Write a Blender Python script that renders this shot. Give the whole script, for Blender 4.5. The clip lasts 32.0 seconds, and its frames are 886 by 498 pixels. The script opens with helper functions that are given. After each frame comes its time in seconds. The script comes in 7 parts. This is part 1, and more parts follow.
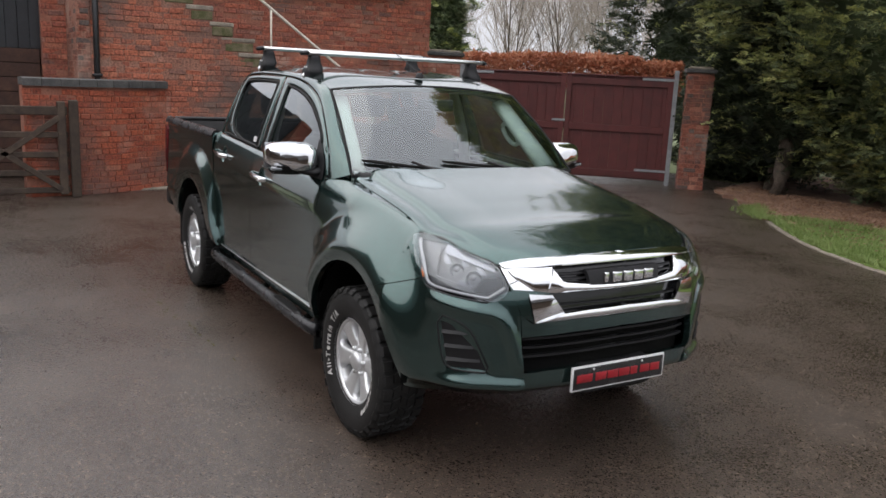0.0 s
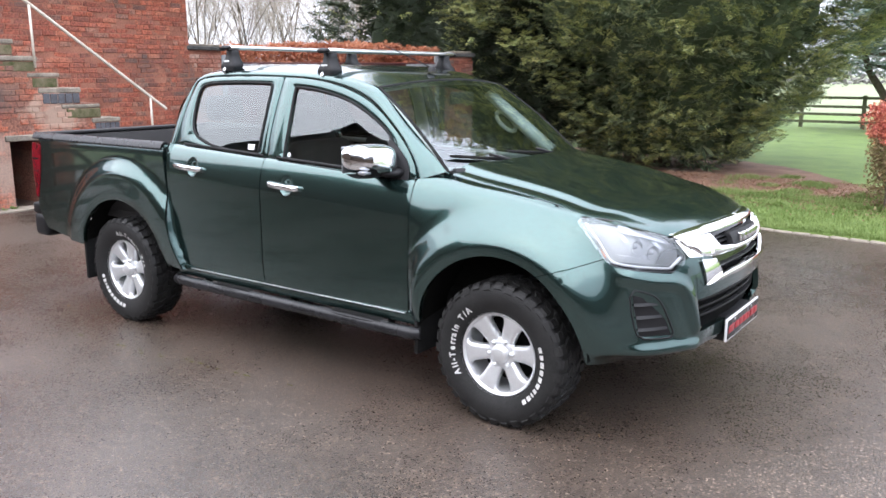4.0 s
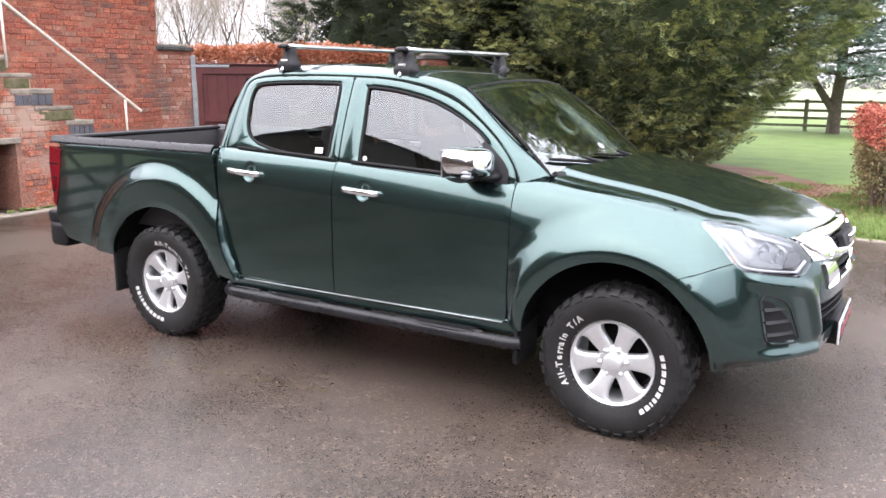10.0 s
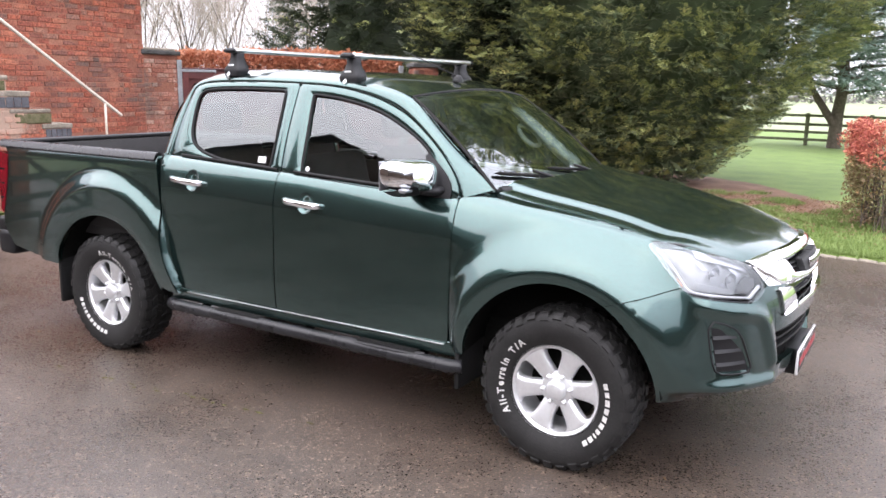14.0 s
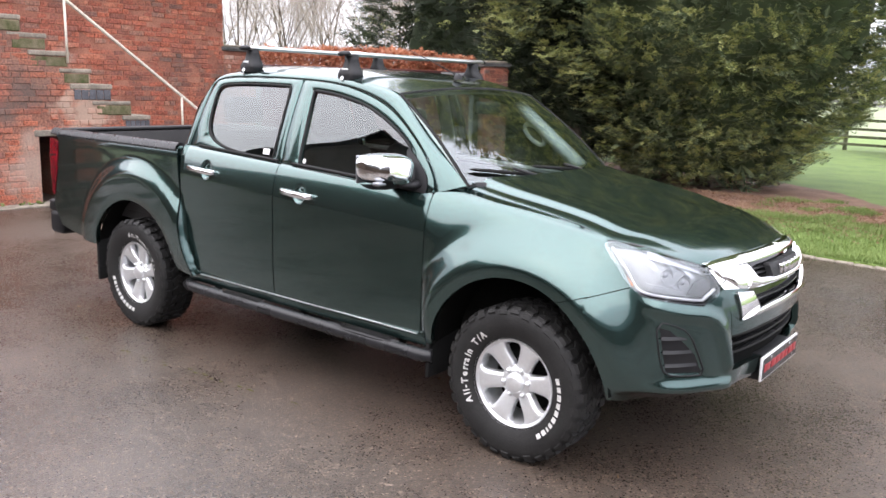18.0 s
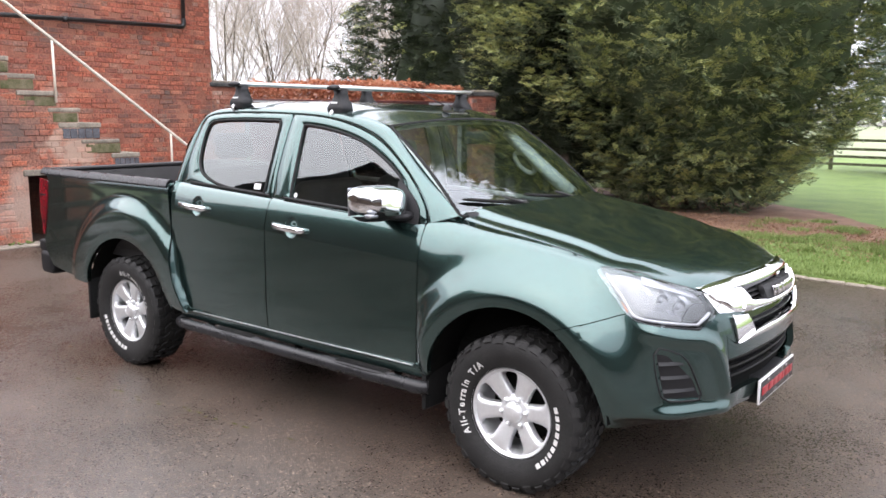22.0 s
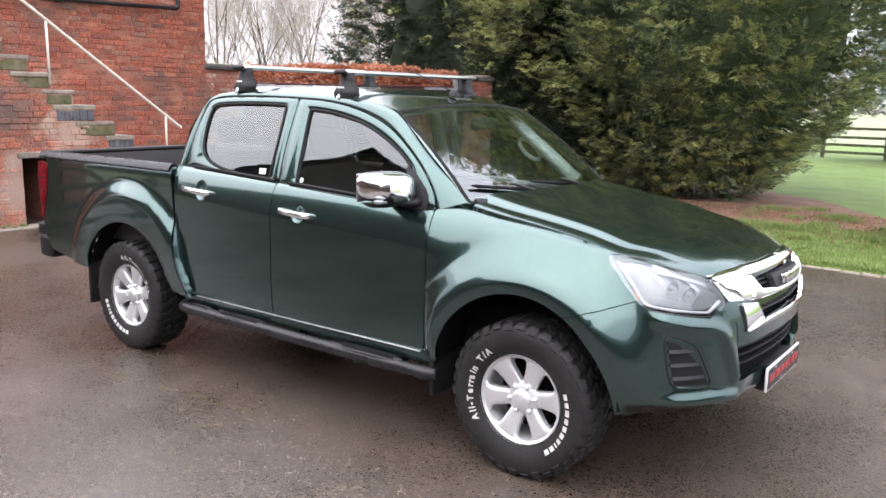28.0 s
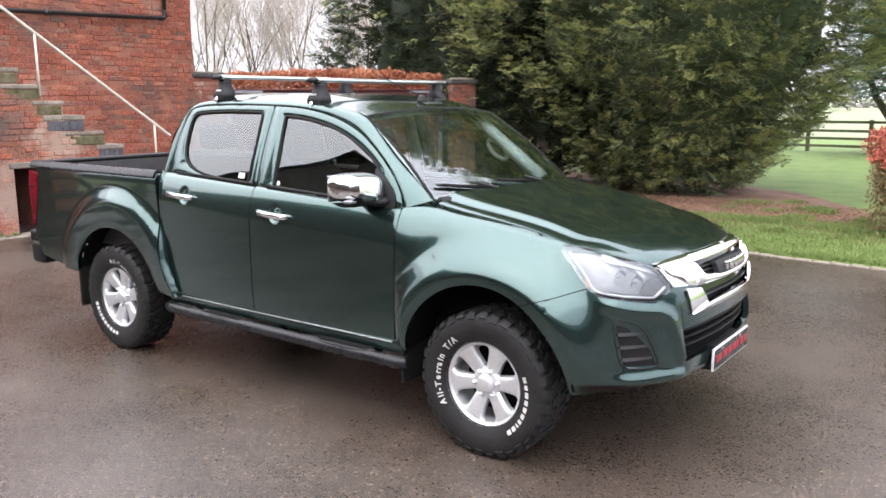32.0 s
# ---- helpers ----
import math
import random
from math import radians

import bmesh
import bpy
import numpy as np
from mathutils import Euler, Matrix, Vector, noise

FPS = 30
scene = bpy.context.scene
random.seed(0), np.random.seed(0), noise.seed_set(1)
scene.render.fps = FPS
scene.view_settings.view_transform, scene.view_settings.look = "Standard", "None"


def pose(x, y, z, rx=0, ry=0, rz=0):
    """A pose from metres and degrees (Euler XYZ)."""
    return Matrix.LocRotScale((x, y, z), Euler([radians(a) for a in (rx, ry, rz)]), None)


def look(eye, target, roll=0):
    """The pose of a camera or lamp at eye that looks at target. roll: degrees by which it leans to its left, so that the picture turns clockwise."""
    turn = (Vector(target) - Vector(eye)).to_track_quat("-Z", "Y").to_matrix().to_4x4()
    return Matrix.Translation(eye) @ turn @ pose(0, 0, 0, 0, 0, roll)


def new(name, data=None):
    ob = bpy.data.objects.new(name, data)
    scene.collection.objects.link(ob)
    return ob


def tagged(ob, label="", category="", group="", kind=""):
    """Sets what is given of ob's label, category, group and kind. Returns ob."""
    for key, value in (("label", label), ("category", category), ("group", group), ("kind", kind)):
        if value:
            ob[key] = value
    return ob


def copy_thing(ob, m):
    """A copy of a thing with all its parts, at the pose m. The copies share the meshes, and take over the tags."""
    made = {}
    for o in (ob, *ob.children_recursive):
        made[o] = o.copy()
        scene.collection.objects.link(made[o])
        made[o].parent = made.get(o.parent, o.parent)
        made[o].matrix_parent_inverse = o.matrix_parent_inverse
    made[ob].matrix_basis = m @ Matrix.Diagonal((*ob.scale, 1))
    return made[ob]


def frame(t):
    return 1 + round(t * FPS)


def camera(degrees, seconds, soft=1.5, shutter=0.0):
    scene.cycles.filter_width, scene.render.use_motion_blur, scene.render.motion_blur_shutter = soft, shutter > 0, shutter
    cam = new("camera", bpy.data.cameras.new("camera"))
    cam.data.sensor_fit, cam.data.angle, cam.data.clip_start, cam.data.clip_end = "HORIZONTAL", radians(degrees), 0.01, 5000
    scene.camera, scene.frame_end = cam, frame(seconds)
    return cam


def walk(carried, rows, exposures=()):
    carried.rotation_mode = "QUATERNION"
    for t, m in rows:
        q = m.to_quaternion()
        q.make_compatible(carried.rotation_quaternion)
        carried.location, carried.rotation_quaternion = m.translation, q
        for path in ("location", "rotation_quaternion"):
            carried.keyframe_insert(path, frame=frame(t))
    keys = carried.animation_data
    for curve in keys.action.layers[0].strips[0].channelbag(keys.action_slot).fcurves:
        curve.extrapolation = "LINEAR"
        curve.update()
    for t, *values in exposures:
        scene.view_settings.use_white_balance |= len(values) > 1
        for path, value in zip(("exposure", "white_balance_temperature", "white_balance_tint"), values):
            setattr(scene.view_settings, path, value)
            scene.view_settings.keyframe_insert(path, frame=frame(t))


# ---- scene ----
cam = camera(56.64, 32.0, soft=1.6)

# seconds, eye x y z, yaw to the left from +y, pitch, roll
PATH = [
    (0, 5.057, -2.496, 1.767, 59.10, -11.90, 2.82),
    (0.5, 4.876, -2.781, 1.776, 54.02, -13.52, 2.21),
    (1, 4.560, -3.152, 1.767, 50.69, -13.57, 0.69),
    (1.5, 4.354, -3.496, 1.763, 47.92, -13.32, 1.19),
    (2, 4.134, -3.742, 1.792, 43.32, -14.05, 0.65),
    (2.5, 3.815, -3.935, 1.751, 39.53, -13.57, 0.08),
    (4.5, 3.573, -4.207, 1.735, 35.06, -11.97, 0.30),
    (5, 3.581, -4.216, 1.736, 34.61, -11.90, 0.53),
    (5.5, 3.545, -4.221, 1.735, 35.27, -11.54, 0.68),
    (6, 3.482, -4.255, 1.735, 35.08, -11.01, 0.56),
    (6.5, 3.365, -4.269, 1.733, 34.25, -12.06, 0.45),
    (7, 3.193, -4.165, 1.716, 35.04, -12.15, 0.80),
    (7.5, 2.986, -4.074, 1.739, 35.83, -11.06, 0.42),
    (8, 2.720, -4.149, 1.717, 31.58, -10.52, 0.52),
    (8.5, 2.614, -4.265, 1.719, 27.14, -10.67, 0.01),
    (9, 2.705, -4.411, 1.705, 29.58, -10.90, -0.15),
    (9.5, 2.747, -4.503, 1.713, 31.54, -11.68, -0.03),
    (10, 2.758, -4.521, 1.717, 30.58, -11.85, 0.27),
    (10.5, 2.773, -4.534, 1.719, 29.43, -11.51, -0.13),
    (11, 2.780, -4.524, 1.716, 29.03, -11.13, -0.29),
    (11.5, 2.777, -4.528, 1.720, 29.12, -10.91, 0.07),
    (12, 2.772, -4.532, 1.718, 29.14, -10.74, 0.36),
    (12.5, 2.791, -4.536, 1.717, 29.31, -10.93, 0.49),
    (13, 2.828, -4.484, 1.720, 29.95, -10.97, 0.13),
    (13.5, 2.846, -4.321, 1.706, 30.43, -11.01, 0.42),
    (14, 2.918, -4.165, 1.720, 30.96, -11.29, 1.11),
    (14.5, 3.109, -4.023, 1.709, 37.91, -11.54, 0.51),
    (16.5, 3.463, -3.910, 1.737, 40.58, -12.38, 1.34),
    (17, 3.462, -3.916, 1.738, 39.70, -12.23, 1.63),
    (17.5, 3.483, -3.927, 1.728, 38.68, -11.76, 1.80),
    (18, 3.487, -3.936, 1.729, 37.83, -11.50, 1.95),
    (18.5, 3.490, -3.941, 1.733, 37.41, -11.32, 1.86),
    (19, 3.487, -3.941, 1.734, 37.36, -11.10, 1.48),
    (19.5, 3.481, -3.931, 1.732, 37.59, -11.01, 0.71),
    (20, 3.480, -3.933, 1.737, 37.62, -10.83, 0.25),
    (20.5, 3.473, -3.930, 1.739, 37.82, -10.61, 0.24),
    (21, 3.461, -3.922, 1.741, 38.05, -9.98, 0.39),
    (21.5, 3.462, -3.926, 1.735, 37.94, -9.24, 0.28),
    (22, 3.475, -3.938, 1.737, 37.26, -9.49, 0.58),
    (22.5, 3.471, -3.933, 1.733, 37.07, -10.79, 0.76),
    (23, 3.469, -3.932, 1.737, 36.99, -11.34, 0.62),
    (23.5, 3.466, -3.926, 1.732, 37.09, -11.74, 0.76),
    (24, 3.471, -3.929, 1.733, 37.13, -11.77, 0.64),
    (24.5, 3.475, -3.936, 1.734, 37.22, -11.86, 0.54),
    (26.5, 3.436, -3.933, 1.737, 37.34, -11.11, -0.66),
    (27, 3.429, -3.955, 1.736, 37.94, -10.84, -0.03),
    (27.5, 3.431, -3.957, 1.736, 37.78, -10.65, 0.64),
    (28, 3.397, -3.988, 1.741, 36.52, -10.52, 1.06),
    (28.5, 3.415, -4.070, 1.745, 35.34, -10.37, 0.53),
    (29, 3.539, -4.124, 1.726, 35.09, -11.70, 2.26),
    (29.5, 3.582, -4.148, 1.746, 35.50, -12.14, 1.59),
    (30, 3.568, -4.159, 1.753, 37.19, -11.17, 0.44),
    (30.5, 3.567, -4.166, 1.752, 37.98, -10.45, -0.07),
    (31, 3.585, -4.168, 1.747, 37.73, -10.30, -0.01),
    (31.5, 3.604, -4.156, 1.750, 37.20, -10.17, 0.23),
    (32, 3.670, -4.105, 1.757, 36.25, -10.40, -0.15),
]


def aimed(x, y, z, yaw, pitch, roll):
    a, b = radians(yaw), radians(pitch)
    way = Vector((-math.sin(a) * math.cos(b), math.cos(a) * math.cos(b), math.sin(b)))
    return look((x, y, z), Vector((x, y, z)) + way * 2, roll)


EXPOSURES = [(0.0, 0.19, 6850, 11), (1.0, 0.50, 6650, 10), (2.5, 1.13, 6350, 10), (5.0, 1.43, 6350, 13), (8.0, 1.48, 6350, 11), (9.5, 1.59, 6650, 16), (13.5, 1.54, 6650, 16), (16.5, 1.40, 6700, 14), (32.0, 1.38, 6700, 14)]
walk(cam, [(row[0], aimed(*row[1:])) for row in PATH], EXPOSURES)

# ---- overcast winter sky and a weak, very soft sun ----
world = bpy.data.worlds.new("world")
scene.world = world
world.use_nodes = True
wn, wl = world.node_tree.nodes, world.node_tree.links
wn.clear()
w_out, w_bg = wn.new("ShaderNodeOutputWorld"), wn.new("ShaderNodeBackground")
w_sky = wn.new("ShaderNodeTexSky")
w_sky.sky_type, w_sky.sun_disc = "NISHITA", False
w_sky.sun_elevation, w_sky.sun_rotation, w_sky.dust_density, w_sky.air_density = radians(54), radians(200), 6.0, 1.0
w_mix = wn.new("ShaderNodeMix")
w_mix.data_type = "RGBA"
w_mix.inputs["Factor"].default_value = 0.92
# even cloud cover, three times as bright overhead as at the horizon
w_tc, w_sep, w_ramp = wn.new("ShaderNodeTexCoord"), wn.new("ShaderNodeSeparateXYZ"), wn.new("ShaderNodeMapRange")
w_cloud = wn.new("ShaderNodeVectorMath")
w_cloud.operation, w_cloud.inputs[0].default_value = "SCALE", (1.0, 1.045, 1.17)
w_ramp.inputs["To Min"].default_value, w_ramp.inputs["To Max"].default_value = 6.8, 19.0
wl.new(w_tc.outputs["Generated"], w_sep.inputs["Vector"])
wl.new(w_sep.outputs["Z"], w_ramp.inputs["Value"])
wl.new(w_ramp.outputs["Result"], w_cloud.inputs["Scale"])
wl.new(w_cloud.outputs["Vector"], w_mix.inputs["B"])
wl.new(w_sky.outputs["Color"], w_mix.inputs["A"])
wl.new(w_mix.outputs["Result"], w_bg.inputs["Color"])
w_bg.inputs["Strength"].default_value = 0.10
wl.new(w_bg.outputs["Background"], w_out.inputs["Surface"])
sun = new("sun", bpy.data.lights.new("sun", "SUN"))
sun.data.energy, sun.data.angle, sun.data.color = 1.25, radians(100), (1.0, 0.985, 0.97)
sun.matrix_world = look((-4, -11, 16), (0, 0, 0))

# ---- materials ----
def nodes_of(name):
    m = bpy.data.materials.new(name)
    m.use_nodes = True
    t = m.node_tree
    return m, t, t.nodes["Principled BSDF"]


def noise_node(t, scale, detail=4.0, rough=0.6, coords="Object"):
    tc, n = t.nodes.new("ShaderNodeTexCoord"), t.nodes.new("ShaderNodeTexNoise")
    n.inputs["Scale"].default_value, n.inputs["Detail"].default_value, n.inputs["Roughness"].default_value = scale, detail, rough
    t.links.new(tc.outputs[coords], n.inputs["Vector"])
    return n


def ramp(t, source, stops):
    r = t.nodes.new("ShaderNodeValToRGB")
    while len(r.color_ramp.elements) < len(stops):
        r.color_ramp.elements.new(0.5)
    for e, (p, c) in zip(r.color_ramp.elements, stops):
        e.position = p
        e.color = (*c, 1) if len(c) == 3 else c
    t.links.new(source, r.inputs["Fac"])
    return r


def bump(t, source, bsdf, strength, distance=0.01):
    b = t.nodes.new("ShaderNodeBump")
    b.inputs["Strength"].default_value, b.inputs["Distance"].default_value = strength, distance
    t.links.new(source, b.inputs["Height"])
    t.links.new(b.outputs["Normal"], bsdf.inputs["Normal"])
    return b


def mixed(t, fac, a, b, mode="MIX"):
    m = t.nodes.new("ShaderNodeMix")
    m.data_type, m.blend_type = "RGBA", mode
    for key, v in (("Factor", fac), ("A", a), ("B", b)):
        if isinstance(v, (int, float)):
            m.inputs[key].default_value = v
        elif isinstance(v, tuple):
            m.inputs[key].default_value = (*v, 1) if len(v) == 3 else v
        else:
            t.links.new(v, m.inputs[key])
    return m.outputs["Result"]


def varied(name, dark, light, scale=8.0, rough=0.6, metal=0.0, fine=90.0, relief=0.15, coat=0.0, island=0.0, rough_spread=0.12, spec=0.5, obj_random=0.0, grain=0.25):
    """Colour between dark and light by noise at two scales, roughness that wanders, fine relief."""
    m, t, b = nodes_of(name)
    n1, n2 = noise_node(t, scale), noise_node(t, fine, 2.0)
    r = ramp(t, n1.outputs["Fac"], [(0.3, dark), (0.7, light)])
    fine_r = ramp(t, n2.outputs["Fac"], [(0.3, (1 - grain, 1 - grain, 1 - grain)), (0.7, (1 + 0.7 * grain, 1 + 0.7 * grain, 1 + 0.7 * grain))])
    col = mixed(t, 1.0, r.outputs["Color"], fine_r.outputs["Color"], "MULTIPLY")
    if island or obj_random:
        src = t.nodes.new("ShaderNodeNewGeometry").outputs["Random Per Island"] if island else t.nodes.new("ShaderNodeObjectInfo").outputs["Random"]
        k = island or obj_random
        ir = ramp(t, src, [(0.0, (1 - k, 1 - k, 1 - k)), (1.0, (1 + k, 1 + k, 1 + k))])
        col = mixed(t, 1.0, col, ir.outputs["Color"], "MULTIPLY")
    t.links.new(col, b.inputs["Base Color"])
    rr = t.nodes.new("ShaderNodeMapRange")
    rr.inputs["To Min"].default_value, rr.inputs["To Max"].default_value = max(rough - rough_spread, 0.02), min(rough + rough_spread, 1.0)
    t.links.new(n1.outputs["Fac"], rr.inputs["Value"])
    t.links.new(rr.outputs["Result"], b.inputs["Roughness"])
    b.inputs["Metallic"].default_value, b.inputs["Coat Weight"].default_value = metal, coat
    b.inputs["Specular IOR Level"].default_value = spec
    if relief:
        bump(t, n2.outputs["Fac"], b, relief, 0.004)
    return m


def glass_mat(name, tint=(0.9, 0.95, 0.93), rough=0.0, clear=0.8, gain=1.6):
    """Thin pane: light passes straight through, with a mirror film by Fresnel."""
    m, t, b = nodes_of(name)
    t.nodes.remove(b)
    tr, gl, mx, fr = (t.nodes.new(k) for k in ("ShaderNodeBsdfTransparent", "ShaderNodeBsdfGlossy", "ShaderNodeMixShader", "ShaderNodeLayerWeight"))
    tr.inputs["Color"].default_value = (*[clear * c for c in tint], 1)
    gl.inputs["Roughness"].default_value = rough
    gl.inputs["Color"].default_value = (0.94, 0.985, 1.0, 1)
    fr.inputs["Blend"].default_value = 0.5
    power = t.nodes.new("ShaderNodeMath")
    power.operation, power.inputs[1].default_value = "POWER", 5.0
    t.links.new(fr.outputs["Facing"], power.inputs[0])
    add = t.nodes.new("ShaderNodeMath")
    add.operation, add.use_clamp = "MULTIPLY_ADD", True
    add.inputs[1].default_value, add.inputs[2].default_value = 0.95 * gain, 0.046 * gain
    t.links.new(power.outputs["Value"], add.inputs[0])
    t.links.new(add.outputs["Value"], mx.inputs["Fac"])
    t.links.new(tr.outputs["BSDF"], mx.inputs[1])
    t.links.new(gl.outputs["BSDF"], mx.inputs[2])
    t.links.new(mx.outputs["Shader"], t.nodes["Material Output"].inputs["Surface"])
    return m


def paint_mat():
    """Dark green metallic paint under clear lacquer, with flakes and a film of road dust."""
    m, t, b = nodes_of("green_paint")
    flake, dust, tc = t.nodes.new("ShaderNodeTexVoronoi"), noise_node(t, 3.0, 5.0), t.nodes.new("ShaderNodeTexCoord")
    flake.inputs["Scale"].default_value = 700
    t.links.new(tc.outputs["Object"], flake.inputs["Vector"])
    fr = ramp(t, flake.outputs["Color"], [(0.2, (0.025, 0.053, 0.049)), (0.8, (0.048, 0.097, 0.090))])
    t.links.new(fr.outputs["Color"], b.inputs["Base Color"])
    dr = t.nodes.new("ShaderNodeMapRange")
    dr.inputs["To Min"].default_value, dr.inputs["To Max"].default_value = 0.02, 0.07
    t.links.new(dust.outputs["Fac"], dr.inputs["Value"])
    t.links.new(dr.outputs["Result"], b.inputs["Coat Roughness"])
    b.inputs["Metallic"].default_value, b.inputs["Roughness"].default_value = 0.90, 0.20
    b.inputs["Coat Weight"].default_value, b.inputs["Coat IOR"].default_value = 1.0, 1.52
    return m


def asphalt_mat():
    """Old damp tarmac: fine pale and dark chippings, broad damp patches, hairline cracks."""
    m, t, b = nodes_of("tarmac")
    broad, mid = noise_node(t, 0.45, 6.0, 0.6), noise_node(t, 5.0, 5.0)
    v = t.nodes.new("ShaderNodeTexVoronoi")
    v.inputs["Scale"].default_value = 135.0
    t.links.new(t.nodes["Texture Coordinate"].outputs["Object"], v.inputs["Vector"])
    base = ramp(t, broad.outputs["Fac"], [(0.30, (0.035, 0.027, 0.022)), (0.50, (0.054, 0.041, 0.033)), (0.70, (0.079, 0.063, 0.053))])
    # pale and dark chips; the palest also stand in for wet glints
    chip = ramp(t, v.outputs["Color"], [(0.06, (0.50, 0.50, 0.50)), (0.50, (0.76, 0.76, 0.76)), (0.80, (1.5, 1.45, 1.38)), (0.95, (4.2, 4.1, 3.8))])
    col = mixed(t, 1.0, base.outputs["Color"], chip.outputs["Color"], "MULTIPLY")
    mr = ramp(t, mid.outputs["Fac"], [(0.3, (0.80, 0.80, 0.80)), (0.7, (1.15, 1.13, 1.1))])
    col = mixed(t, 1.0, col, mr.outputs["Color"], "MULTIPLY")
    t.links.new(col, b.inputs["Base Color"])
    wet = ramp(t, broad.outputs["Fac"], [(0.35, (0.22, 0.22, 0.22)), (0.62, (0.38, 0.38, 0.38))])
    film = ramp(t, v.outputs["Color"], [(0.1, (0.75, 0.75, 0.75)), (0.9, (1.25, 1.25, 1.25))])
    t.links.new(mixed(t, 1.0, wet.outputs["Color"], film.outputs["Color"], "MULTIPLY"), b.inputs["Roughness"])
    b.inputs["Specular IOR Level"].default_value = 0.65
    bump(t, v.outputs["Distance"], b, 0.4, 0.004)
    return m


def brick_mat(name, stops, stain=(0.10, 0.085, 0.075), lime=None):
    """Fired clay: each piece its own tone, soot and pale bloom in patches, pitted face."""
    m, t, b = nodes_of(name)
    geo, info = t.nodes.new("ShaderNodeNewGeometry"), t.nodes.new("ShaderNodeObjectInfo")
    s = t.nodes.new("ShaderNodeMath")
    s.operation = "ADD"
    t.links.new(geo.outputs["Random Per Island"], s.inputs[0])
    t.links.new(info.outputs["Random"], s.inputs[1])
    f = t.nodes.new("ShaderNodeMath")
    f.operation = "FRACT"
    t.links.new(s.outputs["Value"], f.inputs[0])
    tone = ramp(t, f.outputs["Value"], stops)
    tone.color_ramp.interpolation = "LINEAR"
    n1 = t.nodes.new("ShaderNodeTexNoise")
    n1.inputs["Scale"].default_value, n1.inputs["Detail"].default_value = 1.3, 6.0
    t.links.new(geo.outputs["Position"], n1.inputs["Vector"])
    n2 = t.nodes.new("ShaderNodeTexNoise")
    n2.inputs["Scale"].default_value, n2.inputs["Detail"].default_value = 38.0, 4.0
    t.links.new(geo.outputs["Position"], n2.inputs["Vector"])
    g = ramp(t, n2.outputs["Fac"], [(0.3, (0.42, 0.42, 0.42)), (0.65, (1.25, 1.25, 1.25))])
    col = mixed(t, 1.0, tone.outputs["Color"], g.outputs["Color"], "MULTIPLY")
    soot = ramp(t, n1.outputs["Fac"], [(0.50, (0, 0, 0)), (0.68, (0.70, 0.70, 0.70))])
    col = mixed(t, soot.outputs["Color"], col, stain)
    bloom = ramp(t, n1.outputs["Fac"], [(0.28, (0.55, 0.55, 0.55)), (0.43, (0, 0, 0))])
    col = mixed(t, bloom.outputs["Color"], col, (0.42, 0.34, 0.28))
    if lime:
        # crumbling limewash left on the lower part of the stair
        away = t.nodes.new("ShaderNodeVectorMath")
        away.operation, away.inputs[1].default_value = "DISTANCE", lime
        t.links.new(geo.outputs["Position"], away.inputs[0])
        rag = t.nodes.new("ShaderNodeTexNoise")
        rag.inputs["Scale"].default_value, rag.inputs["Detail"].default_value = 6.0, 5.0
        t.links.new(geo.outputs["Position"], rag.inputs["Vector"])
        both = t.nodes.new("ShaderNodeMath")
        both.operation, both.inputs[1].default_value = "MULTIPLY_ADD", 1.1
        t.links.new(rag.outputs["Fac"], both.inputs[0])
        t.links.new(away.outputs["Value"], both.inputs[2])
        film = ramp(t, both.outputs["Value"], [(0.70, (0.70, 0.70, 0.70)), (0.98, (0, 0, 0))])
        col = mixed(t, film.outputs["Color"], col, (0.46, 0.34, 0.265))
    t.links.new(col, b.inputs["Base Color"])
    b.inputs["Roughness"].default_value = 0.82
    bump(t, n2.outputs["Fac"], b, 0.6, 0.006)
    return m


def leaf_mat(name, stops, rough=0.55, through_light=0.25):
    m, t, b = nodes_of(name)
    geo = t.nodes.new("ShaderNodeNewGeometry")
    n = t.nodes.new("ShaderNodeTexNoise")
    n.inputs["Scale"].default_value, n.inputs["Detail"].default_value = 1.6, 4.0
    t.links.new(geo.outputs["Position"], n.inputs["Vector"])
    s = t.nodes.new("ShaderNodeMath")
    s.operation, s.inputs[1].default_value = "MULTIPLY_ADD", 0.55
    t.links.new(geo.outputs["Random Per Island"], s.inputs[0])
    sub = t.nodes.new("ShaderNodeMath")
    sub.operation, sub.inputs[1].default_value = "MULTIPLY_ADD", 1.1
    sub.inputs[2].default_value = -0.32
    t.links.new(n.outputs["Fac"], sub.inputs[0])
    t.links.new(sub.outputs["Value"], s.inputs[2])
    r = ramp(t, s.outputs["Value"], stops)
    t.links.new(r.outputs["Color"], b.inputs["Base Color"])
    b.inputs["Roughness"].default_value = rough
    b.inputs["Specular IOR Level"].default_value = 0.3
    if through_light:
        b.inputs["Subsurface Weight"].default_value = 0.0
        tl, mx = t.nodes.new("ShaderNodeBsdfTranslucent"), t.nodes.new("ShaderNodeMixShader")
        mx.inputs["Fac"].default_value = through_light
        t.links.new(r.outputs["Color"], tl.inputs["Color"])
        t.links.new(b.outputs["BSDF"], mx.inputs[1])
        t.links.new(tl.outputs["BSDF"], mx.inputs[2])
        t.links.new(mx.outputs["Shader"], t.nodes["Material Output"].inputs["Surface"])
    return m


def shiny(name, colour, rough=0.08, metal=1.0):
    m = varied(name, tuple(0.92 * c for c in colour), colour, 4.0, rough, metal, 60.0, 0.0, rough_spread=min(0.03, rough * 0.4), grain=0.04)
    return m


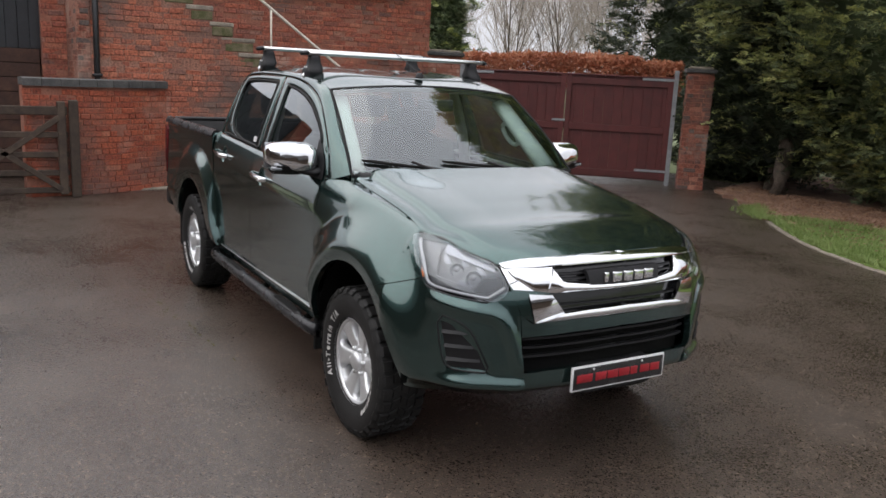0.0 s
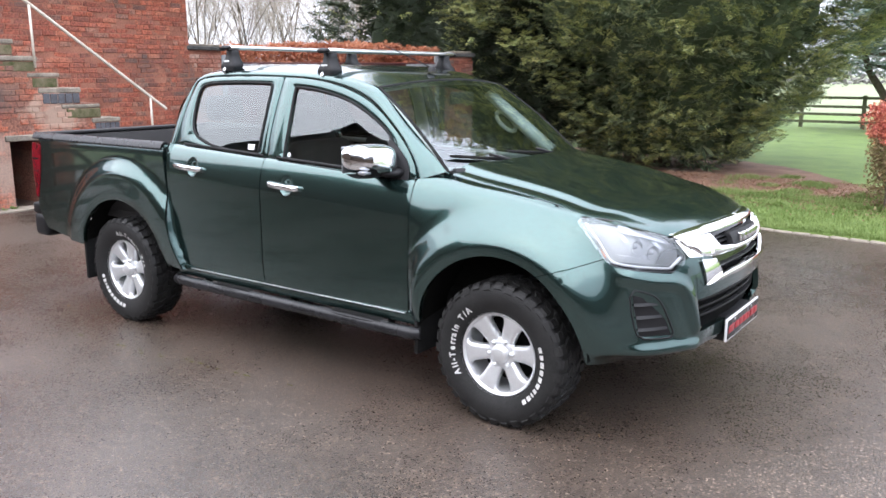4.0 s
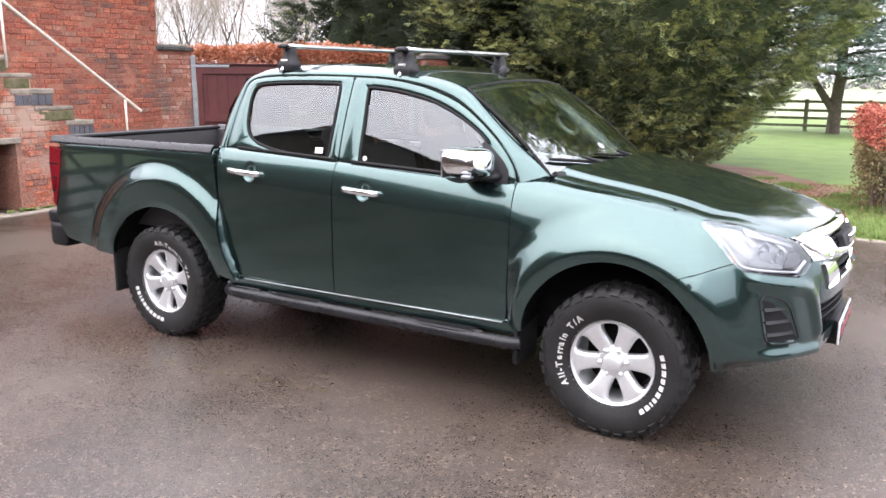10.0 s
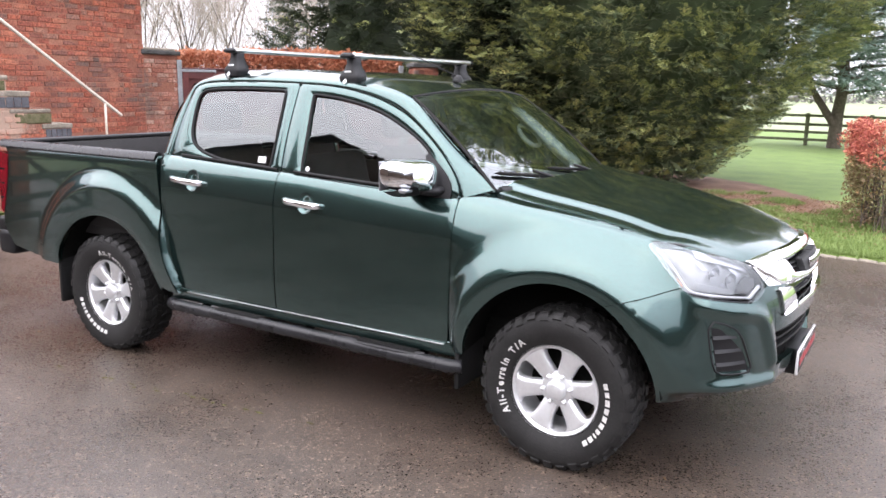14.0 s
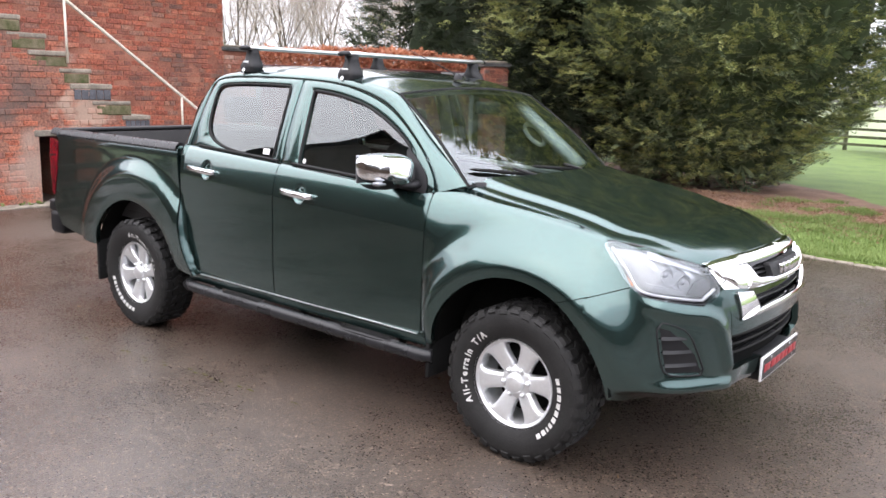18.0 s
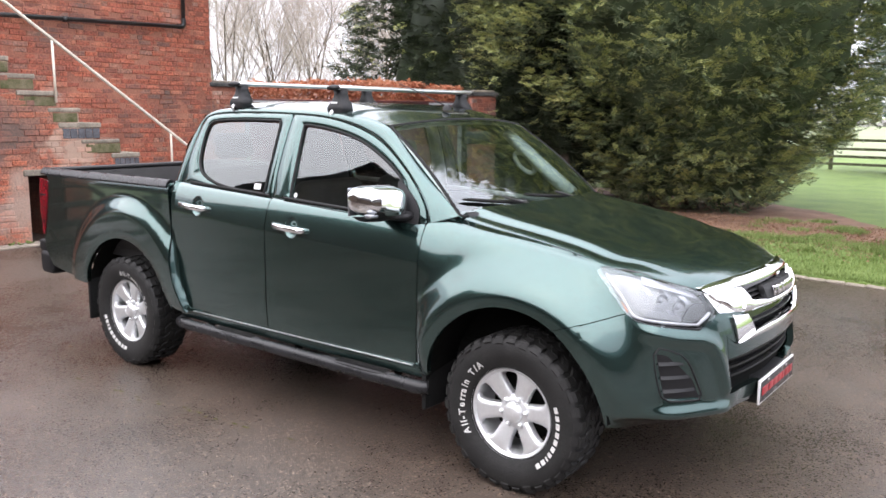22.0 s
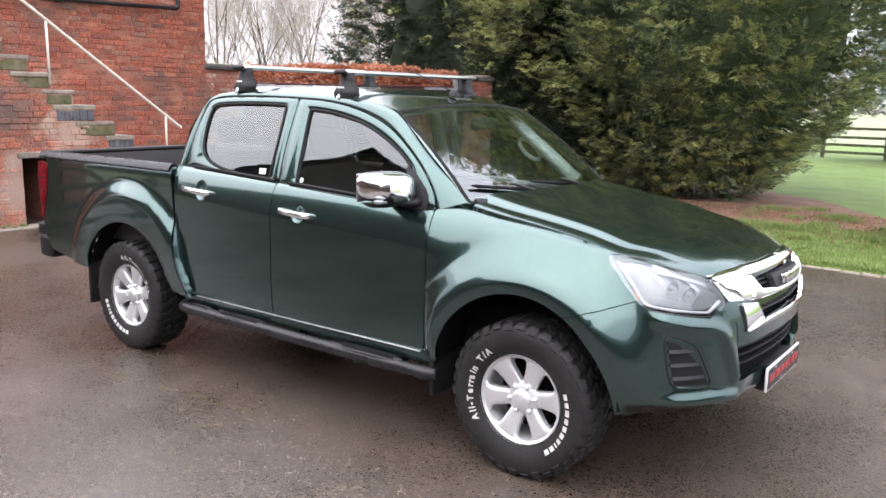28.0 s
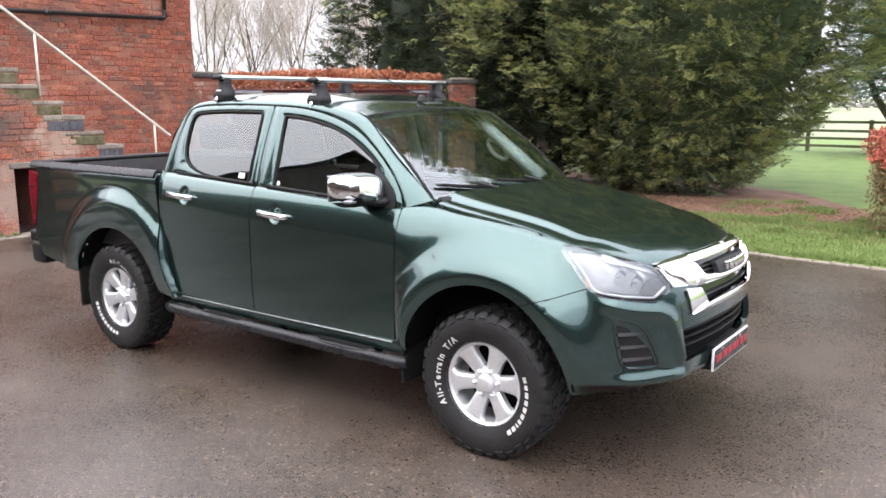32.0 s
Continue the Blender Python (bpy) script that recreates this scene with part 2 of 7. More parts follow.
PAINT = paint_mat()
TARMAC = asphalt_mat()
CHROME = shiny("chrome", (0.86, 0.87, 0.88), 0.05)
ALLOY = shiny("silver_alloy", (0.72, 0.73, 0.74), 0.42, 0.80)
LAMPDARK = varied("lamp_dark", (0.13, 0.135, 0.14), (0.20, 0.205, 0.21), 6.0, 0.3, 0.3, 60, 0.0)
BARE = shiny("brushed_aluminium", (0.74, 0.75, 0.75), 0.34)
PLASTIC = varied("black_plastic", (0.008, 0.008, 0.009), (0.015, 0.015, 0.016), 5.0, 0.50, 0, 120, 0.12, spec=0.28)
GLOSSBLACK = varied("gloss_black", (0.008, 0.008, 0.009), (0.014, 0.014, 0.015), 5.0, 0.12, 0, 120, 0.0)
SEAL = varied("rubber_seal", (0.010, 0.010, 0.010), (0.018, 0.018, 0.018), 9.0, 0.6, 0, 80, 0.1, spec=0.12)
RUBBER = varied("tyre_rubber", (0.008, 0.0077, 0.0077), (0.017, 0.0165, 0.016), 14.0, 0.62, 0, 110, 0.3, spec=0.3)
LETTER = varied("white_rubber", (0.46, 0.45, 0.44), (0.60, 0.59, 0.57), 18.0, 0.6, 0, 90, 0.1)
STEP = varied("black_powder_coat", (0.010, 0.010, 0.011), (0.018, 0.018, 0.020), 8.0, 0.28, 0, 200, 0.2, spec=0.28)
LINER = varied("bed_liner", (0.020, 0.019, 0.019), (0.036, 0.034, 0.034), 7.0, 0.62, 0, 150, 0.3)
UNDER = varied("underbody", (0.006, 0.006, 0.006), (0.010, 0.010, 0.009), 6.0, 0.9, 0, 60, 0.3, spec=0.05)
TRIM = varied("grey_interior", (0.36, 0.37, 0.36), (0.46, 0.47, 0.46), 6.0, 0.75, 0, 200, 0.1)
CLOTH = varied("dark_seat_cloth", (0.018, 0.018, 0.020), (0.036, 0.036, 0.038), 12.0, 0.9, 0, 220, 0.3)
GLASS = glass_mat("side_glass", (0.80, 0.88, 0.85), 0.0, 0.62, 2.1)
SCREEN = glass_mat("windscreen_glass", (0.84, 0.98, 0.93), 0.0, 0.94, 2.8)
LENS = glass_mat("clear_lens", (0.97, 0.98, 1.0), 0.0, 0.90, 1.9)
REDLENS = varied("red_lens", (0.10, 0.003, 0.007), (0.17, 0.005, 0.012), 6.0, 0.08, 0, 50, 0.0)
AMBER = varied("amber_reflector", (0.50, 0.12, 0.02), (0.60, 0.16, 0.03), 6.0, 0.2, 0, 50, 0.0)
LAMPGREY = shiny("lamp_reflector", (0.30, 0.31, 0.33), 0.28, 0.7)
LAMPTRIM = shiny("lamp_trim", (0.418, 0.425, 0.432), 0.30, 0.0)
WHITE = varied("white_plastic", (0.56, 0.56, 0.56), (0.64, 0.64, 0.64), 10.0, 0.4, 0, 80, 0.0, grain=0.05)
PLATE = varied("plate_black", (0.010, 0.009, 0.010), (0.018, 0.016, 0.017), 12.0, 0.25, 0, 80, 0.0)
PLATERED = varied("plate_red", (0.26, 0.008, 0.014), (0.34, 0.012, 0.020), 12.0, 0.35, 0, 80, 0.0)
BRICK = brick_mat("old_red_brick", [(0.0, (0.340, 0.097, 0.060)), (0.22, (0.440, 0.128, 0.074)), (0.40, (0.287, 0.084, 0.055)), (0.55, (0.386, 0.113, 0.069)), (0.68, (0.455, 0.162, 0.098)), (0.78, (0.234, 0.084, 0.060)), (0.86, (0.364, 0.105, 0.065)), (0.93, (0.196, 0.098, 0.078)), (1.0, (0.386, 0.180, 0.124))])
STAIRBRICK = brick_mat("limewashed_brick", [(0.0, (0.370, 0.107, 0.062)), (0.35, (0.443, 0.135, 0.075)), (0.6, (0.333, 0.099, 0.060)), (0.80, (0.458, 0.160, 0.093)), (0.93, (0.238, 0.110, 0.082)), (1.0, (0.370, 0.164, 0.111))], lime=(-7.15, 1.85, 1.22))
PATCHBRICK = brick_mat("patched_pale_brick", [(0.0, (0.38, 0.150, 0.105)), (0.35, (0.46, 0.22, 0.165)), (0.6, (0.34, 0.115, 0.075)), (0.85, (0.52, 0.34, 0.27)), (1.0, (0.42, 0.18, 0.12))])
# dark brick; on gate pillar 2 its tone stands in for tree shade
DARKSHADEBRICK = brick_mat("dark_shaded_brick", [(0.0, (0.20, 0.060, 0.038)), (0.4, (0.26, 0.085, 0.052)), (0.7, (0.15, 0.050, 0.034)), (0.9, (0.10, 0.075, 0.066)), (1.0, (0.28, 0.13, 0.09))])
BROWNBOARD = varied("brown_boards", (0.040, 0.018, 0.013), (0.085, 0.042, 0.028), 6.0, 0.8, 0, 60, 0.4, obj_random=0.15)
STAIRMORTAR = brick_mat("stair_mortar", [(0.0, (0.22, 0.085, 0.056)), (1.0, (0.34, 0.16, 0.11))], lime=(-7.15, 1.85, 1.22))
BRICKRED = brick_mat("bright_red_brick", [(0.0, (0.36, 0.080, 0.040)), (0.4, (0.42, 0.105, 0.052)), (0.8, (0.29, 0.065, 0.036)), (1.0, (0.44, 0.15, 0.085))])
MORTAR = varied("lime_mortar", (0.216, 0.078, 0.052), (0.389, 0.173, 0.117), 2.2, 0.92, 0, 45, 0.5)
STONE = varied("weathered_stone", (0.15, 0.13, 0.105), (0.36, 0.31, 0.25), 5.0, 0.88, 0, 60, 0.6, island=0.2)
MOSS = varied("mossy_stone", (0.045, 0.060, 0.010), (0.20, 0.165, 0.105), 9.0, 0.95, 0, 80, 0.8)
BLUEBRICK = varied("blue_brick", (0.05, 0.052, 0.062), (0.12, 0.12, 0.135), 8.0, 0.7, 0, 60, 0.4, island=0.2)
COPING = varied("dark_coping", (0.045, 0.045, 0.045), (0.11, 0.105, 0.10), 6.0, 0.8, 0, 60, 0.5)
REDWOOD = varied("maroon_painted_boards", (0.068, 0.011, 0.010), (0.097, 0.017, 0.015), 5.0, 0.5, 0, 60, 0.15, obj_random=0.10)
GALV = varied("galvanised_steel", (0.22, 0.23, 0.24), (0.34, 0.35, 0.36), 10.0, 0.5, 0.6, 60, 0.1)
OLDWOOD = varied("weathered_timber", (0.035, 0.023, 0.017), (0.084, 0.059, 0.042), 9.0, 0.85, 0, 70, 0.5, obj_random=0.15)
FENCEWOOD = varied("fence_timber", (0.11, 0.115, 0.070), (0.20, 0.20, 0.135), 9.0, 0.85, 0, 70, 0.5)
CREAM = varied("cream_paint", (0.62, 0.56, 0.47), (0.76, 0.71, 0.62), 12.0, 0.5, 0, 60, 0.2)
PIPE = varied("black_iron", (0.012, 0.012, 0.013), (0.024, 0.024, 0.025), 8.0, 0.35, 0, 60, 0.1)
DOORBLACK = varied("black_sheet", (0.014, 0.016, 0.019), (0.026, 0.028, 0.032), 5.0, 0.6, 0, 60, 0.1)
GRASS = varied("lawn", (0.079, 0.137, 0.024), (0.144, 0.210, 0.049), 1.4, 0.9, 0, 60, 0.6)
BLADE = leaf_mat("grass_blade", [(0.1, (0.102, 0.150, 0.038)), (0.5, (0.164, 0.232, 0.066)), (0.9, (0.255, 0.312, 0.114))])
MULCH = varied("needle_litter", (0.12, 0.060, 0.038), (0.25, 0.145, 0.095), 2.2, 0.95, 0, 60, 0.9)
YEW = leaf_mat("conifer_leaf", [(0.05, (0.045, 0.063, 0.038)), (0.45, (0.128, 0.168, 0.093)), (0.75, (0.210, 0.249, 0.140)), (0.95, (0.301, 0.319, 0.173))], 0.45, 0.26)
TIPS = leaf_mat("conifer_tip", [(0.05, (0.191, 0.238, 0.096)), (0.45, (0.348, 0.385, 0.152)), (0.75, (0.474, 0.476, 0.185)), (0.95, (0.564, 0.522, 0.227))], 0.45, 0.28)
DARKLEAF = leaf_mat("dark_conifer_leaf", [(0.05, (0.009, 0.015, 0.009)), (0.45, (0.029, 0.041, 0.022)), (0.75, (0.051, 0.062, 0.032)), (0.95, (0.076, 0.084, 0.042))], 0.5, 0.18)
# blue-green needles, lightened to carry the haze before the tree
CEDAR = leaf_mat("cedar_needle", [(0.1, (0.10, 0.150, 0.130)), (0.5, (0.20, 0.270, 0.235)), (0.9, (0.32, 0.40, 0.345))])
BEECH = leaf_mat("beech_leaf", [(0.1, (0.28, 0.090, 0.048)), (0.5, (0.48, 0.19, 0.105)), (0.9, (0.60, 0.32, 0.20))])
REDLEAF = leaf_mat("red_leaf", [(0.1, (0.28, 0.075, 0.058)), (0.45, (0.52, 0.150, 0.115)), (0.7, (0.60, 0.27, 0.15)), (0.95, (0.36, 0.27, 0.14))])
OLIVELEAF = leaf_mat("olive_leaf", [(0.1, (0.13, 0.085, 0.055)), (0.4, (0.24, 0.17, 0.095)), (0.65, (0.20, 0.20, 0.085)), (0.85, (0.40, 0.20, 0.10)), (1.0, (0.48, 0.17, 0.10))])
BARK = varied("bark", (0.055, 0.042, 0.033), (0.15, 0.12, 0.095), 12.0, 0.95, 0, 60, 0.8)
# twig tone is paled in place of mist beyond the gate
TWIG = varied("bare_twig", (0.32, 0.27, 0.24), (0.48, 0.42, 0.385), 10.0, 0.9, 0, 60, 0.2)
SLATE = varied("slate_roof", (0.035, 0.033, 0.035), (0.070, 0.064, 0.062), 4.0, 0.7, 0, 40, 0.4)
# mist over the far ground is put into this paler, greyer green
HAZYFIELD = varied("pasture", (0.15, 0.185, 0.090), (0.23, 0.26, 0.145), 0.12, 0.95, 0, 8, 0.3)
FARTWIG = varied("far_twig", (0.20, 0.19, 0.18), (0.30, 0.29, 0.28), 0.4, 0.9, 0, 8, 0.1)
MOSSGREEN = varied("moss_green", (0.070, 0.070, 0.020), (0.13, 0.125, 0.040), 30.0, 0.95, 0, 80, 0.3)
LITTER = leaf_mat("dry_litter", [(0.1, (0.13, 0.070, 0.042)), (0.5, (0.24, 0.135, 0.085)), (0.9, (0.36, 0.24, 0.16))])
DEADLEAF = varied("dead_leaf", (0.10, 0.065, 0.035), (0.20, 0.14, 0.08), 30.0, 0.9, 0, 80, 0.3)

# ---- mesh tools ----
def part(name, bm, material, parent=None, label="", flat=False):
    """Links a bmesh as one mesh object under a thing or a part."""
    me = bpy.data.meshes.new(name)
    if not flat:
        for f in bm.faces:
            f.smooth = True
    bm.to_mesh(me)
    bm.free()
    me.materials.append(material)
    ob = new(name, me)
    ob.parent = parent
    if label:
        tagged(ob, label)
    return ob


def raw_part(name, verts, faces, material, parent=None, label="", is_smooth=False):
    me = bpy.data.meshes.new(name)
    me.from_pydata(verts, [], faces)
    if is_smooth:
        me.polygons.foreach_set("use_smooth", [True] * len(me.polygons))
    me.update()
    me.materials.append(material)
    ob = new(name, me)
    ob.parent = parent
    if label:
        tagged(ob, label)
    return ob


def empty(name, label="", category="", group="", kind="", at=(0, 0, 0)):
    ob = new(name)
    ob.location = at
    return tagged(ob, label, category, group, kind)


def box_bm(x0, y0, z0, x1, y1, z1, bevel=0.0, segments=2):
    bm = bmesh.new()
    bmesh.ops.create_cube(bm, size=1.0)
    bmesh.ops.scale(bm, vec=(x1 - x0, y1 - y0, z1 - z0), verts=bm.verts)
    bmesh.ops.translate(bm, vec=((x0 + x1) / 2, (y0 + y1) / 2, (z0 + z1) / 2), verts=bm.verts)
    if bevel:
        bmesh.ops.bevel(bm, geom=bm.edges[:], offset=bevel, segments=segments, profile=0.5, affect="EDGES")
    return bm


def tube_bm(points, radius, sides=10, cap=True, squash=1.0):
    """A tube along points; radius is a number or one per point."""
    bm = bmesh.new()
    pts = [Vector(p) for p in points]
    rings = []
    for i, p in enumerate(pts):
        d = (pts[min(i + 1, len(pts) - 1)] - pts[max(i - 1, 0)]).normalized()
        u = d.cross(Vector((0, 0, 1)))
        u = u.normalized() if u.length > 1e-3 else Vector((1, 0, 0))
        v = u.cross(d)
        r = radius[i] if isinstance(radius, (list, tuple)) else radius
        rings.append([bm.verts.new(p + u * math.cos(a) * r + v * math.sin(a) * r * squash) for a in (2 * math.pi * k / sides for k in range(sides))])
    for a, b in zip(rings, rings[1:]):
        for k in range(sides):
            bm.faces.new((a[k], a[(k + 1) % sides], b[(k + 1) % sides], b[k]))
    if cap:
        bm.faces.new(rings[0][::-1])
        bm.faces.new(rings[-1])
    bmesh.ops.recalc_face_normals(bm, faces=bm.faces[:])
    return bm


def lathe_bm(profile, steps=48, close=False):
    """Turns (radius, y) points about the y axis."""
    bm = bmesh.new()
    rings = []
    for k in range(steps):
        a = 2 * math.pi * k / steps
        rings.append([bm.verts.new((r * math.cos(a), y, r * math.sin(a))) for r, y in profile])
    n = len(profile)
    for k in range(steps):
        a, b = rings[k], rings[(k + 1) % steps]
        for i in range(n if close else n - 1):
            bm.faces.new((a[i], a[(i + 1) % n], b[(i + 1) % n], b[i]))
    bmesh.ops.recalc_face_normals(bm, faces=bm.faces[:])
    return bm


def along(line, n):
    """n points at even steps along a polyline, as tuples."""
    line = [tuple(p) for p in line]
    d = [0.0]
    for a, b in zip(line, line[1:]):
        d.append(d[-1] + math.dist(a, b))
    out = []
    for k in range(n):
        w = d[-1] * k / (n - 1)
        i = max(j for j in range(len(d) - 1) if d[j] <= w + 1e-9)
        t = (w - d[i]) / max(d[i + 1] - d[i], 1e-9)
        out.append(tuple(a + (b - a) * min(t, 1.0) for a, b in zip(line[i], line[i + 1])))
    return out


def rounded(line, passes=2):
    """Corner-cutting of an open polyline, with the ends kept."""
    for _ in range(passes):
        nxt = [line[0]]
        for a, b in zip(line, line[1:]):
            nxt += [tuple(p * 0.75 + q * 0.25 for p, q in zip(a, b)), tuple(p * 0.25 + q * 0.75 for p, q in zip(a, b))]
        line = nxt + [line[-1]]
    return line


def rounded_loop(line, passes=2):
    for _ in range(passes):
        nxt = []
        for a, b in zip(line, line[1:] + line[:1]):
            nxt += [tuple(p * 0.75 + q * 0.25 for p, q in zip(a, b)), tuple(p * 0.25 + q * 0.75 for p, q in zip(a, b))]
        line = nxt
    return line


def coons(bottom, top, left, right, nu, nv):
    """A grid of (a, b) pairs that fills four border lines."""
    b, t, l, r = along(bottom, nu), along(top, nu), along(left, nv), along(right, nv)
    grid = []
    for j in range(nv):
        v = j / (nv - 1)
        row = []
        for i in range(nu):
            u = i / (nu - 1)
            row.append(tuple((1 - v) * b[i][k] + v * t[i][k] + (1 - u) * l[j][k] + u * r[j][k]
                             - ((1 - u) * (1 - v) * b[0][k] + u * (1 - v) * b[-1][k] + (1 - u) * v * t[0][k] + u * v * t[-1][k]) for k in range(len(b[0]))))
        grid.append(row)
    return grid


def sheet_bm(grid, fn, depth=0.02, bm=None):
    """A panel from a grid of surface coordinates; fn(a, b, out) gives points; its rim is folded in by depth."""
    bm = bm or bmesh.new()
    rows = [[bm.verts.new(fn(*p, 0.0)) for p in row] for row in grid]
    faces = []
    for r0, r1 in zip(rows, rows[1:]):
        for i in range(len(r0) - 1):
            quad = [r0[i], r0[i + 1], r1[i + 1], r1[i]]
            try:
                faces.append(bm.faces.new(quad))
            except ValueError:
                pass
    if depth:
        rim = grid[0] + [row[-1] for row in grid[1:]] + grid[-1][::-1][1:] + [row[0] for row in grid[::-1][1:-1]]
        a = [bm.verts.new(fn(*p, 0.0)) for p in rim]
        b = [bm.verts.new(fn(*p, -depth)) for p in rim]
        n = len(rim)
        for i in range(n):
            j = (i + 1) % n
            bm.faces.new((a[i], a[j], b[j], b[i]))
    return bm


def fan_bm(loop, fn, rings=6):
    """Fills a loop of surface coordinates with rings that shrink to its middle."""
    bm = bmesh.new()
    c = tuple(sum(p[k] for p in loop) / len(loop) for k in range(2))
    prev = [bm.verts.new(fn(*p)) for p in loop]
    n = len(loop)
    for r in range(1, rings):
        f = 1 - r / rings
        cur = [bm.verts.new(fn(*(c[k] + (p[k] - c[k]) * f for k in range(2)))) for p in loop]
        for i in range(n):
            j = (i + 1) % n
            bm.faces.new((prev[i], prev[j], cur[j], cur[i]))
        prev = cur
    mid = bm.verts.new(fn(*c))
    for i in range(n):
        bm.faces.new((prev[i], prev[(i + 1) % n], mid))
    return bm


def strip_along(loop, fn, half, height, bm=None, closed=True):
    """A raised bead of given half width along a line of surface coordinates."""
    bm = bm or bmesh.new()
    n = len(loop)
    rings = []
    for i, p in enumerate(loop):
        a, b = (loop[i - 1], loop[(i + 1) % n]) if closed else (loop[max(i - 1, 0)], loop[min(i + 1, n - 1)])
        dx, dz = b[0] - a[0], b[1] - a[1]
        d = math.hypot(dx, dz) or 1.0
        nx, nz = -dz / d, dx / d
        rings.append([bm.verts.new(fn(p[0] + nx * half * k, p[1] + nz * half * k, o)) for k, o in ((-1, -0.006), (-0.8, height), (0.8, height), (1, -0.006))])
    for i in range(n if closed else n - 1):
        a, b = rings[i], rings[(i + 1) % n]
        for k in range(3):
            bm.faces.new((a[k], a[k + 1], b[k + 1], b[k]))
    return bm
# ---- truck body surface: s runs along the flank (s = x) and round the nose, z is height ----
NOSE = [(1.90, 0.860), (2.06, 0.832), (2.18, 0.785), (2.27, 0.705), (2.335, 0.61), (2.415, 0.45), (2.46, 0.22), (2.475, 0.0)]
NOSE_S = [1.90]
for (ax_, ay_), (bx_, by_) in zip(NOSE, NOSE[1:]):
    NOSE_S.append(NOSE_S[-1] + math.hypot(bx_ - ax_, by_ - ay_))
S_END = NOSE_S[-1]


def lerp_table(v, xs, ys):
    """Smooth monotone interpolation through a table."""
    if v <= xs[0]:
        return ys[0]
    if v >= xs[-1]:
        return ys[-1]
    k = max(i for i in range(len(xs) - 1) if xs[i] <= v)

    def slope(i):
        if i == 0 or i == len(xs) - 1:
            return 0.0
        a, b = (ys[i] - ys[i - 1]) / (xs[i] - xs[i - 1]), (ys[i + 1] - ys[i]) / (xs[i + 1] - xs[i])
        return 2 * a * b / (a + b) if a * b > 0 else 0.0
    h = xs[k + 1] - xs[k]
    t = (v - xs[k]) / h
    m0 = slope(k) if k else (ys[1] - ys[0]) / h
    m1 = slope(k + 1) if k + 1 < len(xs) - 1 else (ys[-1] - ys[-2]) / h
    return (2 * t**3 - 3 * t**2 + 1) * ys[k] + (t**3 - 2 * t**2 + t) * h * m0 + (3 * t**2 - 2 * t**3) * ys[k + 1] + (t**3 - t**2) * h * m1


def plan(s):
    """Plan point of the widest line of the body, and its outward normal, on the side y > 0."""
    if s <= 1.90:
        y = lerp_table(s, [-2.82, -2.6, -2.3, -1.1, 0.0, 1.2, 1.90], [0.835, 0.848, 0.856, 0.866, 0.875, 0.868, 0.856])
        return s, y, 0.0, 1.0
    s = min(s, S_END)
    k = max(i for i in range(len(NOSE) - 1) if NOSE_S[i] <= s + 1e-9)

    def tangent(i):
        a, b = NOSE[max(i - 1, 0)], NOSE[min(i + 1, len(NOSE) - 1)]
        d = math.hypot(b[0] - a[0], b[1] - a[1])
        if i == 0:
            return 0.99, -0.10
        if i == len(NOSE) - 1:
            return 0.0, -1.0
        return (b[0] - a[0]) / d, (b[1] - a[1]) / d
    h = NOSE_S[k + 1] - NOSE_S[k]
    t = (s - NOSE_S[k]) / h
    t0, t1 = tangent(k), tangent(k + 1)
    a, b, c, d = 2 * t**3 - 3 * t**2 + 1, (t**3 - 2 * t**2 + t) * h, -2 * t**3 + 3 * t**2, (t**3 - t**2) * h
    x = a * NOSE[k][0] + b * t0[0] + c * NOSE[k + 1][0] + d * t1[0]
    y = a * NOSE[k][1] + b * t0[1] + c * NOSE[k + 1][1] + d * t1[1]
    tx, ty = t0[0] * (1 - t) + t1[0] * t, t0[1] * (1 - t) + t1[1] * t
    d = math.hypot(tx, ty)
    return x, y, -ty / d, tx / d


def smooth(a, b, v):
    t = min(max((v - a) / (b - a), 0.0), 1.0)
    return t * t * (3 - 2 * t)


def belt(x):
    return 1.235 - 0.045 * x


def top_edge(s):
    """Height of the upper edge of the flank and how far it leans in there, and where the lean begins."""
    if s < -1.04:
        return 1.275, 0.03, 1.20
    if s < 0.98:
        return belt(s), 0.045, 1.06 - 0.05 * s
    z = lerp_table(s, [0.98, 1.2, 1.5, 1.8, 1.95, 2.2, 2.5, 2.8, S_END], [1.225, 1.195, 1.155, 1.11, 1.085, 1.045, 1.012, 1.048, 1.056])
    lean = lerp_table(s, [0.98, 1.2, 1.9, 2.1, 2.5, S_END], [0.085, 0.115, 0.16, 0.15, 0.125, 0.115])
    return z, lean, lerp_table(s, [0.98, 1.5, 1.9, 2.3, S_END], [1.01, 0.76, 0.72, 0.72, 0.72])


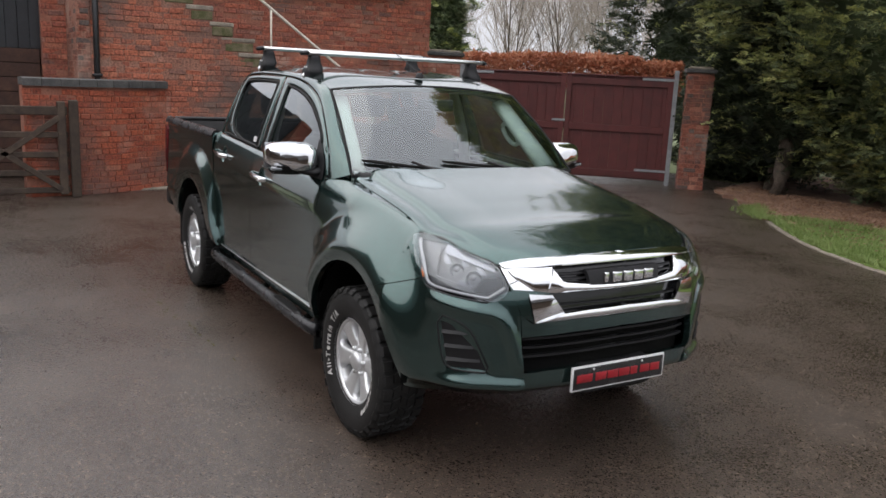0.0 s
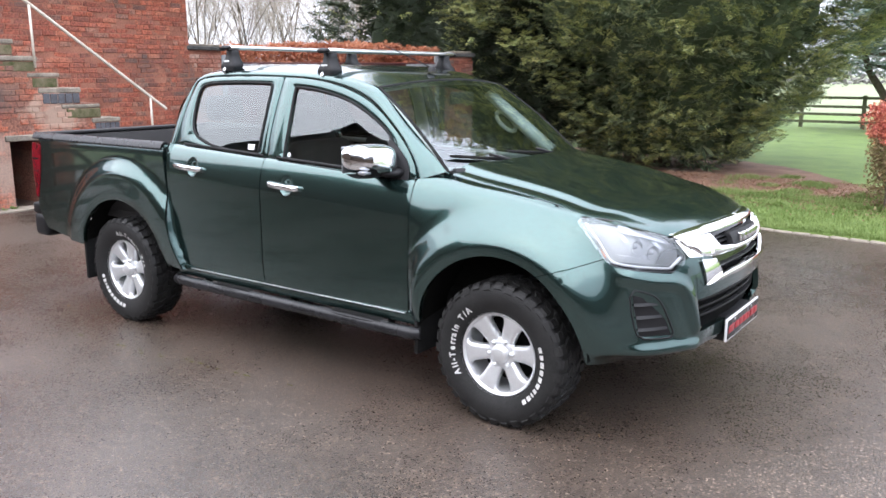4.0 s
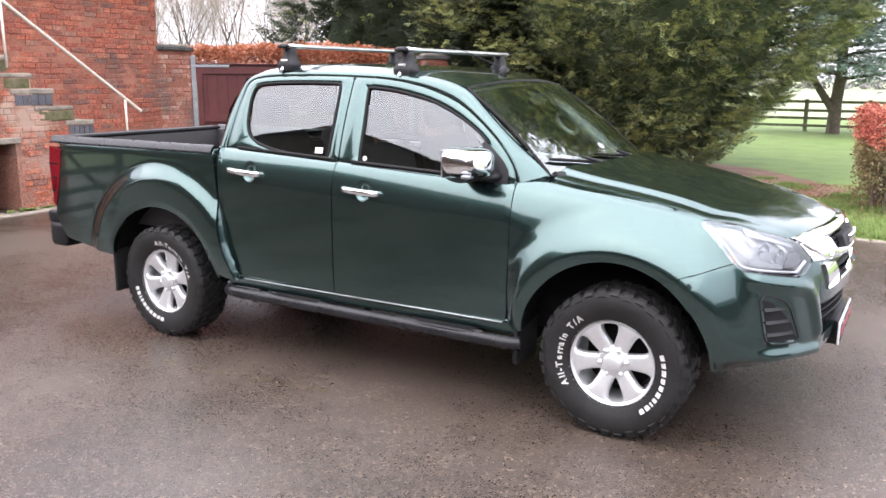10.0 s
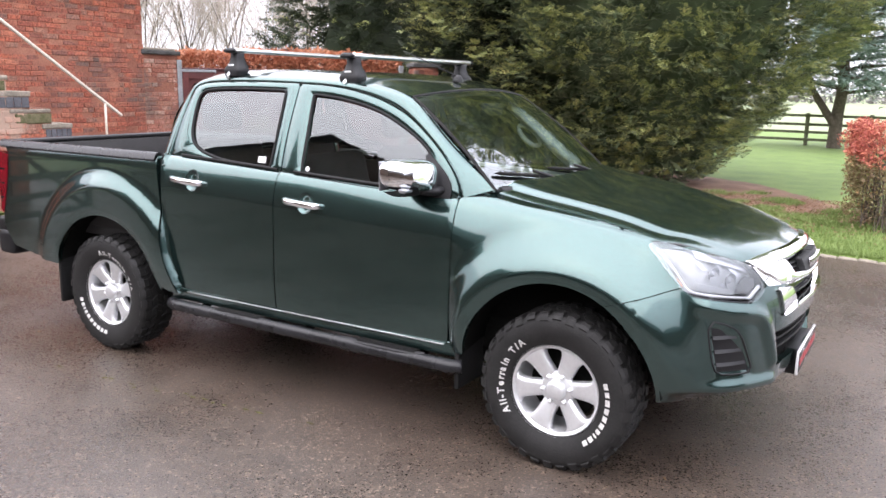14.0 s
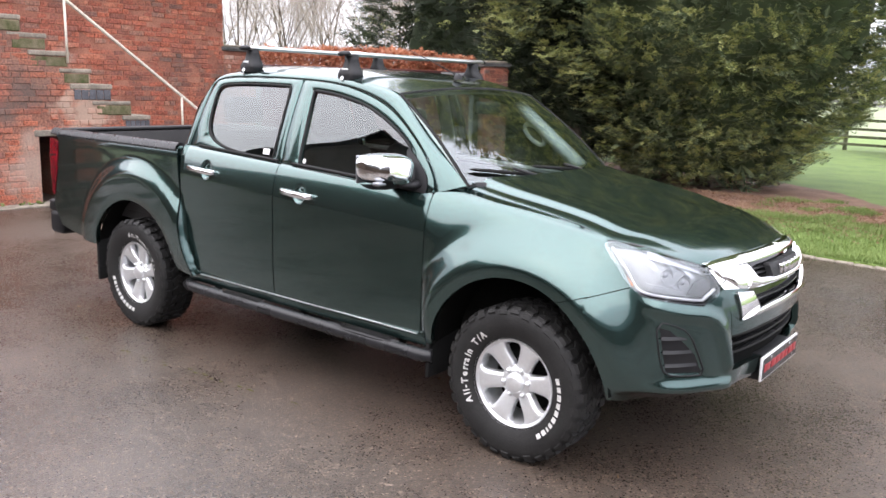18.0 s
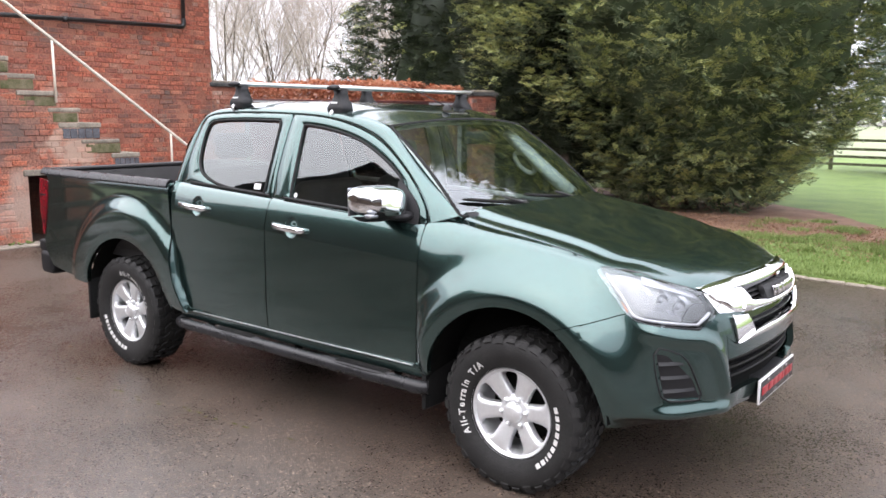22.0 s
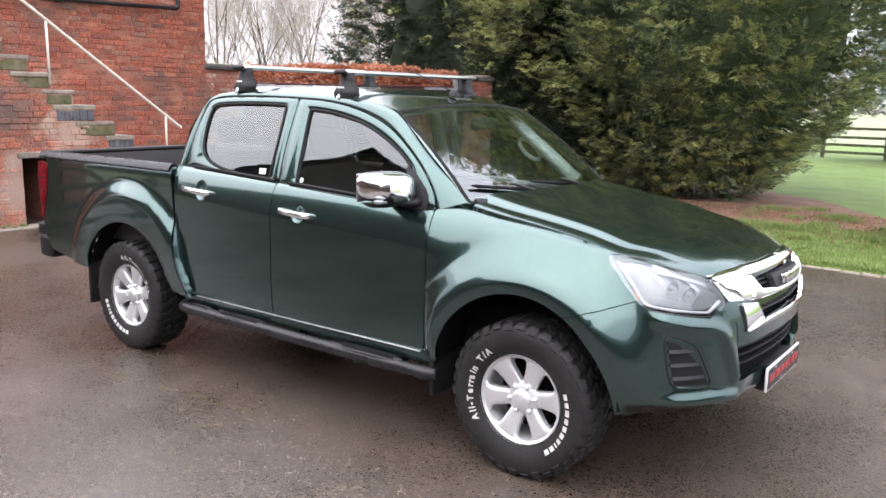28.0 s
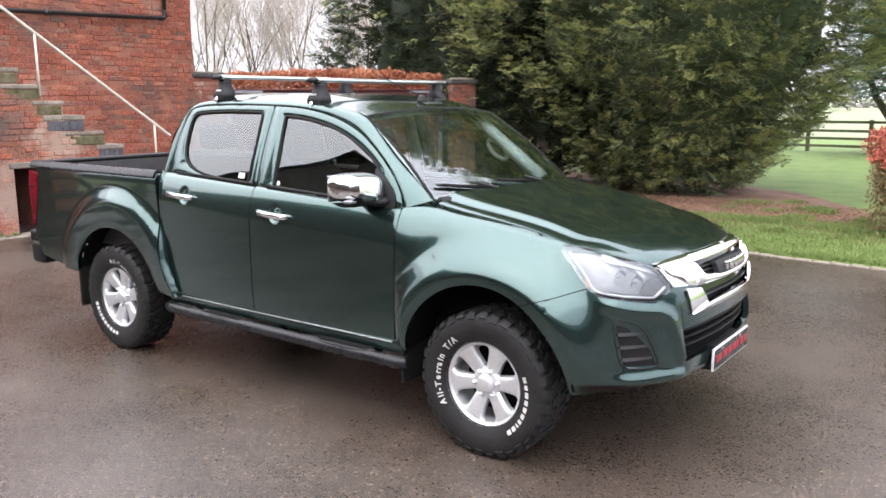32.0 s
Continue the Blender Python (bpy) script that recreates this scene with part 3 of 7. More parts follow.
def body(s, z, side=-1, out=0.0):
    """A point of the outer body: side -1 is the driver's flank."""
    x, y, nx, ny = plan(s)
    inset = lerp_table(z, [0.30, 0.36, 0.45, 0.56, 0.68, 0.80], [0.11, 0.055, 0.02, 0.005, 0.0, 0.0])
    if s > 1.98:
        inset = lerp_table(z, [0.30, 0.36, 0.42, 0.48, 0.60, 0.70, 0.80], [0.28, 0.20, 0.105, 0.006, 0.0, 0.0, 0.0]) * smooth(1.98, 2.2, s) + inset * (1 - smooth(1.98, 2.2, s))
    zt, lean, zm = top_edge(s)
    if z > zm:
        u = min((z - zm) / (zt - zm), 1.0)
        inset += lean * (1 - (1 - u**2.0) ** 0.5)
        if -1.04 <= s < 1.35:
            # the crease under the windows, dying out in the wing
            inset += 0.13 * (z - zm) * (1 - smooth(0.98, 1.35, s)) * smooth(-1.04, -1.0, s)
    if -2.5 < s < 2.3:
        # flared arches: an upright lip, then a shoulder that rolls in
        for hub in (1.535, -1.5475):
            r = math.hypot(s - hub, (z - 0.388))
            ang = smooth(0.30, 0.62, z)
            fall = smooth(0.530, 0.735, r) if hub > 0 else smooth(0.655, 0.785, r)
            lip = 0.008 * smooth(0.54, 0.47, r)
            if hub < 0 and s > lerp_table(z, [0.46, 0.52, 0.68, 0.95, 1.28], [-0.886, -0.907, -0.972, -1.018, -1.052]):
                continue
            if hub > 0:
                ang *= smooth(0.97, 1.07, s)
            inset -= ((0.074 if hub > 0 else 0.056) * (1 - fall) - lip) * (0.25 * min(1.0, 4 * ang) + 0.75 * ang) * (1 - smooth(1.90, 2.32, s))
    inset -= out
    return Vector((x - nx * inset, side * (y - ny * inset), z))


def glasshouse(x, z, side=-1, out=0.0):
    y = lerp_table(z, [1.10, 1.20, 1.27, 1.36, 1.45, 1.55, 1.65, 1.72, 1.78], [0.838, 0.818, 0.801, 0.775, 0.744, 0.706, 0.664, 0.633, 0.60])
    y -= 0.035 * max(0.0, x - 0.3) ** 2
    return Vector((x, side * (y + out), z))

# ---- the pickup ----
truck = empty("pickup_truck", "dark green metallic double-cab pickup parked on damp tarmac", "pickup truck")


def facing_out(bm, centre=(0.3, 0.0, 0.9)):
    """Turns every face away from the cab's middle."""
    c = Vector(centre)
    for f in bm.faces:
        f.normal_update()
        if f.normal.dot(f.calc_center_median() - c) < 0:
            f.normal_flip()
    return bm


def flank(side):
    return lambda s, z, out=0.0: body(s, z, side, out)


def cabin(side):
    return lambda x, z, out=0.0: glasshouse(x, z, side, out)


def arch(cx, cz, rx, rz, a0, a1, n=22):
    return [(cx + rx * math.cos(radians(a)), cz + rz * math.sin(radians(a))) for a in np.linspace(a0, a1, n)]


REAR_WINDOW = rounded_loop([(-0.215, 1.258), (-0.208, 1.29), (-0.203, 1.46), (-0.212, 1.655), (-0.222, 1.672), (-0.25, 1.676), (-0.53, 1.679), (-0.80, 1.670), (-0.865, 1.650), (-0.880, 1.60), (-0.876, 1.50), (-0.862, 1.405), (-0.81, 1.340), (-0.70, 1.298), (-0.50, 1.268), (-0.26, 1.256)], 2)
FRONT_WINDOW = rounded_loop([(0.020, 1.226), (0.012, 1.25), (0.008, 1.45), (-0.012, 1.64), (-0.010, 1.655), (0.02, 1.656), (0.205, 1.638), (0.440, 1.588), (0.630, 1.503), (0.760, 1.424), (0.795, 1.385), (0.785, 1.35), (0.752, 1.205), (0.735, 1.186), (0.55, 1.196), (0.29, 1.212)], 2)
REAR_DOOR_TOP = rounded([(-0.135, belt(-0.135)), (-0.135, 1.50), (-0.133, 1.700), (-0.132, 1.712), (-0.145, 1.713), (-0.50, 1.718), (-0.84, 1.708), (-0.935, 1.678), (-0.962, 1.55), (-0.980, 1.42), (-1.00, belt(-1.0))], 2)
DOOR_EDGE = [(0.970, 1.262), (0.878, 1.375), (0.726, 1.498), (0.572, 1.592), (0.343, 1.665), (0.109, 1.702)]
FRONT_DOOR_TOP = rounded([(0.985, belt(0.985))] + DOOR_EDGE + [(-0.115, 1.711), (-0.127, 1.712), (-0.128, 1.700), (-0.129, 1.50), (-0.129, belt(-0.129))], 2)


def door_ring(top, window, fn, count=96):
    """The painted frame of a door, between its outer edge and its window."""
    outer = top + [(a, b) for a, b in along([top[-1], top[0]], 24)][1:-1]
    outer = along(outer + outer[:1], count + 1)[:-1]
    inner = along(window + window[:1], count + 1)[:-1]
    # start both loops at the same corner and turn the same way
    def turn(loop):
        return sum(a[0] * b[1] - b[0] * a[1] for a, b in zip(loop, loop[1:] + loop[:1]))
    if turn(outer) * turn(inner) < 0:
        inner = inner[::-1]
    c = (sum(p[0] for p in inner) / count, sum(p[1] for p in inner) / count)
    bm = bmesh.new()
    rows = []
    for k in range(count):
        o = outer[k]
        ang = math.atan2(o[1] - c[1], o[0] - c[0])
        i = min(range(count), key=lambda j: abs((math.atan2(inner[j][1] - c[1], inner[j][0] - c[0]) - ang + math.pi) % (2 * math.pi) - math.pi))
        n = inner[i]
        rows.append([bm.verts.new(fn(o[0] + (n[0] - o[0]) * t, o[1] + (n[1] - o[1]) * t, d)) for t, d in ((0, -0.02), (0, -0.002), (0.04, 0.0), (0.5, 0.002), (0.96, 0.0), (1.0, -0.003), (1.0, -0.02))])
    for k in range(count):
        a, b = rows[k], rows[(k + 1) % count]
        for i in range(6):
            try:
                bm.faces.new((a[i], a[i + 1], b[i + 1], b[i]))
            except ValueError:
                pass
    bmesh.ops.remove_doubles(bm, verts=bm.verts[:], dist=0.0004)
    return bm


def door_panel(side, kind):
    fn = flank(side)
    if kind == "front_door":
        bottom = [(-0.129, 0.487), (0.40, 0.482), (0.955, 0.476)]
        left = [(-0.129, 0.487), (-0.129, belt(-0.129))]
        right = rounded([(0.955, 0.476), (0.972, 0.50), (0.978, 0.80), (0.985, belt(0.985))])
        top, window = FRONT_DOOR_TOP, FRONT_WINDOW
        upper = [(-0.129, belt(-0.129)), (0.4, belt(0.4)), (0.985, belt(0.985))]
        hx, hz, span, cx = -0.050, 1.102, 0.250, 0.085
    else:
        bottom = [(-0.855, 0.497), (-0.50, 0.492), (-0.137, 0.487)]
        left = rounded([(-0.855, 0.497), (-0.895, 0.515), (-0.955, 0.68), (-0.992, 0.95), (-1.00, belt(-1.0))])
        right = [(-0.137, 0.487), (-0.135, belt(-0.135))]
        top, window = REAR_DOOR_TOP, REAR_WINDOW
        upper = [(-1.00, belt(-1.0)), (-0.5, belt(-0.5)), (-0.135, belt(-0.135))]
        hx, hz, span, cx = -0.930, 1.154, 0.262, -0.765
    bm = sheet_bm(coons(bottom, upper, left, right, 72, 60), fn, 0.025)
    # opening for the handle cup
    hole = [f for f in bm.faces if math.hypot((f.calc_center_median().x - cx) / 0.050, (f.calc_center_median().z - hz + 0.006) / 0.056) < 1.2]
    bmesh.ops.delete(bm, geom=hole, context="FACES")
    tmp = bpy.data.meshes.new("tmp")
    ring = door_ring(top, window, cabin(side))
    ring.to_mesh(tmp)
    ring.free()
    bm.from_mesh(tmp)
    bpy.data.meshes.remove(tmp)
    door = part(kind, bm, PAINT, truck)
    part("window_seal", strip_along(window, cabin(side), 0.0072, 0.004), SEAL, door, "black rubber window seal")
    part("window_pane", facing_out(fan_bm(window, lambda x, z: glasshouse(x, z, side, -0.010), 5)), GLASS, door, "tinted side window reflecting the sky")
    bb = bmesh.new()
    for x0, x1 in ((window_span(window)),):
        strip_along([(x, belt(x) + 0.012) for x in np.linspace(x0 - 0.03, x1 + 0.05, 14)], cabin(side), 0.0075, 0.008, bb, False)
    part("belt_moulding", bb, SEAL, door, "black belt moulding")
    if kind == "front_door":
        tri = [(0.768, 1.405), (0.785, 1.33), (0.752, 1.186), (0.88, 1.178), (0.935, 1.180), (0.945, 1.21), (0.930, 1.275), (0.850, 1.350)]
        bm2 = fan_bm(rounded_loop(tri, 1), lambda x, z: glasshouse(x, z, side, 0.006), 3)
        part("sail_panel", bm2, PLASTIC, door)
    # handle: dished cup behind a chrome grip
    cup = bmesh.new()
    loop = [(cx + 0.050 * math.cos(a), hz - 0.006 + 0.056 * math.sin(a)) for a in np.linspace(0, 2 * math.pi, 25)[:-1]]
    rows = [[cup.verts.new(fn(cx + (p[0] - cx) * t, hz - 0.006 + (p[1] - hz + 0.006) * t, d)) for p in loop] for t, d in ((1.40, 0.0003), (1.20, 0.0004), (1.03, 0.0004), (1.0, -0.0008), (0.96, -0.006), (0.84, -0.015), (0.62, -0.021), (0.35, -0.023), (0.05, -0.023))]
    for a, b in zip(rows, rows[1:]):
        for i in range(24):
            cup.faces.new((a[i], a[(i + 1) % 24], b[(i + 1) % 24], b[i]))
    grip = bmesh.new()
    stations = []
    for d, o, w in ((0.0, 0.004, 0.013), (0.006, 0.026, 0.0165), (0.03, 0.038, 0.0175), (0.5 * span, 0.046, 0.018), (span - 0.05, 0.044, 0.018), (span - 0.008, 0.036, 0.0165), (span, 0.008, 0.013)):
        z0 = hz - 0.012 * d / span
        stations.append([grip.verts.new(fn(hx + d, z0 + w * k, o + e)) for k, e in ((-1.0, -0.008), (-0.85, -0.003), (-0.2, 0.002), (0.45, 0.006), (0.95, -0.006), (0.7, -0.012), (-0.7, -0.012))])
    for a, b in zip(stations, stations[1:]):
        for i in range(7):
            grip.faces.new((a[i], a[(i + 1) % 7], b[(i + 1) % 7], b[i]))
    grip.faces.new(stations[0])
    grip.faces.new(stations[-1])
    bmesh.ops.recalc_face_normals(grip, faces=grip.faces[:])
    part("door_handle", grip, CHROME, door, "chrome pull handle")
    part("handle_cup", cup, PAINT, door)
    if kind == "front_door":
        part("lock_barrel", tube_bm([fn(hx + span - 0.022, hz - 0.012, 0.03), fn(hx + span - 0.022, hz - 0.012, 0.049)], 0.007, 10), CHROME, door)
    return door


def window_span(window):
    xs = [p[0] for p in window]
    return min(xs), max(xs)


def fender(side):
    fn = flank(side)
    bottom = [(0.981, 0.475), (1.030, 0.455), (1.068, 0.455)] + arch(1.535, 0.392, 0.468, 0.483, 172, 60, 24)
    top = [(0.995, 1.222), (1.2, 1.192), (1.5, 1.152), (1.8, 1.107), (1.905, 1.083)]
    left = [(0.981, 0.475), (0.983, 0.80), (0.990, 1.19), (0.995, 1.222)]
    right = [bottom[-1], (1.90, 0.856), (2.074, 0.914), (1.998, 1.003), (1.912, 1.083)]
    ob = part("front_wing", sheet_bm(coons(bottom, top, left, right, 44, 34), fn, 0.03), PAINT, truck)
    return ob


def bumper(side):
    """One half of the front bumper skin, from the wheel arch to the middle."""
    fn = flank(side)
    pieces = bmesh.new()
    arc = arch(1.535, 0.392, 0.468, 0.483, 59.6, 1.2, 14)
    # cheek beside the wheel up to the corner crease, round the vent
    a = coons([(2.003, 0.402), (2.2, 0.388), (2.42, 0.388), (2.60, 0.40)], [arc[0], (1.901, 0.8525), (2.076, 0.9105), (2.118, 0.878), (2.40, 0.842), (2.49, 0.900), (2.515, 0.893)],
              [(2.003, 0.402)] + arc[::-1], [(2.60, 0.40), (2.585, 0.48), (2.556, 0.66), (2.545, 0.80), (2.515, 0.893)], 70, 56)
    vent = [(2.178, 0.792), (2.30, 0.762), (2.362, 0.705), (2.446, 0.532), (2.235, 0.540)]
    ridge = along([(2.10, 0.850), (2.20, 0.836), (2.29, 0.817), (2.42, 0.800), (2.46, 0.782), (2.490, 0.748), (2.525, 0.670), (2.560, 0.575)], 40)

    def dished(s, z, out=0.0):
        inside = min((b2[0] - a2[0]) * (z - a2[1]) - (b2[1] - a2[1]) * (s - a2[0]) for a2, b2 in zip(vent[::-1], vent[::-1][1:] + vent[-1:]))
        d = min(max(inside / 0.25 + 0.012, 0) / 0.03, 1.0)
        gap = min(math.hypot(s - q[0], z - q[1]) for q in ridge)
        edge = 0.016 * (1 - smooth(0.0, 0.050, gap)) * smooth(2.10, 2.20, s)
        lower = 0.020 * smooth(0.535, 0.485, z) * smooth(0.435, 0.470, z) * smooth(2.12, 2.3, s) * (1 - smooth(2.55, 2.62, s))
        return fn(s, z, out - 0.010 * d * d + edge + lower)
    sheet_bm(a, dished, 0.03, pieces)
    # valance below the intake, blade between intake and chrome, run to the middle
    b = coons([(2.60, 0.40), (2.85, 0.415), (S_END, 0.42)], [(2.575, 0.545), (2.85, 0.553), (S_END, 0.556)], [(2.60, 0.40), (2.575, 0.545)], [(S_END, 0.42), (S_END, 0.556)], 16, 10)
    sheet_bm(b, lambda s, z, o=0.0: fn(s, z, o - 0.014 * smooth(2.60, 2.70, s)), 0.03, pieces)
    c = coons([(2.556, 0.705), (2.80, 0.722), (S_END, 0.730)], [(2.548, 0.800), (2.60, 0.765), (2.78, 0.776), (S_END, 0.782)], [(2.556, 0.705), (2.548, 0.800)], [(S_END, 0.730), (S_END, 0.782)], 18, 8)
    sheet_bm(c, fn, 0.03, pieces)
    e = coons([(2.548, 0.800), (2.604, 0.768)], [(2.515, 0.893), (2.574, 0.893)], [(2.548, 0.800), (2.515, 0.893)], [(2.604, 0.768), (2.574, 0.893)], 6, 8)
    sheet_bm(e, fn, 0.02, pieces)
    # cheek between the lamp's tip and the chrome
    f = coons([(2.508, 0.890), (2.555, 0.888), (2.676, 0.885)], [(2.486, 0.940), (2.532, 0.945), (2.676, 0.899)], [(2.508, 0.890), (2.486, 0.940)], [(2.676, 0.885), (2.676, 0.899)], 10, 5)
    sheet_bm(f, lambda s, z, o=0.0: fn(s, z, o - 0.003), 0.015, pieces)
    ob = part("front_bumper", pieces, PAINT, truck)
    # vent insert
    loop = rounded_loop([(2.189, 0.780), (2.30, 0.752), (2.345, 0.712), (2.382, 0.640), (2.428, 0.545), (2.34, 0.546), (2.246, 0.551), (2.215, 0.620)], 1)
    mid = tuple(sum(p[k] for p in loop) / len(loop) for k in range(2))
    wide = [(mid[0] + (s - mid[0]) * 1.04, mid[1] + (z - mid[1]) * 1.04) for s, z in loop]
    fr = strip_along(wide, lambda s, z, o=0.0: fn(s, z, o - 0.007), 0.004, 0.008)
    v = part("corner_vent", fr, PLASTIC, ob, "black corner vent")
    part("vent_back", fan_bm(wide, lambda s, z: fn(s, z, -0.008), 4), PLASTIC, v)
    for z, s0, s1 in ((0.712, 2.214, 2.325), (0.652, 2.226, 2.355), (0.594, 2.238, 2.385)):
        part("slat", sheet_bm([[(s, z + dz) for s in np.linspace(s0, s1, 7)] for dz in (-0.009, -0.003, 0.004)], lambda s, zz, o=0.0, z=z: fn(s, zz, o - 0.007 + 0.013 * (1 - smooth(-0.008, 0.004, zz - z)) * (1 - 0.6 * smooth(s0, s1, s))), 0.006), PLASTIC, v)
    return ob


def chrome_grille():
    g = empty("grille", "chrome radiator grille with a raised badge bar")
    g.parent = truck

    def band(bm, lo, hi, out, side, n=18, rows=4, depth=0.03, crown=0.0, lean=0.0):
        grid = coons(lo, hi, [lo[0], hi[0]], [lo[-1], hi[-1]], n, rows)
        grid = [[(*p, crown * (1 - (2 * j / (rows - 1) - 1) ** 2) + lean * (j / (rows - 1) - 0.5)) for p in row] for j, row in enumerate(grid)]
        sheet_bm(grid, lambda s, z, c, o=0.0: body(s, z, side, o + out + c), depth, bm)

    for side in (-1, 1):
        fr = bmesh.new()
        # upper lip
        band(fr, [(2.478, 0.986), (2.68, 1.000), (2.90, 1.007), (S_END, 1.010)], [(2.447, 1.003), (2.55, 1.018), (2.70, 1.031), (2.90, 1.039), (S_END, 1.042)], 0.008, side, 18, 6, 0.03, 0.006)
        # slanted shoulder and the middle bar it runs into
        band(fr, [(2.530, 0.944), (2.600, 0.904), (2.665, 0.897)], [(2.484, 0.986), (2.690, 0.998)], 0.010, side, 12, 8, 0.02, 0.005, 0.008)
        band(fr, [(2.660, 0.897), (2.86, 0.896), (S_END, 0.898)], [(2.692, 0.990), (2.735, 0.938), (2.88, 0.924), (S_END, 0.922)], 0.014, side, 20, 7, 0.03, 0.010, 0.008)
        # two facets of the wing tip beside the lamp
        band(fr, [(2.494, 0.927), (2.534, 0.945)], [(2.456, 0.990), (2.486, 0.986)], 0.003, side, 5, 6, 0.02)
        band(fr, [(2.510, 0.906), (2.600, 0.903)], [(2.495, 0.925), (2.536, 0.943)], 0.006, side, 8, 4, 0.02)
        # lower lip with its upturned corner
        band(fr, [(2.606, 0.769), (2.78, 0.781), (S_END, 0.789)], [(2.735, 0.809), (2.86, 0.819), (S_END, 0.825)], 0.016, side, 18, 8, 0.03, 0.008, 0.008)
        band(fr, [(2.606, 0.771), (2.742, 0.806)], [(2.576, 0.892), (2.680, 0.887)], 0.012, side, 8, 8, 0.02, 0.003, 0.006)
        part("grille_surround", fr, CHROME, g)
        m = bmesh.new()
        sheet_bm(coons([(2.56, 0.79), (S_END, 0.80)], [(2.55, 1.0), (S_END, 1.03)], [(2.56, 0.79), (2.55, 1.0)], [(S_END, 0.80), (S_END, 1.03)], 20, 14), lambda s, z, o=0.0, side=side: body(s, z, side, o - 0.030), 0.0, m)
        part("grille_mesh", m, GLOSSBLACK, g, "black honeycomb grille")
        for z in (0.925, 0.945, 0.965, 0.84):
            sl = bmesh.new()
            band(sl, [(2.70, z - 0.004), (S_END, z)], [(2.70, z + 0.003), (S_END, z + 0.007)], -0.012, side, 12, 2, 0.016)
            part("grille_bar", sl, PLASTIC, g)
    # badge plinth and five plain chrome blocks in place of the maker's letters
    pl = bmesh.new()
    for side in (-1, 1):
        band(pl, [(2.865, 0.918), (S_END, 0.923)], [(2.850, 0.982), (S_END, 0.987)], 0.020, side, 8, 4, 0.03)
    badge = part("badge", pl, PLASTIC, g, "dark badge with five plain chrome blocks")
    for k in range(5):
        y = -0.148 + 0.062 * k + (0.018 if k == 0 else 0)
        w = 0.022 if k == 0 else 0.05
        b = body(S_END - abs(y + w / 2), 0.952, -1, 0.024)
        part("badge_block", box_bm(b.x - 0.008, y, 0.931, b.x + 0.010, y + w, 0.974, 0.004), CHROME, badge)
    lower = empty("lower_intake", "black lower air intake with horizontal slats")
    lower.parent = truck
    for side in (-1, 1):
        m = bmesh.new()
        sheet_bm(coons([(2.555, 0.53), (S_END, 0.545)], [(2.545, 0.72), (S_END, 0.745)], [(2.555, 0.53), (2.545, 0.72)], [(S_END, 0.545), (S_END, 0.745)], 18, 6), lambda s, z, o=0.0, side=side: body(s, z, side, o - 0.06), 0.0, m)
        part("intake_back", m, UNDER, lower)
        for z, o in ((0.694, -0.016), (0.650, -0.030), (0.610, -0.030)):
            sl = bmesh.new()
            band(sl, [(2.565, z - 0.005), (S_END, z + 0.011)], [(2.565, z + 0.005), (S_END, z + 0.021)], o, side, 14, 3, 0.02)
            part("slat", sl, PLASTIC, lower)


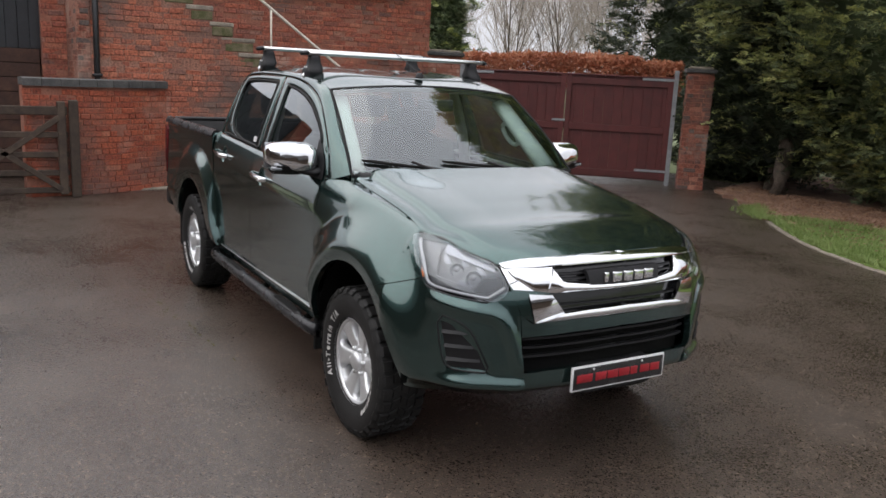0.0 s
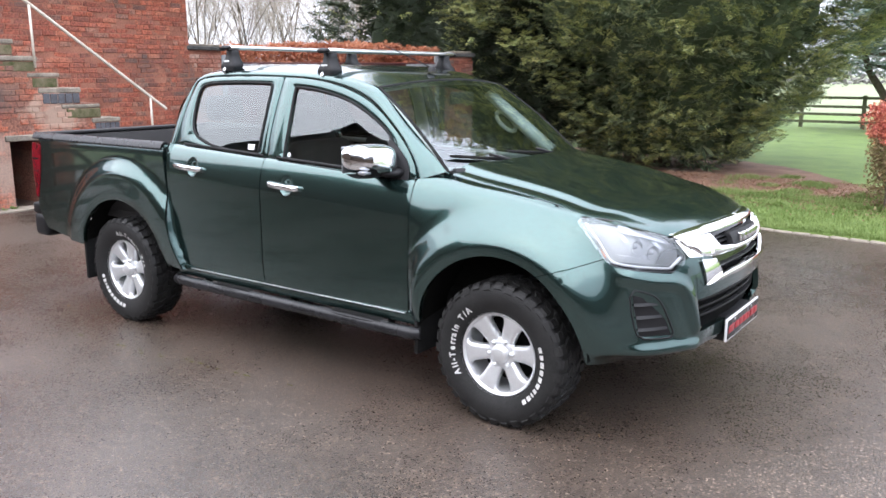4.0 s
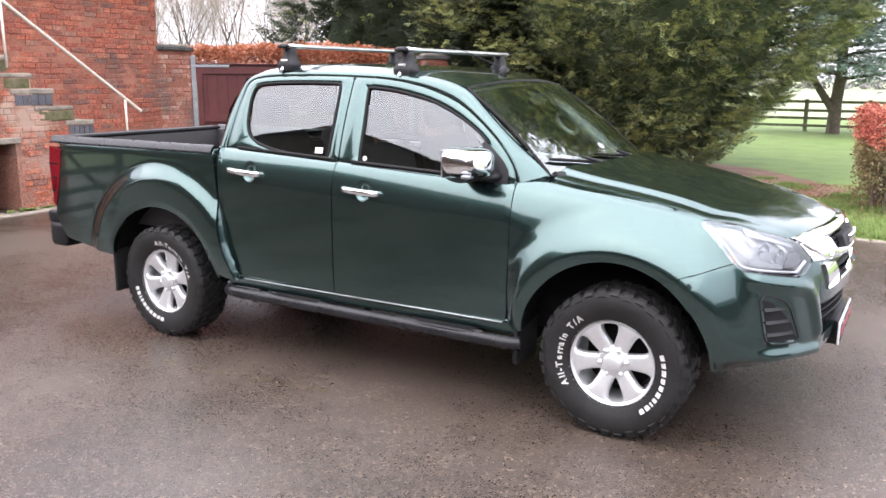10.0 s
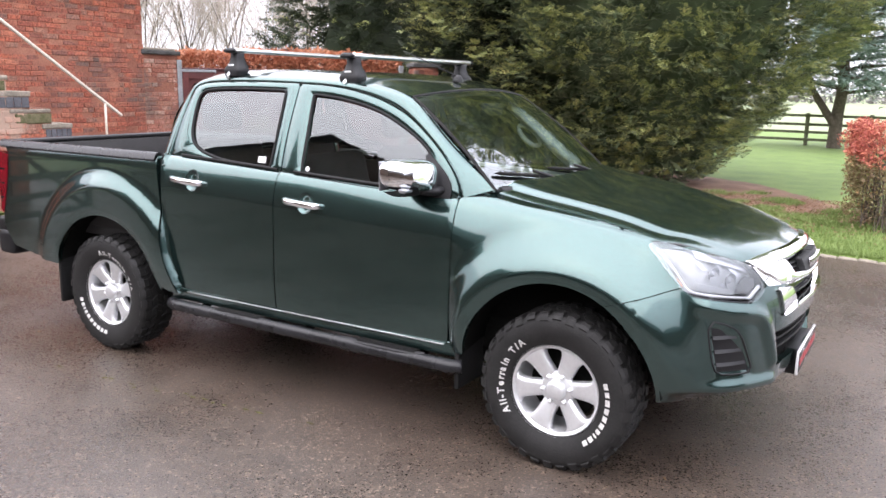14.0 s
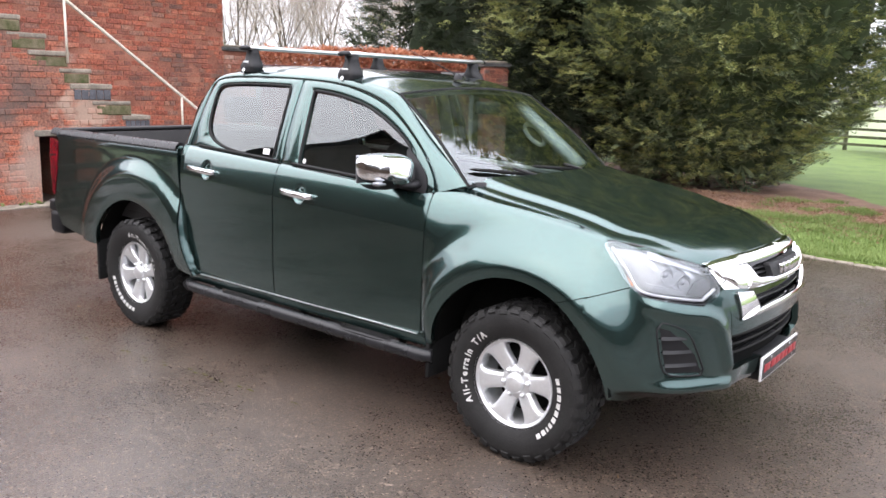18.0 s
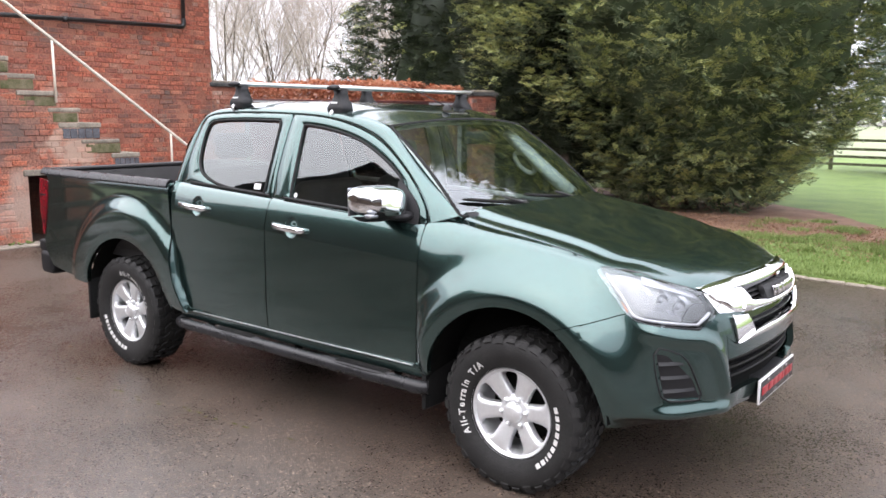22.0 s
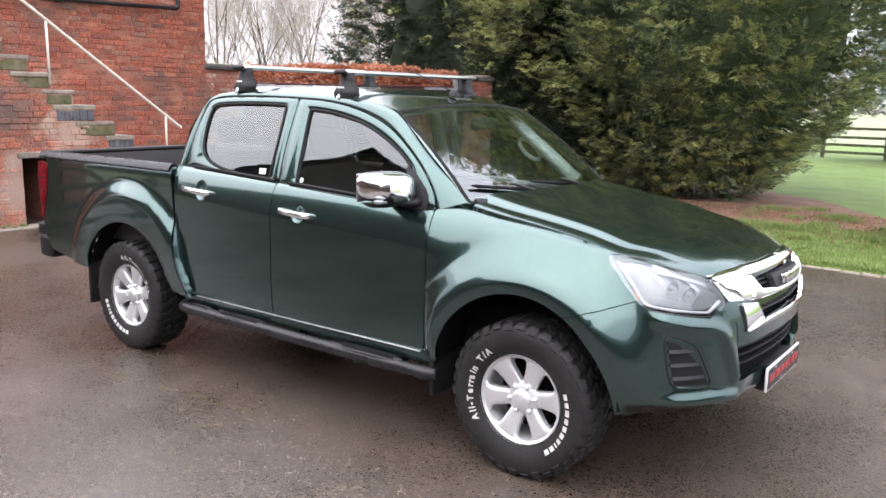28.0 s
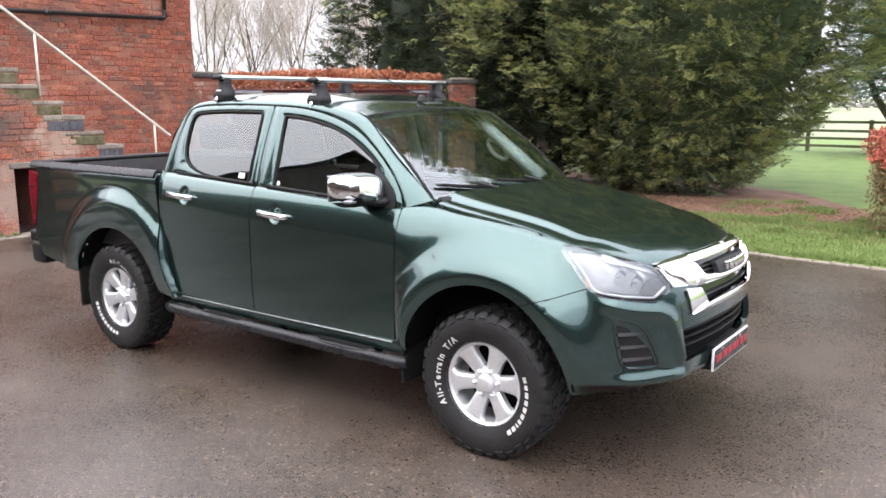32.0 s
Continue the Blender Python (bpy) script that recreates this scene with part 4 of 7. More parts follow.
def headlight(side):
    fn = flank(side)
    out = [(1.905, 1.062), (1.925, 1.082), (2.02, 1.074), (2.13, 1.060), (2.29, 1.030), (2.437, 1.001), (2.470, 0.955), (2.500, 0.904), (2.455, 0.858), (2.41, 0.846), (2.26, 0.860), (2.12, 0.877), (2.070, 0.906), (2.02, 0.960), (1.960, 1.020)]
    loop = rounded_loop(out, 1)
    h = part("headlight", strip_along(loop, lambda s, z, o=0.0: fn(s, z, o - 0.005), 0.004, 0.003), GLOSSBLACK, truck, "clear swept-back headlight")
    part("lens", facing_out(fan_bm(loop, lambda s, z: fn(s, z, 0.002), 10)), LENS, h, "clear plastic lens")
    part("housing", fan_bm(loop, lambda s, z: fn(s, z, -0.050), 8), LAMPDARK, h, "grey lamp housing")
    # white guide along the rear and lower edge, turned up at the tip
    guide = along([(1.945, 1.056), (2.035, 0.978), (2.100, 0.898), (2.14, 0.888), (2.30, 0.872), (2.405, 0.862), (2.478, 0.905)], 30)
    part("light_guide", strip_along(guide, lambda s, z, o=0.0: fn(s, z, o - 0.016), 0.0045, 0.005, None, False), LAMPTRIM, h, "pale light guide")
    part("guide_ledge", sheet_bm(coons([(2.150, 0.900), (2.25, 0.889), (2.335, 0.880)], [(2.130, 0.930), (2.24, 0.914), (2.315, 0.900)], [(2.150, 0.900), (2.130, 0.930)], [(2.335, 0.880), (2.315, 0.900)], 8, 4), lambda s, z, o=0.0: fn(s, z, o - 0.026), 0.004), LAMPDARK, h, "grey ledge above the guide")
    part("rear_panel", sheet_bm(coons([(2.06, 0.975), (2.13, 0.935)], [(1.985, 1.052), (2.10, 1.040)], [(2.06, 0.975), (1.985, 1.052)], [(2.13, 0.935), (2.10, 1.040)], 6, 6), lambda s, z, o=0.0: fn(s, z, o - 0.034), 0.004), LAMPDARK, h)
    part("side_reflector", strip_along(along([(1.978, 1.008), (2.03, 0.953), (2.070, 0.912)], 8), lambda s, z, o=0.0: fn(s, z, o - 0.010), 0.008, 0.003, None, False), AMBER, h, "amber side reflector")
    part("brow", sheet_bm(coons([(2.14, 1.022), (2.29, 0.998), (2.435, 0.962)], [(2.12, 1.052), (2.29, 1.022), (2.425, 0.994)], [(2.14, 1.022), (2.12, 1.052)], [(2.435, 0.962), (2.425, 0.994)], 12, 4), lambda s, z, o=0.0: fn(s, z, o - 0.026), 0.006), LAMPGREY, h)
    for s0, z0, r in ((2.235, 0.958, 0.030), (2.330, 0.930, 0.034)):
        c = fn(s0, z0, -0.042)
        d = (fn(s0, z0, 0.0) - c).normalized()
        ob = part("projector", lathe_bm([(r, 0.004), (r * 0.94, 0.0), (r * 0.75, -0.008), (r * 0.5, -0.010), (r * 0.30, -0.004), (0.0, -0.002)], 28), LAMPGREY, h, "round projector lamp")
        ob.matrix_local = Matrix.Translation(c) @ Vector((0, 1, 0)).rotation_difference((d + Vector((0.7, 0, 0))).normalized()).to_matrix().to_4x4()
    for s0, z0 in ((2.165, 0.995), (2.275, 0.992), (2.365, 0.965), (2.290, 0.905)):
        part("inner_facet", sheet_bm([[(s0 + 0.030 * i / 3 - 0.012 * j, z0 - 0.018 + 0.036 * j / 3) for i in range(4)] for j in range(4)], lambda s, z, o=0.0: fn(s, z, o - 0.040 - 0.008 * math.sin(s * 55)), 0.004), LAMPGREY, h)
    part("shade", sheet_bm(coons([(2.325, 0.880), (2.40, 0.872), (2.462, 0.902)], [(2.375, 0.930), (2.42, 0.945), (2.472, 0.938)], [(2.325, 0.880), (2.375, 0.930)], [(2.462, 0.902), (2.472, 0.938)], 8, 5), lambda s, z, o=0.0: fn(s, z, o - 0.028), 0.006), GLOSSBLACK, h)
    return h


def bed_side(side):
    fn = flank(side)
    bottom = [(-2.60, 0.56), (-2.35, 0.52), (-2.075, 0.50)] + arch(-1.5475, 0.385, 0.505, 0.490, 167, 8, 34) + [(-1.04, 0.49), (-0.985, 0.47), (-0.905, 0.462)]
    top = [(-2.645, 1.266), (-2.2, 1.270), (-1.6, 1.272), (-1.058, 1.272)]
    left = [(-2.60, 0.56), (-2.700, 0.70), (-2.694, 0.78), (-2.66, 0.88), (-2.620, 1.0), (-2.590, 1.13), (-2.578, 1.21), (-2.64, 1.266)]
    right = rounded([(-0.905, 0.462), (-0.915, 0.515), (-0.985, 0.68), (-1.035, 0.95), (-1.055, 1.15), (-1.058, 1.272)])
    ob = part("bed_side", sheet_bm(coons(bottom, top, left, right, 60, 40), fn, 0.03), PAINT, truck)
    cap = sheet_bm([[(x, k) for x in np.linspace(-2.70, -1.075, 30)] for k in np.linspace(0, 1, 9)],
                   lambda x, k, o=0.0: Vector((x, side * (body(x, 1.24).y * -1 + 0.006 - 0.10 * k), 1.252 + 0.042 * math.sin(math.pi * min(k * 1.25, 1)) ** 0.6 - 0.05 * max(0, k - 0.85) + o)), 0.01)
    part("bed_cap", cap, STEP, ob, "black plastic cap along the bed side")
    inner = box_bm(-2.66, 0.735 * side - 0.012, 0.76, -1.10, 0.735 * side + 0.012, 1.262, 0.006)
    part("bed_liner", inner, LINER, ob, "black ribbed bed liner")
    for k in range(6):
        x = -1.30 - 0.22 * k
        part("liner_stud", tube_bm([(x, 0.722 * side, 1.17), (x, 0.714 * side, 1.17)], 0.008, 8), BARE, ob)
    return ob


def tail_x(z):
    return lerp_table(z, [0.785, 1.0, 1.2], [-2.690, -2.620, -2.580])


def tail_light(side):
    fn = flank(side)

    def wide(z):
        return 0.036 + 0.089 * smooth(0.785, 1.12, z)

    def wrap(u, z, o=0.0):
        # u 0..1 along the flank, 1..2 round the rear corner
        if u <= 1:
            return fn(tail_x(z) - wide(z) * u, z, 0.006 + o)
        q = fn(tail_x(z) - wide(z), z, 0.006 + o)
        v = u - 1
        return Vector((q.x - (0.018 + 0.037 * smooth(0.80, 1.10, z)) * math.sin(v * math.pi / 2) - o, q.y - side * 0.16 * (1 - math.cos(v * math.pi / 2)), z))
    grid = [[(u, z + 0.02 * (1 - abs(u - 1))) for u in np.linspace(0, 2, 18)] for z in np.linspace(0.785, 1.195, 18)]
    h = part("tail_light", sheet_bm(grid, wrap, 0.02), REDLENS, truck, "red wrap-round tail light")
    part("clear_lens", sheet_bm([[(u, z) for u in np.linspace(0.5, 1.8, 10)] for z in np.linspace(0.90, 0.99, 5)], lambda u, z, o=0.0: wrap(u, z, o + 0.003), 0.003), REDLENS, h)
    for z in (0.885, 0.985, 1.085):
        part("divider", sheet_bm([[(u, zz) for u in np.linspace(0.25, 1.8, 10)] for zz in (z, z + 0.006, z + 0.012)], lambda u, zz, o=0.0: wrap(u, zz, o + 0.002), 0.003), GLOSSBLACK, h)
    return h


HOOD_EDGE = [(1.115, 0.715, 1.228), (1.30, 0.720, 1.196), (1.50, 0.717, 1.170), (1.75, 0.710, 1.128)]
HOOD_EDGE += [tuple(body(s, z, 1, -0.005) + Vector((0, 0, 0.002))) for s, z in ((1.93, 1.080), (2.04, 1.073), (2.14, 1.058), (2.29, 1.031), (2.38, 1.014), (2.435, 1.004))]


def hood():
    """Bonnet skin: fuller in the middle, with a soft crease on each side and a rolled front edge."""
    n, m = 97, 34
    edge = along(rounded(HOOD_EDGE, 2), m)
    back_mid, front_mid = 1.275, 2.372
    bm = bmesh.new()
    rows = []
    for j, (ex, ey, ez) in enumerate(edge):
        v = j / (m - 1)
        row = []
        for i in range(n):
            u = -1 + 2 * i / (n - 1)
            bow = (1 - abs(u) ** 2.1)
            xm = back_mid + (front_mid - back_mid) * v
            x = ex + (xm - ex) * bow * (0.35 + 0.65 * abs(2 * v - 1) ** 1.2 if v > 0.5 else 1 - 0.65 * (v * 2) ** 0.9)
            crown = 0.052 * (1 - abs(u) ** 2.8) * (1 - 0.45 * v + 0.40 * v ** 3)
            crease = (0.019 * smooth(0.45, 0.82, abs(u)) * (1 - smooth(0.84, 0.905, abs(u))) + 0.004 * smooth(0.905, 0.96, abs(u)) * (1 - smooth(0.97, 1.0, abs(u)))) * (1 - 0.9 * smooth(0.50, 0.92, v))
            z = ez + crown + crease
            z += 0.011 * math.sin(math.pi * smooth(0.52, 1.0, v)) * (1 - abs(u) ** 3) - 0.014 * smooth(0.92, 1.0, v) ** 2
            row.append(Vector((x, u * ey, z)))
        rows.append(row)

    def fn(i, j, o=0.0):
        p = rows[int(j)][int(i)]
        return Vector((p.x, p.y, p.z + o))
    sheet_bm([[(i, j) for i in range(n)] for j in range(m)], fn, 0.03, bm)
    return part("bonnet", bm, PAINT, truck, "green bonnet")


def wing_top(side):
    """The strip of wing between bonnet gap and flank top, closing the shoulder."""
    a = along([(x, side * (y + 0.006), z - 0.002) for x, y, z in rounded(HOOD_EDGE, 2)], 30)
    s_of = [lerp_table(p[0], [0.99, 1.905, 2.10, 2.20, 2.29], [0.996, 1.905, 2.13, 2.29, 2.42]) for p in a]
    b = [body(s, top_edge(s)[0] - 0.003, side) if s < 1.9 else body(s, lerp_table(s, [1.9, 2.02, 2.13, 2.29, 2.44], [1.082, 1.076, 1.062, 1.032, 1.003]), side, -0.004) for s in s_of]
    bm = bmesh.new()
    va, vb = [bm.verts.new(p) for p in a], [bm.verts.new(p) for p in b]
    vc = [bm.verts.new(Vector(p) - Vector((0, 0, 0.03))) for p in a]
    for i in range(29):
        bm.faces.new((va[i], va[i + 1], vb[i + 1], vb[i]))
        bm.faces.new((vc[i], vc[i + 1], va[i + 1], va[i]))
    return part("wing_shoulder", bm, PAINT, truck)


ROOF_LINE = [(1.135, 0.732, 1.238), (1.026, 0.708, 1.322), (0.86, 0.678, 1.452), (0.71, 0.652, 1.575), (0.60, 0.634, 1.662), (0.36, 0.610, 1.722), (0.0, 0.588, 1.748), (-0.5, 0.588, 1.758), (-0.85, 0.592, 1.744), (-0.99, 0.605, 1.700), (-1.055, 0.700, 1.50), (-1.068, 0.790, 1.285)]


def cab_shell(side):
    """Pillars and roof side: between the door tops and the roof line."""
    doors = rounded([(0.988, belt(0.985))] + [(x + 0.002, z + 0.003) for x, z in DOOR_EDGE] + [(-0.13, 1.715), (-0.50, 1.7205), (-0.84, 1.7105), (-0.938, 1.680), (-0.965, 1.55), (-0.983, 1.42), (-1.003, belt(-1.0))], 2)
    low = along(doors, 80)
    high = along(rounded(ROOF_LINE, 2), 80)
    bm = bmesh.new()
    rows = []
    for k, ((x, z), q) in enumerate(zip(low, high)):
        p0 = glasshouse(x, z, side, -0.02)
        p = glasshouse(x, z, side, 0.0)
        q = Vector((q[0], side * q[1], q[2]))
        outward = Vector((0.25 if q.x > 0.7 else (-0.9 if q.x < -0.9 else 0.0), side * 0.8, 0.6)).normalized()
        bulge = min((p - q).length * 0.16, 0.022) * min(1.0, k / 10)
        pts = [p0, p] + [p.lerp(q, t) + outward * bulge * 4 * t * (1 - t) for t in (0.2, 0.4, 0.6, 0.8)] + [q]
        rows.append([bm.verts.new(v) for v in pts])
    for a, b in zip(rows, rows[1:]):
        for i in range(len(a) - 1):
            bm.faces.new((a[i], a[i + 1], b[i + 1], b[i]))
    # rear quarter strip below the belt, behind the rear door
    dl = [(-0.868, 0.478), (-0.902, 0.513), (-0.960, 0.68), (-0.997, 0.95), (-1.005, 1.28)]
    dr = [(-0.896, 0.462), (-0.910, 0.513), (-0.975, 0.68), (-1.026, 0.95), (-1.066, 1.285)]
    grid = [[l, tuple((a + b) / 2 for a, b in zip(l, r)), r] for l, r in zip(along(dl, 24), along(dr, 24))]
    sheet_bm(grid, lambda s, z, o=0.0: body(max(s, -1.03), min(z, 1.28), side, o - 0.004), 0.0, bm)
    # pillar between the doors, behind the gap, and the foot of the front pillar
    sheet_bm([[(x, z) for x in (-0.19, -0.132, -0.07)] for z in np.linspace(1.18, 1.71, 8)], lambda x, z, o=0.0: glasshouse(x, z, side, -0.016), 0.0, bm)
    foot = [(0.978, 0.818, 1.188), (0.990, 0.785, 1.196), (1.010, 0.745, 1.203), (1.06, 0.722, 1.203), (1.118, 0.722, 1.204), (1.137, 0.722, 1.216), (1.07, 0.714, 1.272), (0.985, 0.765, 1.235)]
    c = bm.verts.new((1.05, side * 0.742, 1.228))
    fv = [bm.verts.new((x, side * y, z)) for x, y, z in foot]
    for i in range(len(fv)):
        bm.faces.new((fv[i], fv[(i + 1) % len(fv)], c))
    # painted ledge that runs in from the wing under the foot of the pillar
    sheet_bm([[(s, k) for s in np.linspace(0.985, 1.16, 8)] for k in np.linspace(0, 1, 4)], lambda s, k, o=0.0: body(s, top_edge(s)[0] - 0.003, side).lerp(Vector((s, side * 0.63, 1.212)), k), 0.0, bm)
    return part("cab_side", bm, PAINT, truck)


def roof():
    line = along(rounded(ROOF_LINE[4:10], 2), 40)
    n = 29

    def fn(i, j, o=0.0):
        x, y, z = line[int(j)]
        u = -1 + 2 * i / (n - 1)
        bow = 1 - abs(u) ** (2.0 + 5.0 * smooth(0, 9, j))
        xx = x + 0.052 * bow * (1 - j / 39) ** 3
        rib = 0.006 * (1 - abs(math.cos(u * math.pi * 2.5)) ** 8) * smooth(6, 12, j) if 0.12 < abs(u) < 0.9 else 0
        return Vector((xx, u * y, z + (0.038 - 0.005 * smooth(0, 10, j)) * bow + rib + o))
    part("roof", sheet_bm([[(i, j) for i in range(n)] for j in range(40)], fn, 0.02), PAINT, truck)
    part("headlining", sheet_bm([[(i, j) for i in range(n)] for j in range(40)], lambda i, j, o=0.0: fn(i, j, -0.035), 0.0), TRIM, truck, "pale grey headlining")
    back = sheet_bm(coons([(-0.79, 1.285), (0.79, 1.285)], [(-0.605, 1.70), (0.605, 1.70)], [(-0.79, 1.285), (-0.70, 1.50), (-0.605, 1.70)], [(0.79, 1.285), (0.70, 1.50), (0.605, 1.70)], 20, 10),
                    lambda y, z, o=0.0: Vector((-1.062 + 0.075 * smooth(1.5, 1.70, z) - 0.02 * (1 - (y / 0.8) ** 2), y, z)), 0.0)
    # rear screen opening: drop the middle faces
    drop = [f for f in back.faces if abs(f.calc_center_median().y) < 0.56 and 1.34 < f.calc_center_median().z < 1.65]
    bmesh.ops.delete(back, geom=drop, context="FACES")
    part("cab_back", back, PAINT, truck)
    g = bmesh.new()
    sheet_bm(coons([(-0.60, 1.32), (0.60, 1.32)], [(-0.58, 1.67), (0.58, 1.67)], [(-0.60, 1.32), (-0.58, 1.67)], [(0.60, 1.32), (0.58, 1.67)], 8, 6), lambda y, z, o=0.0: Vector((-1.055 + 0.07 * smooth(1.5, 1.70, z) - 0.02 * (1 - (y / 0.8) ** 2), y, z)), 0.0, g)
    part("rear_screen", facing_out(g), GLASS, truck, "rear cab window")
    part("cab_back_lower", box_bm(-1.075, -0.80, 0.55, -1.045, 0.80, 1.285, 0.008), PAINT, truck)


def screen_point(u, v, o=0.0):
    """Windscreen surface: u -1..1 across, v 0 at the foot, 1 at the roof."""
    hw = 0.726 + (0.631 - 0.726) * v
    ex, ez = 1.140 + (0.607 - 1.140) * v, 1.236 + (1.660 - 1.236) * v
    bow = 1 - abs(u) ** 2.0
    lift = 0.020 * math.sin(math.pi * v)
    return Vector((ex + bow * (0.095 + (0.052 - 0.095) * v) + 0.6 * (o + lift), u * hw, ez + bow * (-0.012 + 0.050 * v) + 0.8 * (o + lift)))


def windscreen():
    g = sheet_bm([[(u, v) for u in np.linspace(-1, 1, 33)] for v in np.linspace(0.0, 1.0, 20)], lambda u, v, o=0.0: screen_point(u, v, 0), 0.0)
    w = part("windscreen", facing_out(g), SCREEN, truck, "raked windscreen reflecting trees and sky")
    bm = bmesh.new()
    for line in ([(u, 0.0) for u in np.linspace(-1, 1, 33)], [(u, 1.0) for u in np.linspace(-1, 1, 33)], [(-1, v) for v in np.linspace(0, 1, 16)], [(1, v) for v in np.linspace(0, 1, 16)]):
        strip_along(line, screen_point, 0.011, 0.003, bm, False)
    part("screen_seal", bm, SEAL, w, "black screen seal")
    f = bmesh.new()
    for v0, v1 in ((0.0, 0.05), (0.97, 1.0)):
        sheet_bm([[(u, v) for u in np.linspace(-1, 1, 33)] for v in np.linspace(v0, v1, 4)], lambda u, v, o=0.0: screen_point(u, v, -0.004), 0.0, f)
    part("screen_border", f, GLOSSBLACK, w, "black printed border of the screen")
    # scuttle panel at the foot of the screen
    sc = bmesh.new()
    rows = []
    for k in range(33):
        u = (-1 + k / 16) * 0.955
        a = screen_point(u, 0.03, 0.003)
        b = Vector((a.x + 0.006 + (0.049 + 0.03 * (1 - abs(u) ** 2)) * (1 - abs(u) ** 10), a.y * 0.995, a.z - 0.018))
        rows.append([sc.verts.new(p) for p in (a, a.lerp(b, 0.5) + Vector((0, 0, 0.008)), b, b - Vector((0, 0, 0.03)))])
    for a, b in zip(rows, rows[1:]):
        for i in range(3):
            sc.faces.new((a[i], a[i + 1], b[i + 1], b[i]))
    part("scuttle", sc, PLASTIC, truck, "black scuttle panel")
    for name, u0, v0, u1, v1 in (("wiper", -0.30, 0.0, -0.86, 0.13), ("wiper", 0.38, 0.0, -0.22, 0.15)):
        root = screen_point(u0, v0, 0.01) + Vector((0.06, 0, -0.01))
        elbow = screen_point((u0 * 0.55 + u1 * 0.45), 0.10, 0.035)
        wob = part(name, tube_bm([root, root.lerp(elbow, 0.3) + Vector((0, 0, 0.015)), elbow], [0.013, 0.010, 0.007], 8), PLASTIC, truck, "black windscreen wiper")
        blade = [screen_point(u0 + 0.02 + (u1 - u0 - 0.08) * k / 8, 0.045 + 0.085 * k / 8, 0.016) for k in range(9)]
        part("wiper_blade", tube_bm(blade, [0.006] + [0.010] * 7 + [0.005], 6), SEAL, wob)


def mirror(side):
    """Chrome door mirror on a black foot."""
    m = empty("door_mirror", "chrome door mirror with black foot")
    m.parent = truck
    c = Vector((0.785, side * 0.930, 1.298))
    bm = bmesh.new()
    rings = []
    for j in range(15):
        ph = radians(-18 + 107.5 * j / 14)
        k = max(math.cos(ph), 0.0) ** 0.50
        x = 0.098 * math.copysign(abs(math.sin(ph)) ** 0.85, ph) - 0.012
        ring = []
        for i in range(36):
            a = 2 * math.pi * i / 36
            ca, sa = math.cos(a), math.sin(a)
            yy = math.copysign(abs(ca) ** 0.62, ca)
            zz = math.copysign(abs(sa) ** 0.62, sa)
            hgt = 0.078 - 0.008 * yy
            ring.append(bm.verts.new(c + Vector((x - 0.030 * yy * k - 0.008 * zz * k, side * yy * 0.136 * k, zz * hgt * k + 0.008 * yy))))
        rings.append(ring)
    for a, b in zip(rings, rings[1:]):
        for i in range(36):
            bm.faces.new((a[i], a[(i + 1) % 36], b[(i + 1) % 36], b[i]))
    bm.faces.new(rings[-1])
    bmesh.ops.recalc_face_normals(bm, faces=bm.faces[:])
    part("mirror_shell", bm, CHROME, m, "chrome mirror shell")
    back = box_bm(0.692, side * 0.930 - 0.122, 1.228, 0.702, side * 0.930 + 0.122, 1.366, 0.004)
    part("mirror_glass", back, LAMPGREY, m)
    low = sheet_bm([[(a, t) for a in np.linspace(0, 1, 12)] for t in np.linspace(0, 1, 6)],
                   lambda a, t, o=0.0: c + Vector((-0.08 + 0.155 * t, side * (-0.135 + 0.24 * a), -0.072 - 0.020 * math.sin(math.pi * t) - 0.008 * math.sin(math.pi * a) + 0.03 * smooth(0.7, 1, t))), 0.012)
    part("mirror_base", low, PLASTIC, m)
    part("indicator", box_bm(c.x + 0.020, c.y + side * 0.098 - 0.028, c.z - 0.070, c.x + 0.066, c.y + side * 0.098 + 0.028, c.z - 0.050, 0.007), LAMPGREY, m, "clear indicator strip")
    foot = tube_bm([(0.865, side * 0.785, 1.222), (0.85, side * 0.82, 1.218), (0.83, side * 0.86, 1.220), (0.80, side * 0.90, 1.230)], [0.050, 0.042, 0.036, 0.036], 12, True, 0.55)
    part("mirror_foot", foot, PLASTIC, m)


